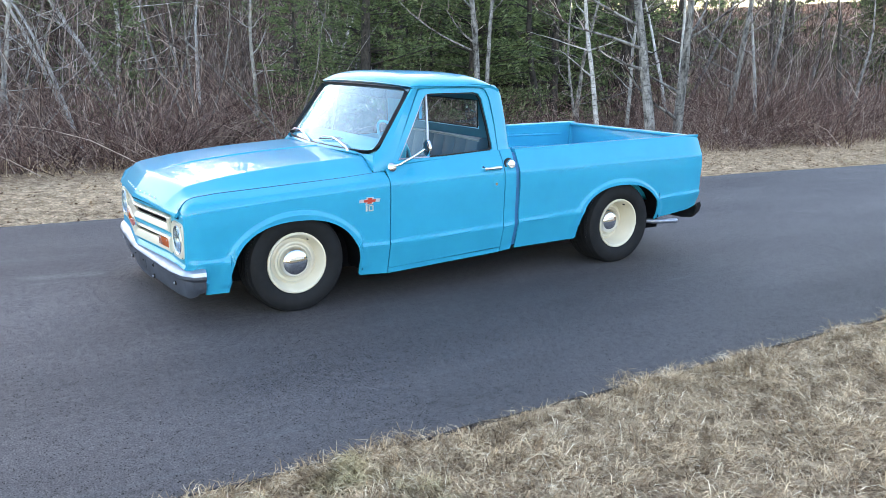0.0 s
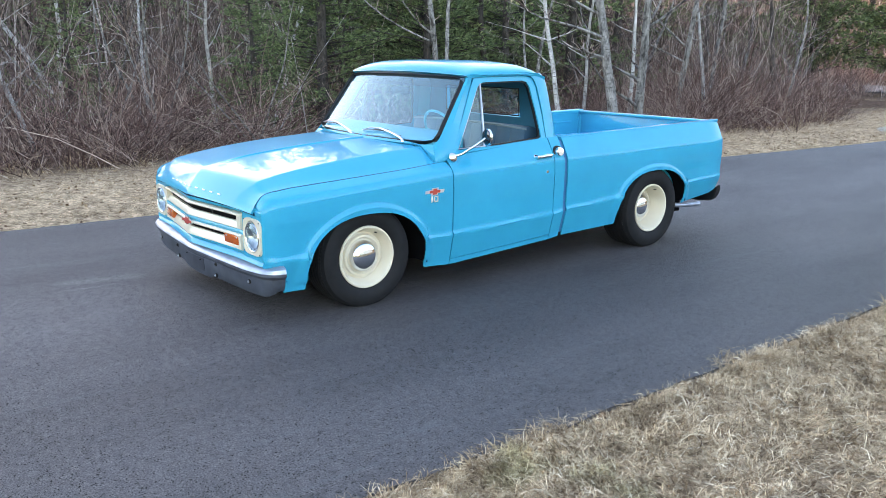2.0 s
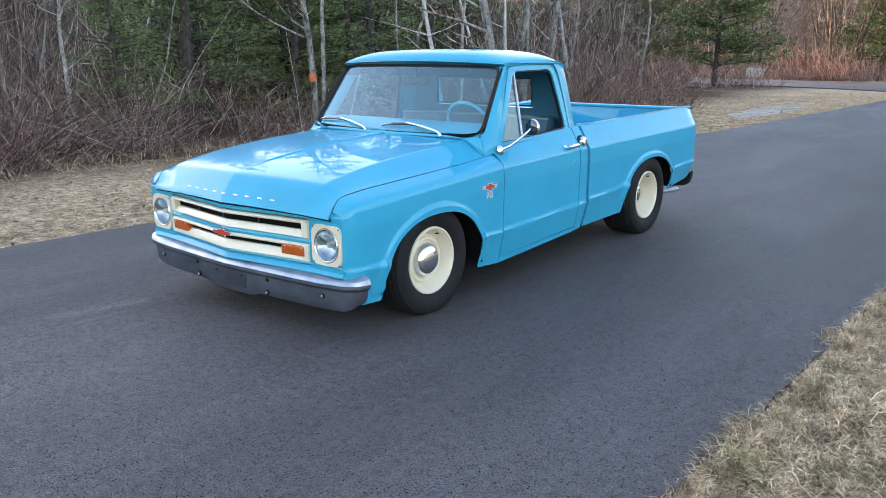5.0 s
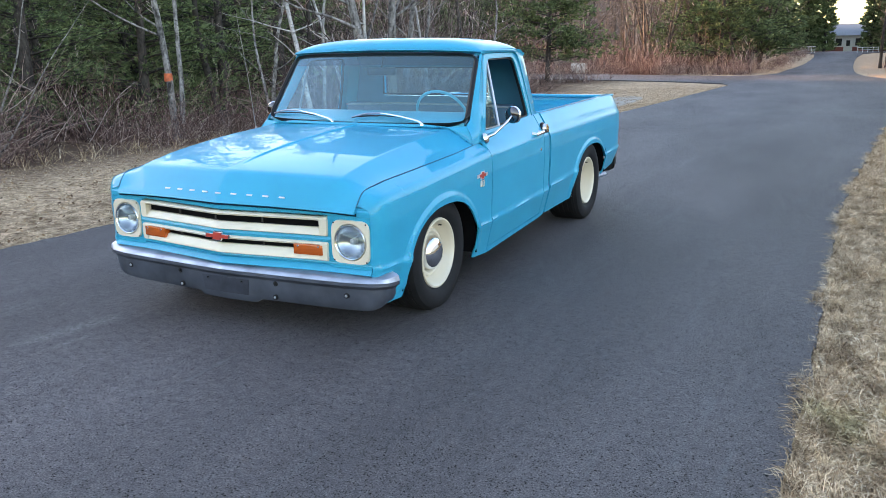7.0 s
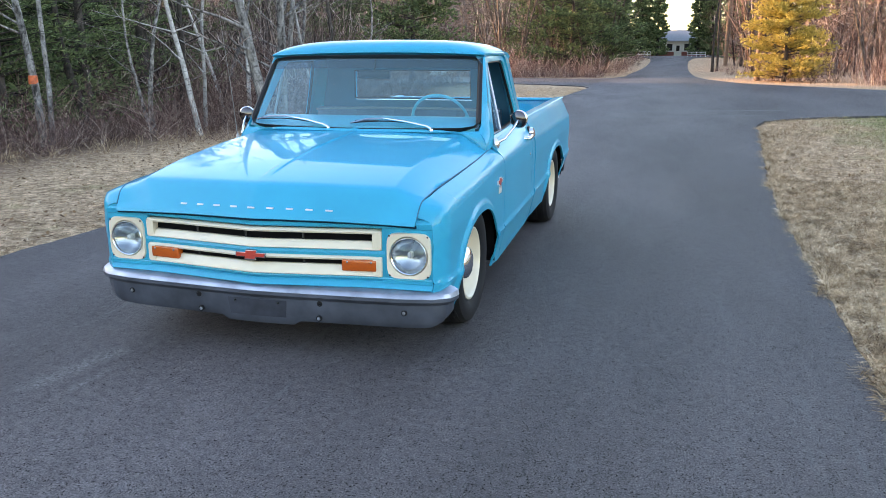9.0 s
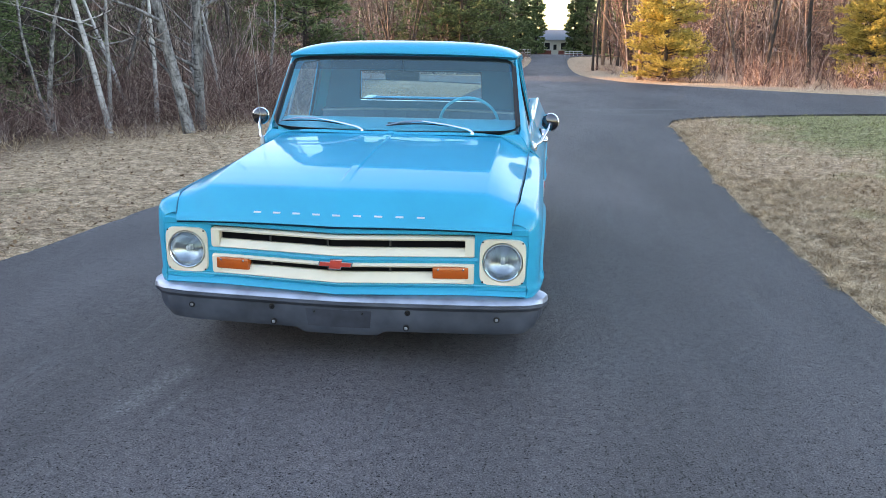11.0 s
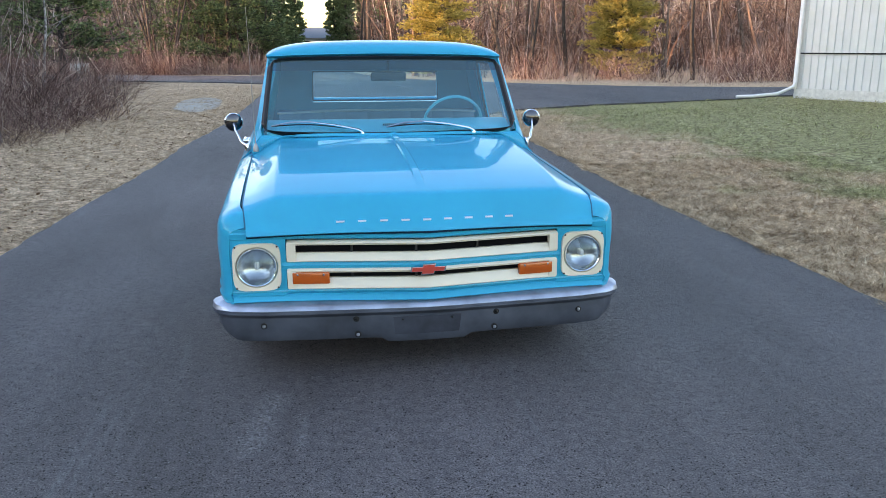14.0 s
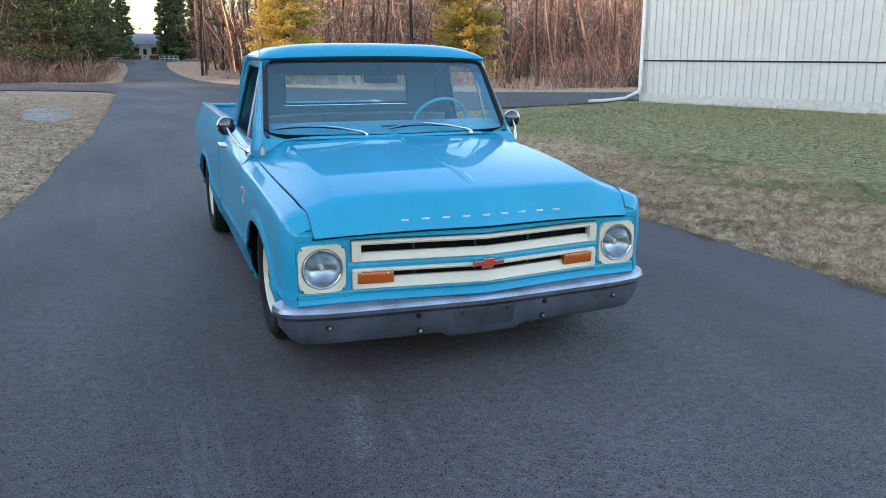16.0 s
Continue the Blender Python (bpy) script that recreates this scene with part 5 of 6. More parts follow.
for x, z in ((0.77, 0.262), (-0.77, 0.262), (0.34, 0.285), (-0.34, 0.285), (0.333, 0.207), (-0.333, 0.207), (0.12, 0.275), (-0.12, 0.275)):
    bm = fresh()
    y = lerp(x, [(a, b) for a, b in BUMP[2:-2]])
    r = 0.45 if abs(x) < 0.2 else 0.75
    lathe(bm, [(0.0, 0.014), (0.008 * r, 0.012), (0.013 * r, 0.004), (0.014 * r, -0.004)], pose(x, y, z, 90, 0, 0), 12)
    part("bolt", bm, BUMPER_TOP if r > 0.5 and z != 0.285 else BLACK, fb, "round bolt head")
    if r > 0.5:
        bm = fresh()
        lathe(bm, [(0.009, 0.006), (0.0145, 0.005), (0.016, -0.004)], pose(x, y, z, 90, 0, 0), 14)
        part("washer", bm, BLACK, fb, "dark washer")


def plate_mount(u, v):
    """Where the number plate would be: a thin sheet on the bumper's face."""
    x, z = 0.165 * (2 * u - 1) * (1 - 0.06 * (1 - v)), 0.194 + 0.096 * v
    return (x, lerp(x, BUMP) - lerp(z, [(0.19, -0.01), (0.205, -0.006), (0.26, 0.0), (0.30, 0.004)]) - 0.003, z)


bm = fresh()
grid(bm, 12, 8, plate_mount)
part("plate_mount", thicken(bm, 0.0025), PLATE_GREY, fb, "smooth darker grey sheet")


# load bed
def bed_inner():
    bm = fresh()
    grid(bm, 30, 14, lambda u, v: (0.80, 1.83 + 2.0 * u, 0.50 + 0.52 * v))
    return thicken(bm, -0.02)


def bed_rail():
    bm = fresh()
    rows = []
    for y in np.linspace(1.815, 3.875, 24):
        z = lerp(y, BED_RAIL)
        rows.append([(0.874, y, z), (0.868, y, z + 0.006), (0.80, y, z + 0.004), (0.79, y, z - 0.004), (0.79, y, z - 0.03), (0.86, y, z - 0.03)])
    sweep(bm, rows, closed=True)
    return bm


bm = fresh()
box(bm, (-0.82, 1.83, 0.5), (0.82, 3.85, 0.53))
bed = part("load_bed", bm, BLUE, truck, "open blue steel load bed", False)
both_sides("bed_liner", bed_inner, BLUE, parent=bed)
both_sides("bed_rail", bed_rail, BLUE, parent=bed)


def wheel_tub():
    """The rounded housing over a rear wheel, inside the bed."""
    bm = fresh()
    ring = [(2.89 + 0.52 * math.cos(a), 0.50 + 0.26 * math.sin(a) ** 0.7) for a in np.linspace(0, math.pi, 24)]
    sweep(bm, [[(x, 2.89 + (y - 2.89) * k, 0.50 + (z - 0.50) * k) for y, z in ring] for x, k in ((0.81, 1.0), (0.545, 1.0), (0.53, 0.97), (0.525, 0.9), (0.525, 0.02))])
    bmesh.ops.recalc_face_normals(bm, faces=bm.faces[:])
    return bm


both_sides("wheel_tub", wheel_tub, BLUE, parent=bed)
for s in (-1, 1):
    bm = fresh()
    for z0, z1 in ((0.62, 0.64), (0.92, 0.94)):
        box(bm, (min(s * 0.795, s * 0.805), 2.0, z0), (max(s * 0.795, s * 0.805), 3.7, z1), 0.004)
    for k in range(2):
        box(bm, (min(s * 0.78, s * 0.81), 1.84 + k * 1.96, 0.53), (max(s * 0.78, s * 0.81), 1.9 + k * 1.96, 1.0), 0.008)
    part("stiffener", bm, BLUE, bed)
bm = fresh()
box(bm, (-0.82, 1.82, 0.4), (0.82, 1.85, 0.995), 0.006)
box(bm, (-0.82, 1.81, 0.985), (0.82, 1.88, 1.008), 0.008)
box(bm, (-0.7, 1.85, 0.62), (0.7, 1.862, 0.88), 0.006)
part("front_wall", bm, BLUE, bed)
bm = fresh()
box(bm, (-0.80, 3.83, 0.48), (0.80, 3.88, 1.045), 0.012)
box(bm, (-0.80, 3.80, 1.02), (0.80, 3.885, 1.048), 0.01)
part("tailgate", bm, BLUE, bed)


def bed_end():
    bm = fresh()
    box(bm, (0.79, 3.84, 0.44), (0.93, 3.872, 1.04), 0.006)
    for v in bm.verts:
        v.co.x = min(v.co.x, side_x(3.86, v.co.z, 0.872, 1.05) - 0.012)
    return bm


both_sides("rear_post", bed_end, BLUE, parent=bed)

# dark gap behind the cab: a filler coloured like the shade in it


def gap():
    bm = fresh()
    rows = []
    for z in np.linspace(0.27, 0.985, 24):
        x = side_x(1.8, z, 0.868, 1.01) - 0.012
        rows.append([(x, 1.777, z), (x, 1.813, z), (0.8, 1.813, z), (0.8, 1.777, z)])
    sweep(bm, rows, closed=True)
    return bm


both_sides("gap_filler", gap, DARK_BLUE)

# fuel cap, exhaust, rear bumper, underbody
bm = fresh()
lathe(bm, [(0.0, 0.036), (0.03, 0.034), (0.036, 0.024), (0.037, 0.0)], pose(0.93, 1.725, 0.905, 0, 78, 0), 24)
fc = part("fuel_cap", bm, CHROME, truck, "round chrome fuel cap")
bm = fresh()
lathe(bm, [(0.036, 0.006), (0.046, 0.006), (0.05, 0.0), (0.05, -0.01)], pose(0.93, 1.725, 0.905, 0, 78, 0), 24)
part("collar", bm, BLACK, fc)
bm = fresh()
tube(bm, [(0.52, 2.3, 0.29), (0.54, 2.9, 0.30), (0.58, 3.27, 0.298), (0.70, 3.36, 0.297), (0.82, 3.42, 0.296), (0.855, 3.5, 0.293), (0.865, 3.69, 0.287)], 0.021, 14, False)
tube(bm, [(0.856, 3.52, 0.2925), (0.865, 3.689, 0.287)], 0.017, 14, False)
part("exhaust_pipe", bm, BUMPER_TOP, truck, "straight steel exhaust pipe")
bm = fresh()
rows = []
for x, y, dz in ((-0.90, 3.93, 0.05), (-0.84, 3.965, 0.02), (-0.7, 3.98, 0), (-0.35, 3.985, 0), (0, 3.985, 0), (0.35, 3.985, 0), (0.7, 3.98, 0), (0.84, 3.965, 0.02), (0.90, 3.93, 0.05)):
    rows.append([(x, y - 0.02, 0.385 + dz), (x, y + 0.02, 0.395 + dz), (x, y + 0.035, 0.36 + dz), (x, y + 0.02, 0.31 + dz), (x, y - 0.03, 0.275 + dz), (x, y - 0.05, 0.27 + dz), (x, y - 0.03, 0.31 + dz)])
sweep(bm, rows, closed=True)
for x in (-0.5, 0.5):
    box(bm, (x - 0.04, 3.7, 0.3), (x + 0.04, 3.96, 0.36))
part("rear_bumper", bm, BLACK, truck, "black rear bumper")
# plain slabs, widened and blackened to deepen the shade under the truck
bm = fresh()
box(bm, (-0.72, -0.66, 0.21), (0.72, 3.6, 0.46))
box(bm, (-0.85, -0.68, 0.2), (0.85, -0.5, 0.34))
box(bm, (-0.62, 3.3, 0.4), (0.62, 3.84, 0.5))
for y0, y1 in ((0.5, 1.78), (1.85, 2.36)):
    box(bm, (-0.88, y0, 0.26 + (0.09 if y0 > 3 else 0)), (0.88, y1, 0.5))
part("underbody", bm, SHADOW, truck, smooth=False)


# wheel housing sheets; their black colour stands in for shade
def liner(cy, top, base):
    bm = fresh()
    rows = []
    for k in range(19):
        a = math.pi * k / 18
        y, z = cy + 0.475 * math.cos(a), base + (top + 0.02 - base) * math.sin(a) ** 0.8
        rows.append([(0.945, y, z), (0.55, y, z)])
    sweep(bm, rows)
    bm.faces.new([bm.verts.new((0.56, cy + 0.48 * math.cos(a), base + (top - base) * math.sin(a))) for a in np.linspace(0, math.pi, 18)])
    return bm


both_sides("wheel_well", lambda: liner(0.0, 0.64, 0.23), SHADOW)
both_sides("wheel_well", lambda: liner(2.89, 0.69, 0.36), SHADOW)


# wheels
def tyre_mesh(r, w, face, rim):
    bm = fresh()
    h = w / 2
    prof = [(rim - 0.012, face - 0.03), (rim, face - 0.005), (rim + 0.012, face + 0.006), (rim + 0.03, face + 0.020), (rim + 0.06, face + 0.028), (r - 0.045, face + 0.027), (r - 0.02, face + 0.014), (r - 0.004, face - 0.022)]
    lathe(bm, prof, Matrix(), 72)
    ribs = 5
    span = w - 0.056
    prof = []
    for k in range(ribs):
        a, b = face - 0.028 - span * k / ribs, face - 0.028 - span * (k + 1) / ribs
        prof += [(r - 0.004, a), (r, a - 0.004), (r, b + 0.006), (r - 0.007, b + 0.004), (r - 0.007, b + 0.001)]
    lathe(bm, prof, Matrix(), 72)
    lathe(bm, [(r - 0.007, face - 0.028 - span), (r - 0.03, face - w), (rim, face - w - 0.005)], Matrix(), 48)
    for k in range(90):   # shoulder blocks
        a = 2 * math.pi * k / 90
        m = Matrix.Rotation(a, 4, "Z")
        box(bm, (r - 0.016, -0.007, face - 0.030), (r - 0.005, 0.004, face - 0.010), m=m)
    return bm


def rim_mesh(rim, deep):
    bm = fresh()
    lathe(bm, [(rim - 0.002, -0.012), (rim + 0.006, 0.0), (rim + 0.004, 0.010), (rim - 0.006, 0.012), (rim - 0.014, 0.004), (rim - 0.02, -0.012), (rim - 0.026, -deep * 0.5), (rim - 0.045, -deep - 0.012), (0.145, -deep - 0.006), (0.138, -deep + 0.010), (0.124, -deep + 0.012), (0.112, -deep - 0.004), (0.09, -deep - 0.006), (0.0, -deep - 0.006)], Matrix(), 64)
    return bm


def build_wheel(s, y, r, rim, face, deep, w):
    m = pose(s * face, y, r - (0.015 if y < 1 else 0.01), 0, 90 * s, 0)
    bm = tyre_mesh(r, w, 0.0, rim)
    bm.transform(m)
    wheel = part("wheel", bm, RUBBER, truck, "black tyre on a cream steel wheel")
    bm = rim_mesh(rim, deep)
    bm.transform(m)
    part("rim", bm, CREAM, wheel, "cream steel rim")
    bm = fresh()
    lathe(bm, [(0.102, -deep - 0.002), (0.104, -deep + 0.014), (0.099, -deep + 0.034), (0.080, -deep + 0.053), (0.048, -deep + 0.066), (0.0, -deep + 0.071)], m, 48)
    part("hubcap", bm, CHROME, wheel, "domed chrome hubcap")
    bm = fresh()
    lathe(bm, [(0.0, 0.012), (0.004, 0.012), (0.005, -0.012)], m @ Matrix.Rotation(2.6 if s > 0 else 1.0, 4, "Z") @ pose(rim - 0.03, 0, -0.03), 8)
    part("valve", bm, BLACK, wheel)


for s in (-1, 1):
    build_wheel(s, 0.008, 0.346, 0.203, 0.905, 0.055, 0.24)
    build_wheel(s, 2.915, 0.35, 0.203, 0.912, 0.125, 0.28)

# ---- plants ----
class Soup:
    """Gathers many small pieces into one mesh."""

    def __init__(self):
        self.v, self.f, self.mat = [], [], []

    def bar(self, pts, radii, n=3, mat=0):
        base = len(self.v)
        for k, p in enumerate(pts):
            d = (pts[min(k + 1, len(pts) - 1)] - pts[max(k - 1, 0)]).normalized()
            s = d.orthogonal().normalized()
            u = d.cross(s)
            for i in range(n):
                a = 2 * math.pi * i / n
                self.v.append(p + radii[k] * (math.cos(a) * s + math.sin(a) * u))
        for k in range(len(pts) - 1):
            for i in range(n):
                a, b = base + k * n + i, base + k * n + (i + 1) % n
                self.f.append((a, b, b + n, a + n))
                self.mat.append(mat)

    def face(self, pts, mat=0):
        base = len(self.v)
        self.v.extend(pts)
        self.f.append(tuple(range(base, base + len(pts))))
        self.mat.append(mat)

    def mesh(self, name, mats, smooth=False):
        me = bpy.data.meshes.new(name)
        me.from_pydata([tuple(p) for p in self.v], [], self.f)
        for m in mats:
            me.materials.append(m)
        me.polygons.foreach_set("material_index", self.mat)
        if smooth:
            me.polygons.foreach_set("use_smooth", [True] * len(me.polygons))
        me.update()
        return me


def wander(rng, start, direction, length, steps, bend, droop=0.0):
    pts, d = [Vector(start)], Vector(direction).normalized()
    for _ in range(steps):
        d = (d + Vector((rng.uniform(-bend, bend), rng.uniform(-bend, bend), rng.uniform(-bend, bend) * 0.6 - droop))).normalized()
        pts.append(pts[-1] + d * (length / steps))
    return pts


def twigs(soup, rng, pts, r, level, mat, count, length):
    for _ in range(count):
        k = rng.uniform(0.2, 1.0) * (len(pts) - 1)
        i = min(int(k), len(pts) - 2)
        p = pts[i].lerp(pts[i + 1], k - i)
        along = (pts[i + 1] - pts[i]).normalized()
        side = Vector((rng.uniform(-1, 1), rng.uniform(-1, 1), rng.uniform(-0.2, 0.6))).normalized()
        d = along * 0.6 + side * 0.8 + Vector((0, 0, 0.25))
        ln = length * rng.uniform(0.4, 1.0) * (1.15 - 0.6 * k / (len(pts) - 1))
        steps = 3 if level else 2
        child = wander(rng, p, d, ln, steps, 0.3, -0.04)
        soup.bar(child, [r * (1 - 0.8 * j / steps) for j in range(steps + 1)], 3, mat)
        if level > 0:
            twigs(soup, rng, child, r * 0.6, level - 1, mat, 4, ln * 0.6)


def bare_tree_mesh(seed, high, r, lean=(0.0, 0.0), stems=1, bark=0, first=0.3, limbs=12, fine=5, pair=False):
    rng = random.Random(seed)
    soup = Soup()
    for s in range(stems):
        d = Vector((lean[0] + rng.uniform(-0.12, 0.12) * stems, lean[1] + rng.uniform(-0.12, 0.12) * stems, 1))
        off = Vector((rng.uniform(-0.2, 0.2), rng.uniform(-0.2, 0.2), -0.25)) if s else Vector((0, 0, -0.25))
        if pair and s:   # two trunks from one root
            d, off = main + Vector((0.1, 0.02, 0)), Vector((0.1, 0.02, -0.25))
        main = d
        pts = wander(rng, off, d, high * rng.uniform(0.85, 1.05), 14, 0.055, -0.01)
        rr = r * (1 if s == 0 else rng.uniform(0.55, 0.95))
        rad = [rr * (1.18 if k == 0 else 1) * (1 - 0.8 * k / 14) for k in range(15)]
        soup.bar(pts, rad, 7, 0)
        for _ in range(limbs):
            k = rng.uniform(first, 0.97) * 14
            i = min(int(k), 13)
            p = pts[i].lerp(pts[i + 1], k - i)
            a = rng.uniform(0, 6.28)
            dd = Vector((math.cos(a), math.sin(a), rng.uniform(0.15, 1.0)))
            ln = high * rng.uniform(0.12, 0.3) * (1.2 - 0.7 * k / 14)
            limb = wander(rng, p, dd, ln, 6, 0.22, -0.05)
            r0 = rad[i] * 0.42
            soup.bar(limb, [r0 * (1 - 0.14 * j) for j in range(7)], 4, 0 if stems < 3 else 1)
            twigs(soup, rng, limb, max(0.004, r0 * 0.35), 1, 1, fine, ln * 0.55)
    return soup


def shrub_mesh(seed, stems, high, spread, arch=0.05, r=0.006, lean=0.5, steps=4):
    rng = random.Random(seed)
    soup = Soup()
    for _ in range(stems):
        a, d0 = rng.uniform(0, 6.28), spread * math.sqrt(rng.random())
        p = Vector((d0 * math.cos(a), d0 * math.sin(a), -0.1))
        d = Vector((rng.uniform(-lean, lean), rng.uniform(-lean, lean), 1))
        ln = high * rng.uniform(0.35, 1.1)
        pts = wander(rng, p, d, ln, steps, 1.1 / steps, arch)
        rr = r * rng.uniform(0.5, 1.5)
        soup.bar(pts, [rr * (1 - 0.8 * j / steps) for j in range(steps + 1)], 3, 0)
        twigs(soup, rng, pts, rr * 0.6, 0, 0, 3, ln * 0.5)
    return soup


def pine_mesh(seed, high, reach, first=0.12, whorls=17, per=7, clump=1.0, wide=1.0, blades=4, taper=0.75):
    rng = random.Random(seed)
    soup = Soup()
    pts = wander(rng, (0, 0, -0.3), (0, 0, 1), high, 10, 0.02, 0)
    soup.bar(pts, [0.02 * high * (1 - 0.092 * k) for k in range(11)], 7, 0)
    for w in range(whorls):
        f = first + (1 - first) * (w / whorls) ** 0.9
        for _ in range(per):
            ff = min(0.985, f + rng.uniform(-0.02, 0.02))
            k = ff * 10
            i = min(int(k), 9)
            p = pts[i].lerp(pts[i + 1], k - i)
            a = rng.uniform(0, 6.28)
            ln = reach * (1.05 - ff) ** taper * rng.uniform(0.55, 1.1)
            limb = wander(rng, p, (math.cos(a), math.sin(a), 0.22), ln, 5, 0.13, 0.02)
            soup.bar(limb, [0.012 * ln * (1 - 0.17 * j) + 0.004 for j in range(6)], 3, 0)
            for _ in range(max(4, int(9 * ln * clump))):
                t = rng.uniform(0.25, 1.0) * 5
                j = min(int(t), 4)
                q = limb[j].lerp(limb[j + 1], t - j) + Vector((rng.uniform(-1, 1), rng.uniform(-1, 1), rng.uniform(-0.4, 0.5))) * 0.13 * ln
                out = (q - p).normalized() + Vector((rng.uniform(-0.7, 0.7), rng.uniform(-0.7, 0.7), rng.uniform(-0.25, 0.6)))
                for _ in range(blades):
                    n = (out + Vector((rng.uniform(-0.8, 0.8), rng.uniform(-0.8, 0.8), rng.uniform(-0.5, 0.6)))).normalized()
                    s = n.orthogonal().normalized() * rng.uniform(0.014, 0.034) * wide
                    s.rotate(Matrix.Rotation(rng.uniform(0, 3.1), 3, n))
                    e = q + n * rng.uniform(0.16, 0.38) * wide ** 0.5
                    soup.face([q - s, q.lerp(e, 0.5) - s * 1.4, e, q.lerp(e, 0.5) + s * 1.4], 1)
    return soup


LOW_FROM = -2.6   # from here on the wood beyond the road is low young growth


def plant(name, me, label, category, group, x, y, turn, size=1.0, tilt=(0, 0)):
    ob = new(name, me)
    ob.matrix_basis = pose(x, y, ground_height(x, y) + 0.02, tilt[0], tilt[1], turn) @ Matrix.Scale(size, 4)
    return tagged(ob, label, category, group)


def split_tree(name, soup, mats, label, category, group):
    """A tree as a thing with its trunk and its crown as parts, built once at the origin."""
    t = tagged(new(name), label, category, group)
    for k, nm in ((0, "trunk"), (1, "crown")):
        sub = Soup()
        keep = [f for f, m in zip(soup.f, soup.mat) if m == k]
        used = {i: n for n, i in enumerate(dict.fromkeys(i for f in keep for i in f))}
        sub.v = [soup.v[i] for i in used]
        sub.f = [tuple(used[i] for i in f) for f in keep]
        sub.mat = [0] * len(sub.f)
        ob = new(nm, sub.mesh(nm, [mats[k]], k == 0))
        ob.parent = t
    return t


def put(proto, x, y, turn, size=1.0, tilt=(0, 0), used=set(), tall=False):
    """The first use moves the prototype itself, later ones copy it."""
    if "pine" in proto.name and size > 0.5 and -34 < x < -9 and -20 < y < 6.3 + 0.52 * (-12 - x):   # bare wood only, south of the pines
        proto = lite_trees[int(turn) % 3]
    if y < LOW_FROM and x < 0:
        size *= 0.45
    elif "pine" in proto.name and x < -16 and y < 34:   # low wood behind the brush, taller on the hill to shade the shed
        size *= 1.0 if x < -30 and y < 30 else 0.62
    low = 0.58 if x < -4.5 and -30 < y < 34 and x > -34 and not tall and "pine" not in proto.name else 1.0   # young, low growth beside the road
    m = pose(x, y, ground_height(x, y), tilt[0], tilt[1], turn) @ Matrix.Diagonal((size, size, size * low, 1))
    if proto.name not in used:
        used.add(proto.name)
        proto.matrix_basis = m
        return proto
    c = copy_thing(proto, m)
    c.matrix_basis = m
    return c


birches = [split_tree("birch_tree", bare_tree_mesh(10 + k, 9.5, 0.065, (0.25 - 0.2 * k, 0.1), 1, first=0.25, limbs=12, fine=5), (BIRCH, TWIG), "leafless pale-barked birch at the wood's edge", "tree", "birches") for k in range(3)]
greys = [split_tree("bare_tree", bare_tree_mesh(20 + k, 10.5, 0.085, (0.06 * k - 0.08, 0.05), 1 + k % 2, first=0.2, limbs=13 - 4 * (k % 2), fine=5), (BARK, TWIG), "leafless grey-barked tree with fine bare twigs", "tree", "bare trees") for k in range(4)]
twin = split_tree("twin_tree", bare_tree_mesh(21, 10.5, 0.085, (-0.02, 0.05), 2, first=0.2, limbs=9, fine=5, pair=True), (BARK, TWIG), "leafless grey tree with two trunks from one root", "tree", "bare trees")
edge_trees = [split_tree("bare_tree", bare_tree_mesh(120 + k, 8.0, 0.118, (0.0, 0.0), 1, first=0.12, limbs=12, fine=6), (BARK, TWIG), "thick grey-barked bare tree with mottled trunk", "tree", "bare trees") for k in range(2)]
edge_birches = [split_tree("birch_tree", bare_tree_mesh(130 + k, 8.0, 0.075, (0.0, 0.0), 1, first=0.2, limbs=9, fine=5), (BIRCH, TWIG), "pale birch trunk with dark marks", "tree", "birches") for k in range(2)]
saplings = [split_tree("bare_sapling", bare_tree_mesh(40 + k, 6.0, 0.032, (0.1, -0.1), 4, first=0.1, limbs=6, fine=3), (BARK, TWIG), "clump of thin leafless grey saplings", "tree", "saplings") for k in range(3)]
lite_trees = [split_tree("bare_tree", bare_tree_mesh(30 + k, 10.5, 0.09, (0.05 * k, 0.0), 1 + k % 2, first=0.15, limbs=11, fine=3), (FAR_BARK, TWIG), "leafless brown-barked tree standing far off", "tree", "bare trees") for k in range(3)]
darks = [split_tree("dark_tree", bare_tree_mesh(50 + k, 11.0, 0.12, (0.0, 0.03), 1, first=0.3, limbs=14, fine=6), (DARK_BARK, TWIG), "leafless dark-barked tree standing in the wood", "tree", "dark trees") for k in range(2)]
pines = [split_tree("pine_tree", pine_mesh(60 + k, 9.0 + 2 * k, 3.4, 0.04 + 0.03 * k, 18, 8, 1.5, 0.34, 10), (DARK_BARK, NEEDLE), "dark green pine with layered drooping boughs", "tree", "pines") for k in range(3)]
mid_pines = [split_tree("pine_tree", pine_mesh(160 + k, 9.5 + 1.5 * k, 3.2, 0.03, 15, 7, 0.7, 1.0, 4), (DARK_BARK, NEEDLE), "dark green pine within the wood", "tree", "pines") for k in range(2)]
far_pines = [split_tree("far_pine", pine_mesh(65 + k, 10.0 + 1.5 * k, 3.3, 0.05, 16, 6, 0.7, 1.7, 3), (DARK_BARK, NEEDLE), "dark green pine standing back in the wood", "tree", "far pines") for k in range(3)]
far_thickets = [shrub_mesh(96 + k, 32, 4.6, 1.6, 0.02, 0.008).mesh("thicket", [TWIG if k else RED_TWIG]) for k in range(3)]
lush = [split_tree("lush_pine", pine_mesh(75 + k, 9.5, 4.6, 0.16, 15, 9, 1.3, 0.75, 9), (DARK_BARK, NEEDLE), "full dark green pine with level layered boughs", "tree", "full pines") for k in range(2)]
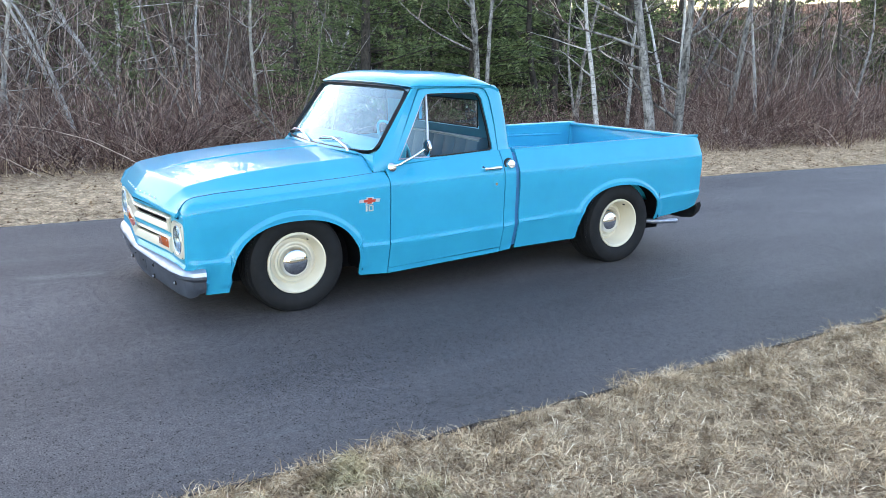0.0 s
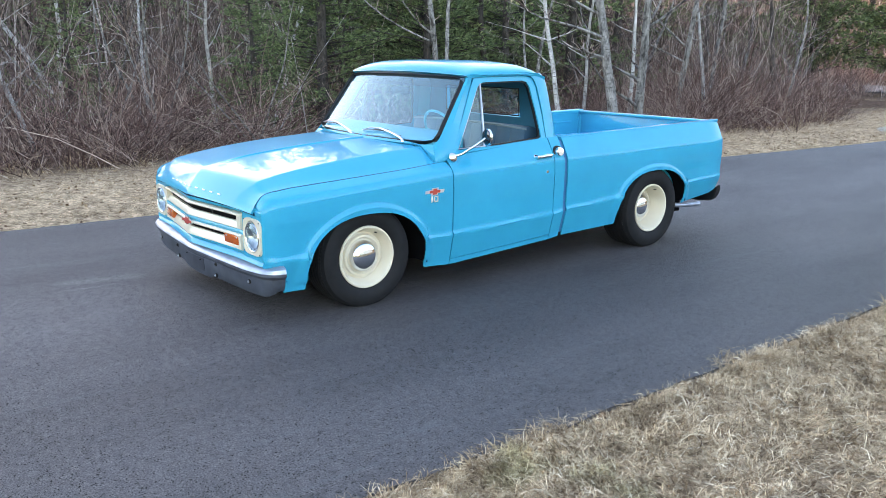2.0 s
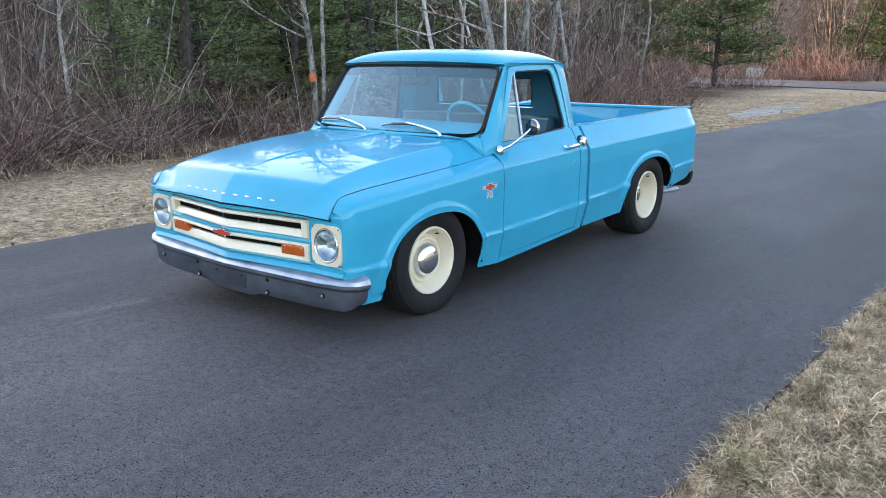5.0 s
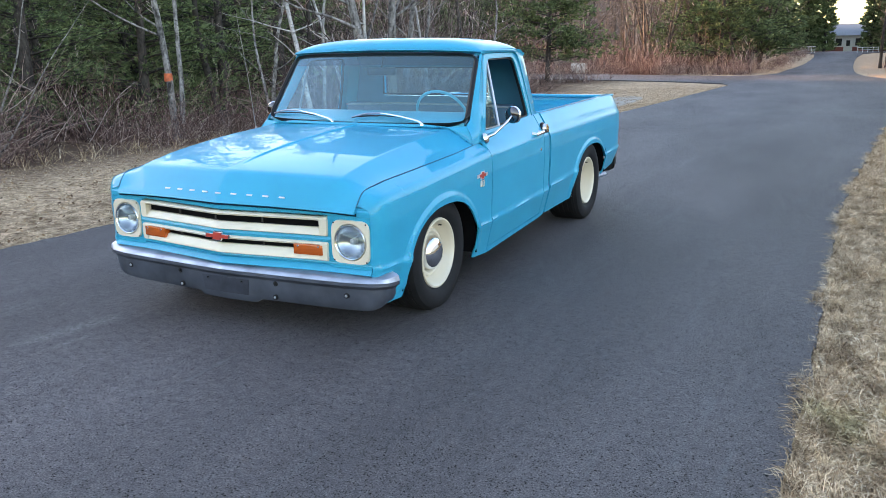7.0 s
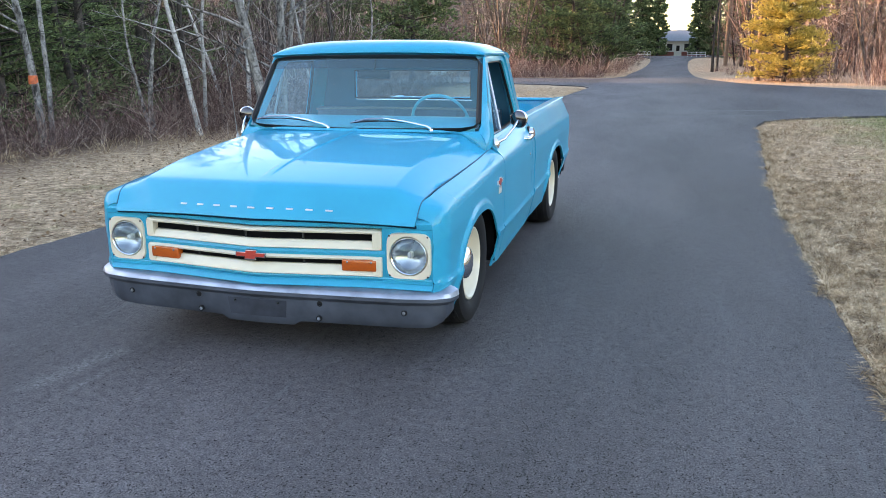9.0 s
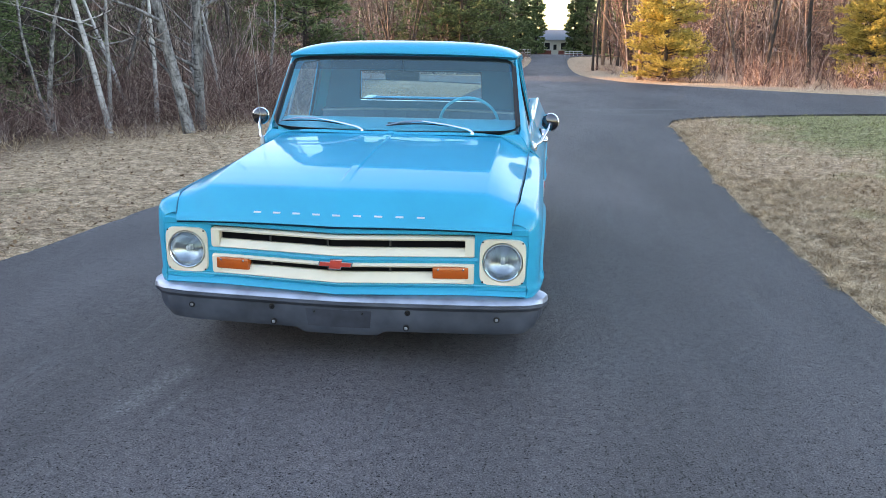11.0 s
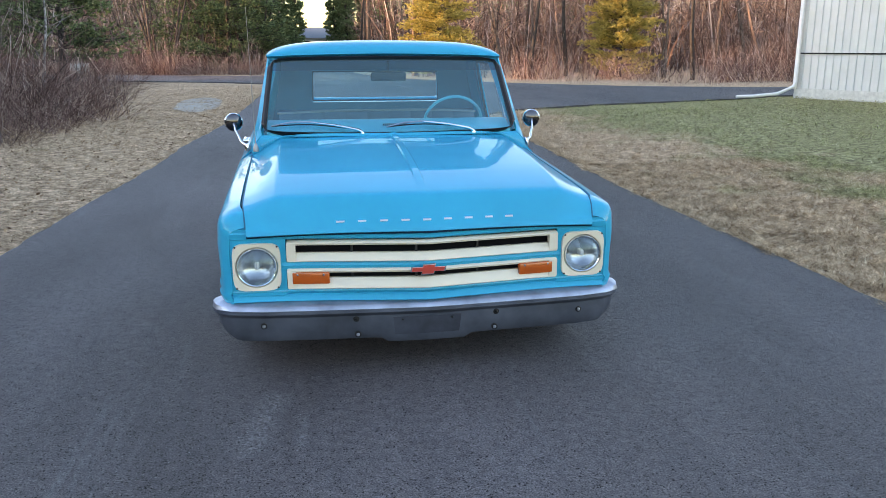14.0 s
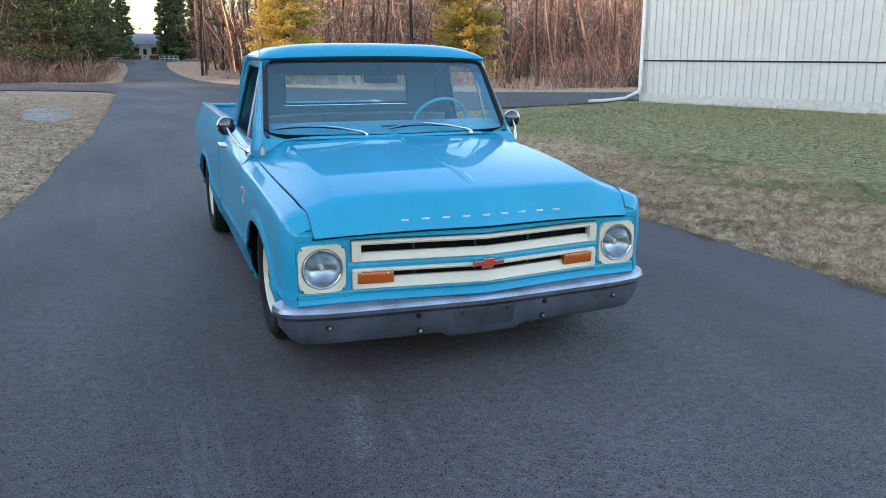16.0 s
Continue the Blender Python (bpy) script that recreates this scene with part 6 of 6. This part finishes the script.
spire = split_tree("narrow_conifer", pine_mesh(270, 12.0, 1.7, 0.03, 26, 8, 2.2, 2.2, 3, 0.5), (DARK_BARK, NEEDLE), "narrow dark conifer beside the road's end", "tree", "narrow conifers")
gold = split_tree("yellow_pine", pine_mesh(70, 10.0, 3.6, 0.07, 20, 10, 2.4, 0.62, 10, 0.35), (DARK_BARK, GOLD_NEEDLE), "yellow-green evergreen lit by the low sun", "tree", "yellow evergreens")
shrubs = [(shrub_mesh(80 + k, 64, 1.7 + 0.4 * k, 1.0, 0.03 + 0.035 * k, 0.006, 1.0), RED_TWIG) for k in range(4)]
shrubs = [s.mesh("shrub", [m]) for s, m in shrubs]
lite_shrubs = [shrub_mesh(180 + k, 44, 2.2, 1.2, 0.04, 0.008, 0.8).mesh("shrub", [m]) for k, m in enumerate((RED_TWIG, TWIG, RED_TWIG))]
tangles = [shrub_mesh(190 + k, 22, 3.8, 0.5, 0.12, 0.008, 1.3, 8).mesh("arching_shrub", [ARCH_TWIG]) for k in range(3)]
thickets = [shrub_mesh(90 + k, 54, 4.2 + 0.6 * k, 1.3, 0.02 + 0.015 * k, 0.007).mesh("thicket", [TWIG]) for k in range(3)]
SHRUB = "leafless reddish-brown brush of thin tangled stems"
rng = random.Random(3)


far_brush = []


def shrub(x, y, size, kind=None):
    k = rng.randrange(4) if kind is None else kind
    if 5 < y < 13 and x > -12:   # low brush in front of the pines
        size *= 0.62
    if y > 44 or x > 9:   # brush too far off to tell apart
        far_brush.append((lite_shrubs[k % 3], pose(x, y, ground_height(x, y) + 0.02, 0, 0, rng.uniform(0, 360)) @ Matrix.Scale(size, 4)))
        return
    plant("shrub", shrubs[k] if y < 22 and x > -11.5 else lite_shrubs[k % 3], SHRUB, "shrub", "brush along the wood", x, y, rng.uniform(0, 360), size)


def thicket(x, y, size):
    plant("thicket", rng.choice(thickets if y < 24 and x > -24 else far_thickets), "tall leafless thicket of thin grey stems", "shrub", "tall thickets", x, y, rng.uniform(0, 360), size)


def bank(y):
    """Where the wood begins beyond the road."""
    return lerp(y, [(-30, -8.0), (0, -7.7), (5, -8.3), (8, -7.3), (11, -5.2), (15, -5.4), (20, -6.4), (24, -8.5), (30, -11), (48, -13)])


# wood beyond the road: trees that stand out, then the rest
def stand(rows):
    for p, x, y, turn, size, tilt in rows:
        put(p, x, y, turn, size, tilt)


put(twin, -10.1, 9.02, 0, 1.0, tall=True)   # the twin trunk that bears the tape
for p, x, y, size, lean in ((edge_trees[0], -5.9, 10.5, 1.0, -9), (edge_trees[1], -6.0, 11.3, 0.95, 1), (edge_birches[0], -7.6, 10.6, 0.85, -10), (edge_birches[1], -8.0, 13.4, 0.8, 5),
                            (edge_birches[0], -8.6, 12.4, 0.7, 4), (edge_trees[0], -8.2, 15.5, 0.8, 12), (edge_birches[1], -9.4, 14.8, 0.8, -14), (edge_birches[1], -7.3, 15.6, 0.75, -4)):
    put(p, x, y, 0, size, (0, lean), tall=True)   # the clump where the wood comes nearest to the road
stand((
    (birches[2], -14.2, 6.8, 0, 1.05, (-17, 0)),
    (birches[2], -18.7, 3.0, 40, 1.35, (31, 0)), (birches[2], -17.2, 2.4, 140, 1.15, (22, 4)), (birches[2], -15.0, 1.0, 80, 1.0, (14, 0)),
    (saplings[0], -12.2, 2.0, 0, 1.2, (0, 0)), (saplings[1], -11.6, 3.0, 50, 1.25, (0, 0)),
))
stand((
    (darks[0], -12.0, 12.5, 0, 1.0, (0, 0)), (greys[0], -8.9, 17.7, 0, 0.9, (0, 0)),
    (birches[0], -13.5, -1.0, 0, 1.0, (-10, -4)), (birches[2], -11.5, 0.6, 70, 0.9, (-12, 0)), (birches[0], -15.5, 4.2, 170, 0.95, (0, 0)),
    (pines[0], -12.4, 10.4, 0, 0.8, (0, 0)), (pines[1], -12.6, 13.4, 70, 0.7, (0, 0)), (pines[2], -12.3, 7.2, 20, 0.65, (0, 0)), (pines[0], -14.0, 8.8, 140, 0.8, (0, 0)), (pines[1], -14.4, 11.8, 200, 0.7, (0, 0)), (pines[0], -11.8, 5.2, 250, 0.45, (0, 0)),
    (pines[2], -17, 14.5, 20, 1.0, (0, 0)), (pines[0], -14.2, 1.9, 30, 0.4, (0, 0)), (pines[1], -19, 6.5, 0, 1.0, (0, 0)),
    (pines[2], -13.5, 17.0, 110, 0.8, (0, 0)), (greys[1], -22, -2, 0, 1.1, (0, 0)),
))
stand((
    (lush[0], -11.3, 36.0, 0, 0.85, (3, 2)), (lush[1], -15.2, 35.4, 40, 0.8, (-4, 0)), (lush[0], -4.9, 49.5, 70, 0.95, (0, 0)),
    (lush[1], -3.9, 56.0, 90, 0.95, (0, 0)), (lush[1], -7.0, 54.0, 200, 0.95, (0, 0)), (darks[1], -10.6, 14.6, 0, 0.9, (0, 0)), (greys[2], -10.8, 16.5, 60, 0.9, (0, 0)),
    (greys[1], -9.5, 11.7, 150, 0.75, (0, 0)), (birches[1], -12.5, 4.6, 200, 0.9, (0, -6)), (birches[2], -16.5, 8.2, 250, 1.0, (0, 0)),
    (saplings[2], -9.4, 4.2, 20, 0.9, (0, 0)), (saplings[0], -10.2, -0.8, 80, 1.0, (-8, 0)), (greys[3], -11.0, -2.6, 0, 0.9, (-6, 0)),
))
for k in range(95):
    y = rng.uniform(-16, 33)
    x = bank(y) - rng.uniform(0.8, 26)
    pick, turn, size, lean = rng.choice(greys + birches[:1] + saplings + darks) if x > -17 else rng.choice(lite_trees), rng.uniform(0, 360), rng.uniform(0.7, 1.1), (rng.uniform(-6, 6), rng.uniform(-6, 6))
    if not (4.5 < y < 16.5 and x > -16):   # the pines stand free there
        put(pick, x, y, turn, size, lean)
for k in range(80):
    y = rng.uniform(-14, 32)
    x = bank(y) - rng.uniform(2.5, 15)
    if not (5.5 < y < 15 and x > -14):
        thicket(x, y, rng.uniform(0.7, 1.2))
for k in range(46):
    y = rng.uniform(-20, 34)
    thicket(bank(y) - rng.uniform(16, 40), y, rng.uniform(1.1, 1.6))
for k in range(26):
    y = rng.uniform(4, 24)
    put(rng.choice(mid_pines), bank(y) - 8 - 8 * rng.random(), y, rng.uniform(0, 360), rng.uniform(0.8, 1.1))
for k in range(30):
    y = rng.uniform(-34, 3)
    put(rng.choice(far_pines), -34 - 24 * rng.random(), y, rng.uniform(0, 360), rng.uniform(0.8, 1.1))
for k in range(40):
    y = rng.uniform(17, 33)
    pick, x, turn, size = rng.choice(far_pines), bank(y) - 6 - 34 * rng.random(), rng.uniform(0, 360), rng.uniform(0.7, 1.2)
    if x < -24 or y < 20:
        put(pick, x, y, turn, size)
for k in range(40):
    y = rng.uniform(17, 33)
    thicket(bank(y) - 3 - 26 * rng.random(), y, rng.uniform(1.0, 1.6))
for k in range(26):
    y = rng.uniform(12, 31)
    pick, x, turn, size = rng.choice(far_pines), bank(y) - 10 - 22 * rng.random(), rng.uniform(0, 360), rng.uniform(0.8, 1.1)
    if x < -24 or y < 19:
        put(pick, x, y, turn, size)
for k in range(60):
    y = rng.uniform(3.5, 33)
    put(rng.choice(far_pines), bank(y) - 14 - 40 * rng.random() ** 0.8, y, rng.uniform(0, 360), rng.uniform(0.8, 1.2))
for k in range(135):
    y = rng.uniform(-12, 33)
    shrub(bank(y) - 0.6 - 5.5 * rng.random() ** 1.4, y, rng.uniform(0.55, 1.0))

for k in range(24):
    y = rng.uniform(8, 20)
    shrub(bank(y) - 1.0 - 4 * rng.random(), y, rng.uniform(0.9, 1.25))
for k in range(26):
    y = rng.uniform(7, 26)
    shrub(bank(y) + 0.3 - 1.2 * rng.random(), y, rng.uniform(0.5, 0.85))

for x, y, q in ((-14.5, 26.5, 0.9), (-16.5, 28.5, 1.0), (-18.0, 26.0, 1.1), (-20.0, 30.0, 1.1)):
    put(mid_pines[int(y) % 2], x, y, x * 37, q)

for k in range(12):
    shrub(-8.2 - 6 * rng.random(), 32.6 + 2.4 * rng.random(), rng.uniform(0.6, 0.9))

# beyond the crossing
for k in range(90):
    y = rng.uniform(-8, 18)
    x = bank(y) - rng.uniform(0.8, 6)
    mesh, turn, size = rng.choice(tangles), rng.uniform(0, 360), rng.uniform(0.6, 1.1)
    if not 4.5 < y < 13.5:
        plant("arching_shrub", mesh, "arching brown-stemmed bare shrub at the wood's edge", "shrub", "arching shrubs", x, y, turn, size)
for k in range(46):   # left of the far road
    x = -rng.uniform(3.2, 34)
    y = 48 + rng.uniform(0, 30) + 0.1 * abs(x)
    put(rng.choice(lite_trees), x, y, rng.uniform(0, 360), rng.uniform(0.7, 1.1))
for k in range(14):
    x = -rng.uniform(2.6, 9)
    shrub(x, 45.2 + rng.uniform(0, 1.2), rng.uniform(0.6, 0.9))
for k in range(40):
    x = -rng.uniform(2.8, 30)
    shrub(x, 46.5 + 0.12 * abs(x) + rng.uniform(0, 3), rng.uniform(0.8, 1.3))
for x, y, s in ((-5.5, 58, 1.0), (-4.6, 68, 1.0), (-5, 80, 1.1), (-7, 112, 1.2), (-9.0, 128, 1.2), (8, 70, 0.9)):
    put(far_pines[int(y) % 3], x, y, x * 50, s)
for x, y, q in ((-0.9, 93.6, 0.75), (-2.6, 93.4, 0.8), (-4.8, 94.0, 0.85), (-6.6, 93.5, 0.8), (-2.4, 97, 0.9), (3.55, 93.6, 0.75), (5.0, 93.4, 0.8), (7.2, 94.0, 0.85), (8.8, 93.5, 0.8), (5.0, 97, 0.9)):
    put(spire, x, y, x * 41, q)
for k in range(16):
    put(rng.choice(lite_trees), -rng.uniform(2.6, 14), 47.5 + rng.uniform(0, 6), rng.uniform(0, 360), rng.uniform(0.4, 0.6))
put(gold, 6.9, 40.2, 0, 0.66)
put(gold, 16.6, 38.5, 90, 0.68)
for k in range(70):   # right of the far road
    x = rng.uniform(6, 48)
    y = lerp(x, [(6, 44), (10, 38), (18, 31), (30, 32), (48, 36)]) + rng.uniform(1.0, 26)
    put(rng.choice(lite_trees + lite_trees + [darks[0], saplings[0], birches[0]]), x, y, rng.uniform(0, 360), rng.uniform(0.75, 1.15))
for k in range(85):
    x = rng.uniform(6.5, 40)
    y = lerp(x, [(6, 41), (10, 35), (18, 29), (30, 29.5), (48, 33.5)]) + rng.uniform(0, 5)
    shrub(x, y, rng.uniform(0.7, 1.1), rng.choice((0, 2, 2, 1)))
for k in range(95):
    x = rng.uniform(7, 50)
    y = lerp(x, [(6, 46), (10, 40), (18, 32), (30, 33), (48, 36)]) + 30 * rng.random() ** 1.6
    if not any(abs(x - gx) < 2.6 and y < gy + 1 for gx, gy in ((7.5, 40), (16.6, 38.5))):
        thicket(x, y, rng.uniform(0.9, 1.5))
for k in range(60):
    x = -rng.uniform(3.5, 30)
    thicket(x, 49.5 + 0.1 * abs(x) + rng.uniform(0, 18), rng.uniform(0.42, 0.72))
for k in range(34):   # low growth along the far road's verges
    shrub(-rng.uniform(1.9, 3.4), rng.uniform(53, 82), rng.uniform(0.35, 0.6))
for k in range(60):
    shrub(-rng.uniform(2.8, 16), 45.3 + rng.uniform(0, 1.6), rng.uniform(0.3, 0.5))
for k in range(22):
    shrub(rng.uniform(4.4, 11), rng.uniform(50, 60), rng.uniform(0.25, 0.5))
put(darks[0], 4.05, 58, 40, 0.9)
put(darks[1], 4.4, 59, 130, 0.8)
for k in range(60):   # woods far off
    x = rng.uniform(9, 75) if k % 2 else -rng.uniform(9, 80)
    put(rng.choice(far_pines + lite_trees), x, rng.uniform(72, 140) - (12 if x < -26 else 0), rng.uniform(0, 360), rng.uniform(1.1, 1.6))


def woods_mass(name, count, spot, seed, label, mat):
    """Far bare woods as one mass of trunks, limbs and twigs."""
    r = random.Random(seed)
    soup = Soup()
    for _ in range(count):
        x, y = spot(r)
        high = r.uniform(4, 12)
        pts = wander(r, (x, y, ground_height(x, y) - 0.2), (r.uniform(-0.3, 0.3), r.uniform(-0.3, 0.3), 1), high, 3, 0.25)
        rr = 0.02 + 0.07 * r.random() ** 2
        soup.bar(pts, [rr, rr * 0.8, rr * 0.5, rr * 0.15], 3)
        for _ in range(15):
            f = r.uniform(0.15, 1.0) * 2.99
            p = pts[int(f)].lerp(pts[int(f) + 1], f - int(f))
            a = r.uniform(0, 6.28)
            ln = r.uniform(1.0, 3.8) * (1.2 - f / 3.5)
            b = wander(r, p, (math.cos(a), math.sin(a), r.uniform(-0.1, 1.2)), ln, 2, 0.45)
            soup.bar(b, [0.016, 0.012, 0.004], 3)
    return tagged(new(name, soup.mesh(name, [mat])), label, "woods", kind="stuff")


woods_mass("far_woods", 800, lambda r: (lambda x: (x, lerp(x, [(6, 58), (10, 52), (20, 42), (50, 46)]) + 32 * r.random()))(r.uniform(6, 58)), 31, "leafless far woods beyond the crossing road", LIT_TWIG)
woods_mass("dark_far_woods", 700, lambda r: (lambda x: (x, lerp(x, [(6, 58), (10, 52), (20, 42), (50, 46)]) + 32 * r.random()))(r.uniform(6, 58)), 36, "darker leafless brush and poles in the far woods", TWIG)
woods_mass("distant_woods", 600, lambda r: (lambda x: (x, 60 + 0.12 * abs(x) + 40 * r.random()))(-r.uniform(5, 70)), 32, "leafless distant woods along the side road", PALE_TWIG)
woods_mass("hill_woods", 520, lambda r: (-r.uniform(24, 60), r.uniform(-25, 32)), 33, "leafless woods on the hill behind the brush", TWIG)
for k in range(24):   # beside and behind the house
    x, y = -rng.uniform(8, 24), rng.uniform(95, 172)
    put(rng.choice(far_pines), x, y, rng.uniform(0, 360), rng.uniform(1.0, 1.4))
for k in range(24):   # unseen trees behind the walk, added to mask the low sky
    a = rng.uniform(-80, 70)
    put(rng.choice(far_pines + lite_trees), a, rng.uniform(-60, -26), rng.uniform(0, 360), rng.uniform(0.9, 1.3))

# the far brush as one mass
soup = Soup()
for me, m in far_brush:
    base = len(soup.v)
    soup.v.extend(m @ v.co for v in me.vertices)
    soup.f.extend(tuple(base + i for i in p.vertices) for p in me.polygons)
soup.mat = [0] * len(soup.f)
tagged(new("far_brush", soup.mesh("far_brush", [RED_TWIG])), "low leafless reddish brush beyond the crossing road", "brush", kind="stuff")

# orange tape round a trunk
stem = np.array([v.co for v in next(c for c in twin.children if c.name.startswith("trunk")).data.vertices][:105])
low = stem[(stem[:, 2] > 0.2) & (stem[:, 2] < 2.2)]
at = [float(np.polyval(np.polyfit(low[:, 2], low[:, k], 1), 1.3)) for k in (0, 1)]
bm = fresh()
lathe(bm, [(0.078, -0.085), (0.088, -0.08), (0.09, 0.0), (0.088, 0.08), (0.078, 0.085)], twin.matrix_basis @ pose(at[0], at[1], 1.3), 16)
tagged(part("tape_band", bm, TAPE), "orange marking tape wrapped round a grey trunk", "tape")


# grass and leaves
def swirl(x, y):
    """A slowly turning direction, so that the blades lie in mats."""
    return 2.2 * math.sin(1.9 * x + 0.7 * y) + 1.8 * math.sin(1.3 * y - 2.3 * x + 1) + 1.4 * math.sin(5.1 * y + 3.7 * x)


def grass(name, count, spot, length, seed, label, width=0.0035, flat=(0.9, 4.0), tuft=0.0):
    r = random.Random(seed)
    soup = Soup()
    while len(soup.f) < count * 2:
        x, y = spot(r)
        rise = max(0.0, math.sin(6.1 * x + 2.2 * y) * math.sin(5.3 * y - 1.7 * x) + 0.35)
        z = ground_height(x, y) - 0.005 + tuft * 0.5 * rise
        lay = swirl(x, y)
        for _ in range(5):
            a, ln = lay + r.gauss(0, 1.7), length * r.uniform(0.4, 1.2) * (1 + rise * 0.35)
            p = Vector((x + r.uniform(-0.03, 0.03), y + r.uniform(-0.03, 0.03), z + tuft * r.random()))
            lean = r.uniform(*flat)
            d = Vector((math.cos(a) * lean, math.sin(a) * lean, 1)).normalized()
            s = Vector((-math.sin(a), math.cos(a), r.uniform(-0.7, 0.7))) * width * r.uniform(0.5, 1.4)
            mid = p + d * ln * 0.55
            tip = mid + (d + Vector((math.cos(a + r.uniform(-1, 1)), math.sin(a + r.uniform(-1, 1)), -0.7))).normalized() * ln * 0.45
            soup.face([p - s, p + s, mid + s * 0.8, mid - s * 0.8])
            b = len(soup.v)
            soup.v.append(tip)
            soup.f.append((b - 1, b - 2, b))
            soup.mat.append(0)
    ob = new(name, soup.mesh(name, [DRY_GRASS]))
    return tagged(ob, label, "grass", kind="stuff")


def near_spot(r):
    y = r.uniform(-2.4, 6.0) if r.random() < 0.9 else r.uniform(6.0, 13)
    x0 = lerp(y, NEAR_EDGE)
    return x0 + 0.01 + 3.6 * r.random() ** 1.8, y


def edge_spot(r):
    y = r.uniform(-3, 13)
    wave = 0.035 * math.sin(4.3 * y) + 0.03 * math.sin(9.7 * y + 1) + 0.02 * math.sin(23 * y)
    return lerp(y, NEAR_EDGE) + 0.03 + wave + abs(r.gauss(0.0, 0.07)), y


def far_spot(r):
    y = r.uniform(-5, 31)
    x0 = lerp(y, FAR_EDGE)
    return x0 + 0.03 - (x0 - bank(y) + 0.5) * r.random() ** 1.3, y


def lawn_spot(r):
    y = r.uniform(-1, 19)
    x = lerp(y, NEAR_EDGE) + 0.2 + 19 * r.random() ** 1.2
    if y < 5 and x < 7:
        return lawn_spot(r)
    return (x, y) if y < lerp(x, [(3, 13), (4.6, 15.4), (7.9, 17.0), (12.8, 18.6), (17, 20)]) else (x, y - 4)


grass("near_grass", 250000, near_spot, 0.078, 1, "matted dry tan grass beside the road", 0.0016, (0.7, 4.0), 0.03)
grass("edge_grass", 20000, edge_spot, 0.11, 2, "ragged dry grass hanging over the asphalt edge", 0.0013, (0.5, 3.0), 0.03)
grass("bank_grass", 120000, far_spot, 0.055, 3, "short dry tan grass on the far verge", 0.0022, (0.9, 5.0), 0.02)
grass("lawn_grass", 95000, lawn_spot, 0.065, 4, "short patchy green and tan lawn grass", 0.0034, (0.4, 2.5), 0.045)
grass("tall_grass", 3500, lambda r: (lambda y: (bank(y) + r.uniform(-1.6, 0.2), y))(r.uniform(-10, 24)), 0.42, 6, "tall dry grass along the wood's edge", 0.0026, (0.3, 2.0))


def leaves(count):
    r = random.Random(9)
    soup = Soup()
    for _ in range(count):
        x, y = far_spot(r) if r.random() < 0.985 else near_spot(r)
        p = Vector((x, y, ground_height(x, y) + 0.02 + 0.02 * r.random()))
        m = Euler((r.uniform(-0.6, 0.6), r.uniform(-0.6, 0.6), r.uniform(0, 6.28))).to_matrix()
        s = r.uniform(0.01, 0.026)
        soup.face([p + m @ Vector(q) * s for q in ((-1, 0, 0.1), (-0.3, -0.6, 0), (0.6, -0.5, 0.1), (1.1, 0, 0.2), (0.6, 0.5, 0.1), (-0.3, 0.6, 0))])
    tagged(new("fallen_leaves", soup.mesh("fallen_leaves", [LEAF])), "scattered brown fallen leaves on the grass", "leaves", kind="stuff")


leaves(6500)
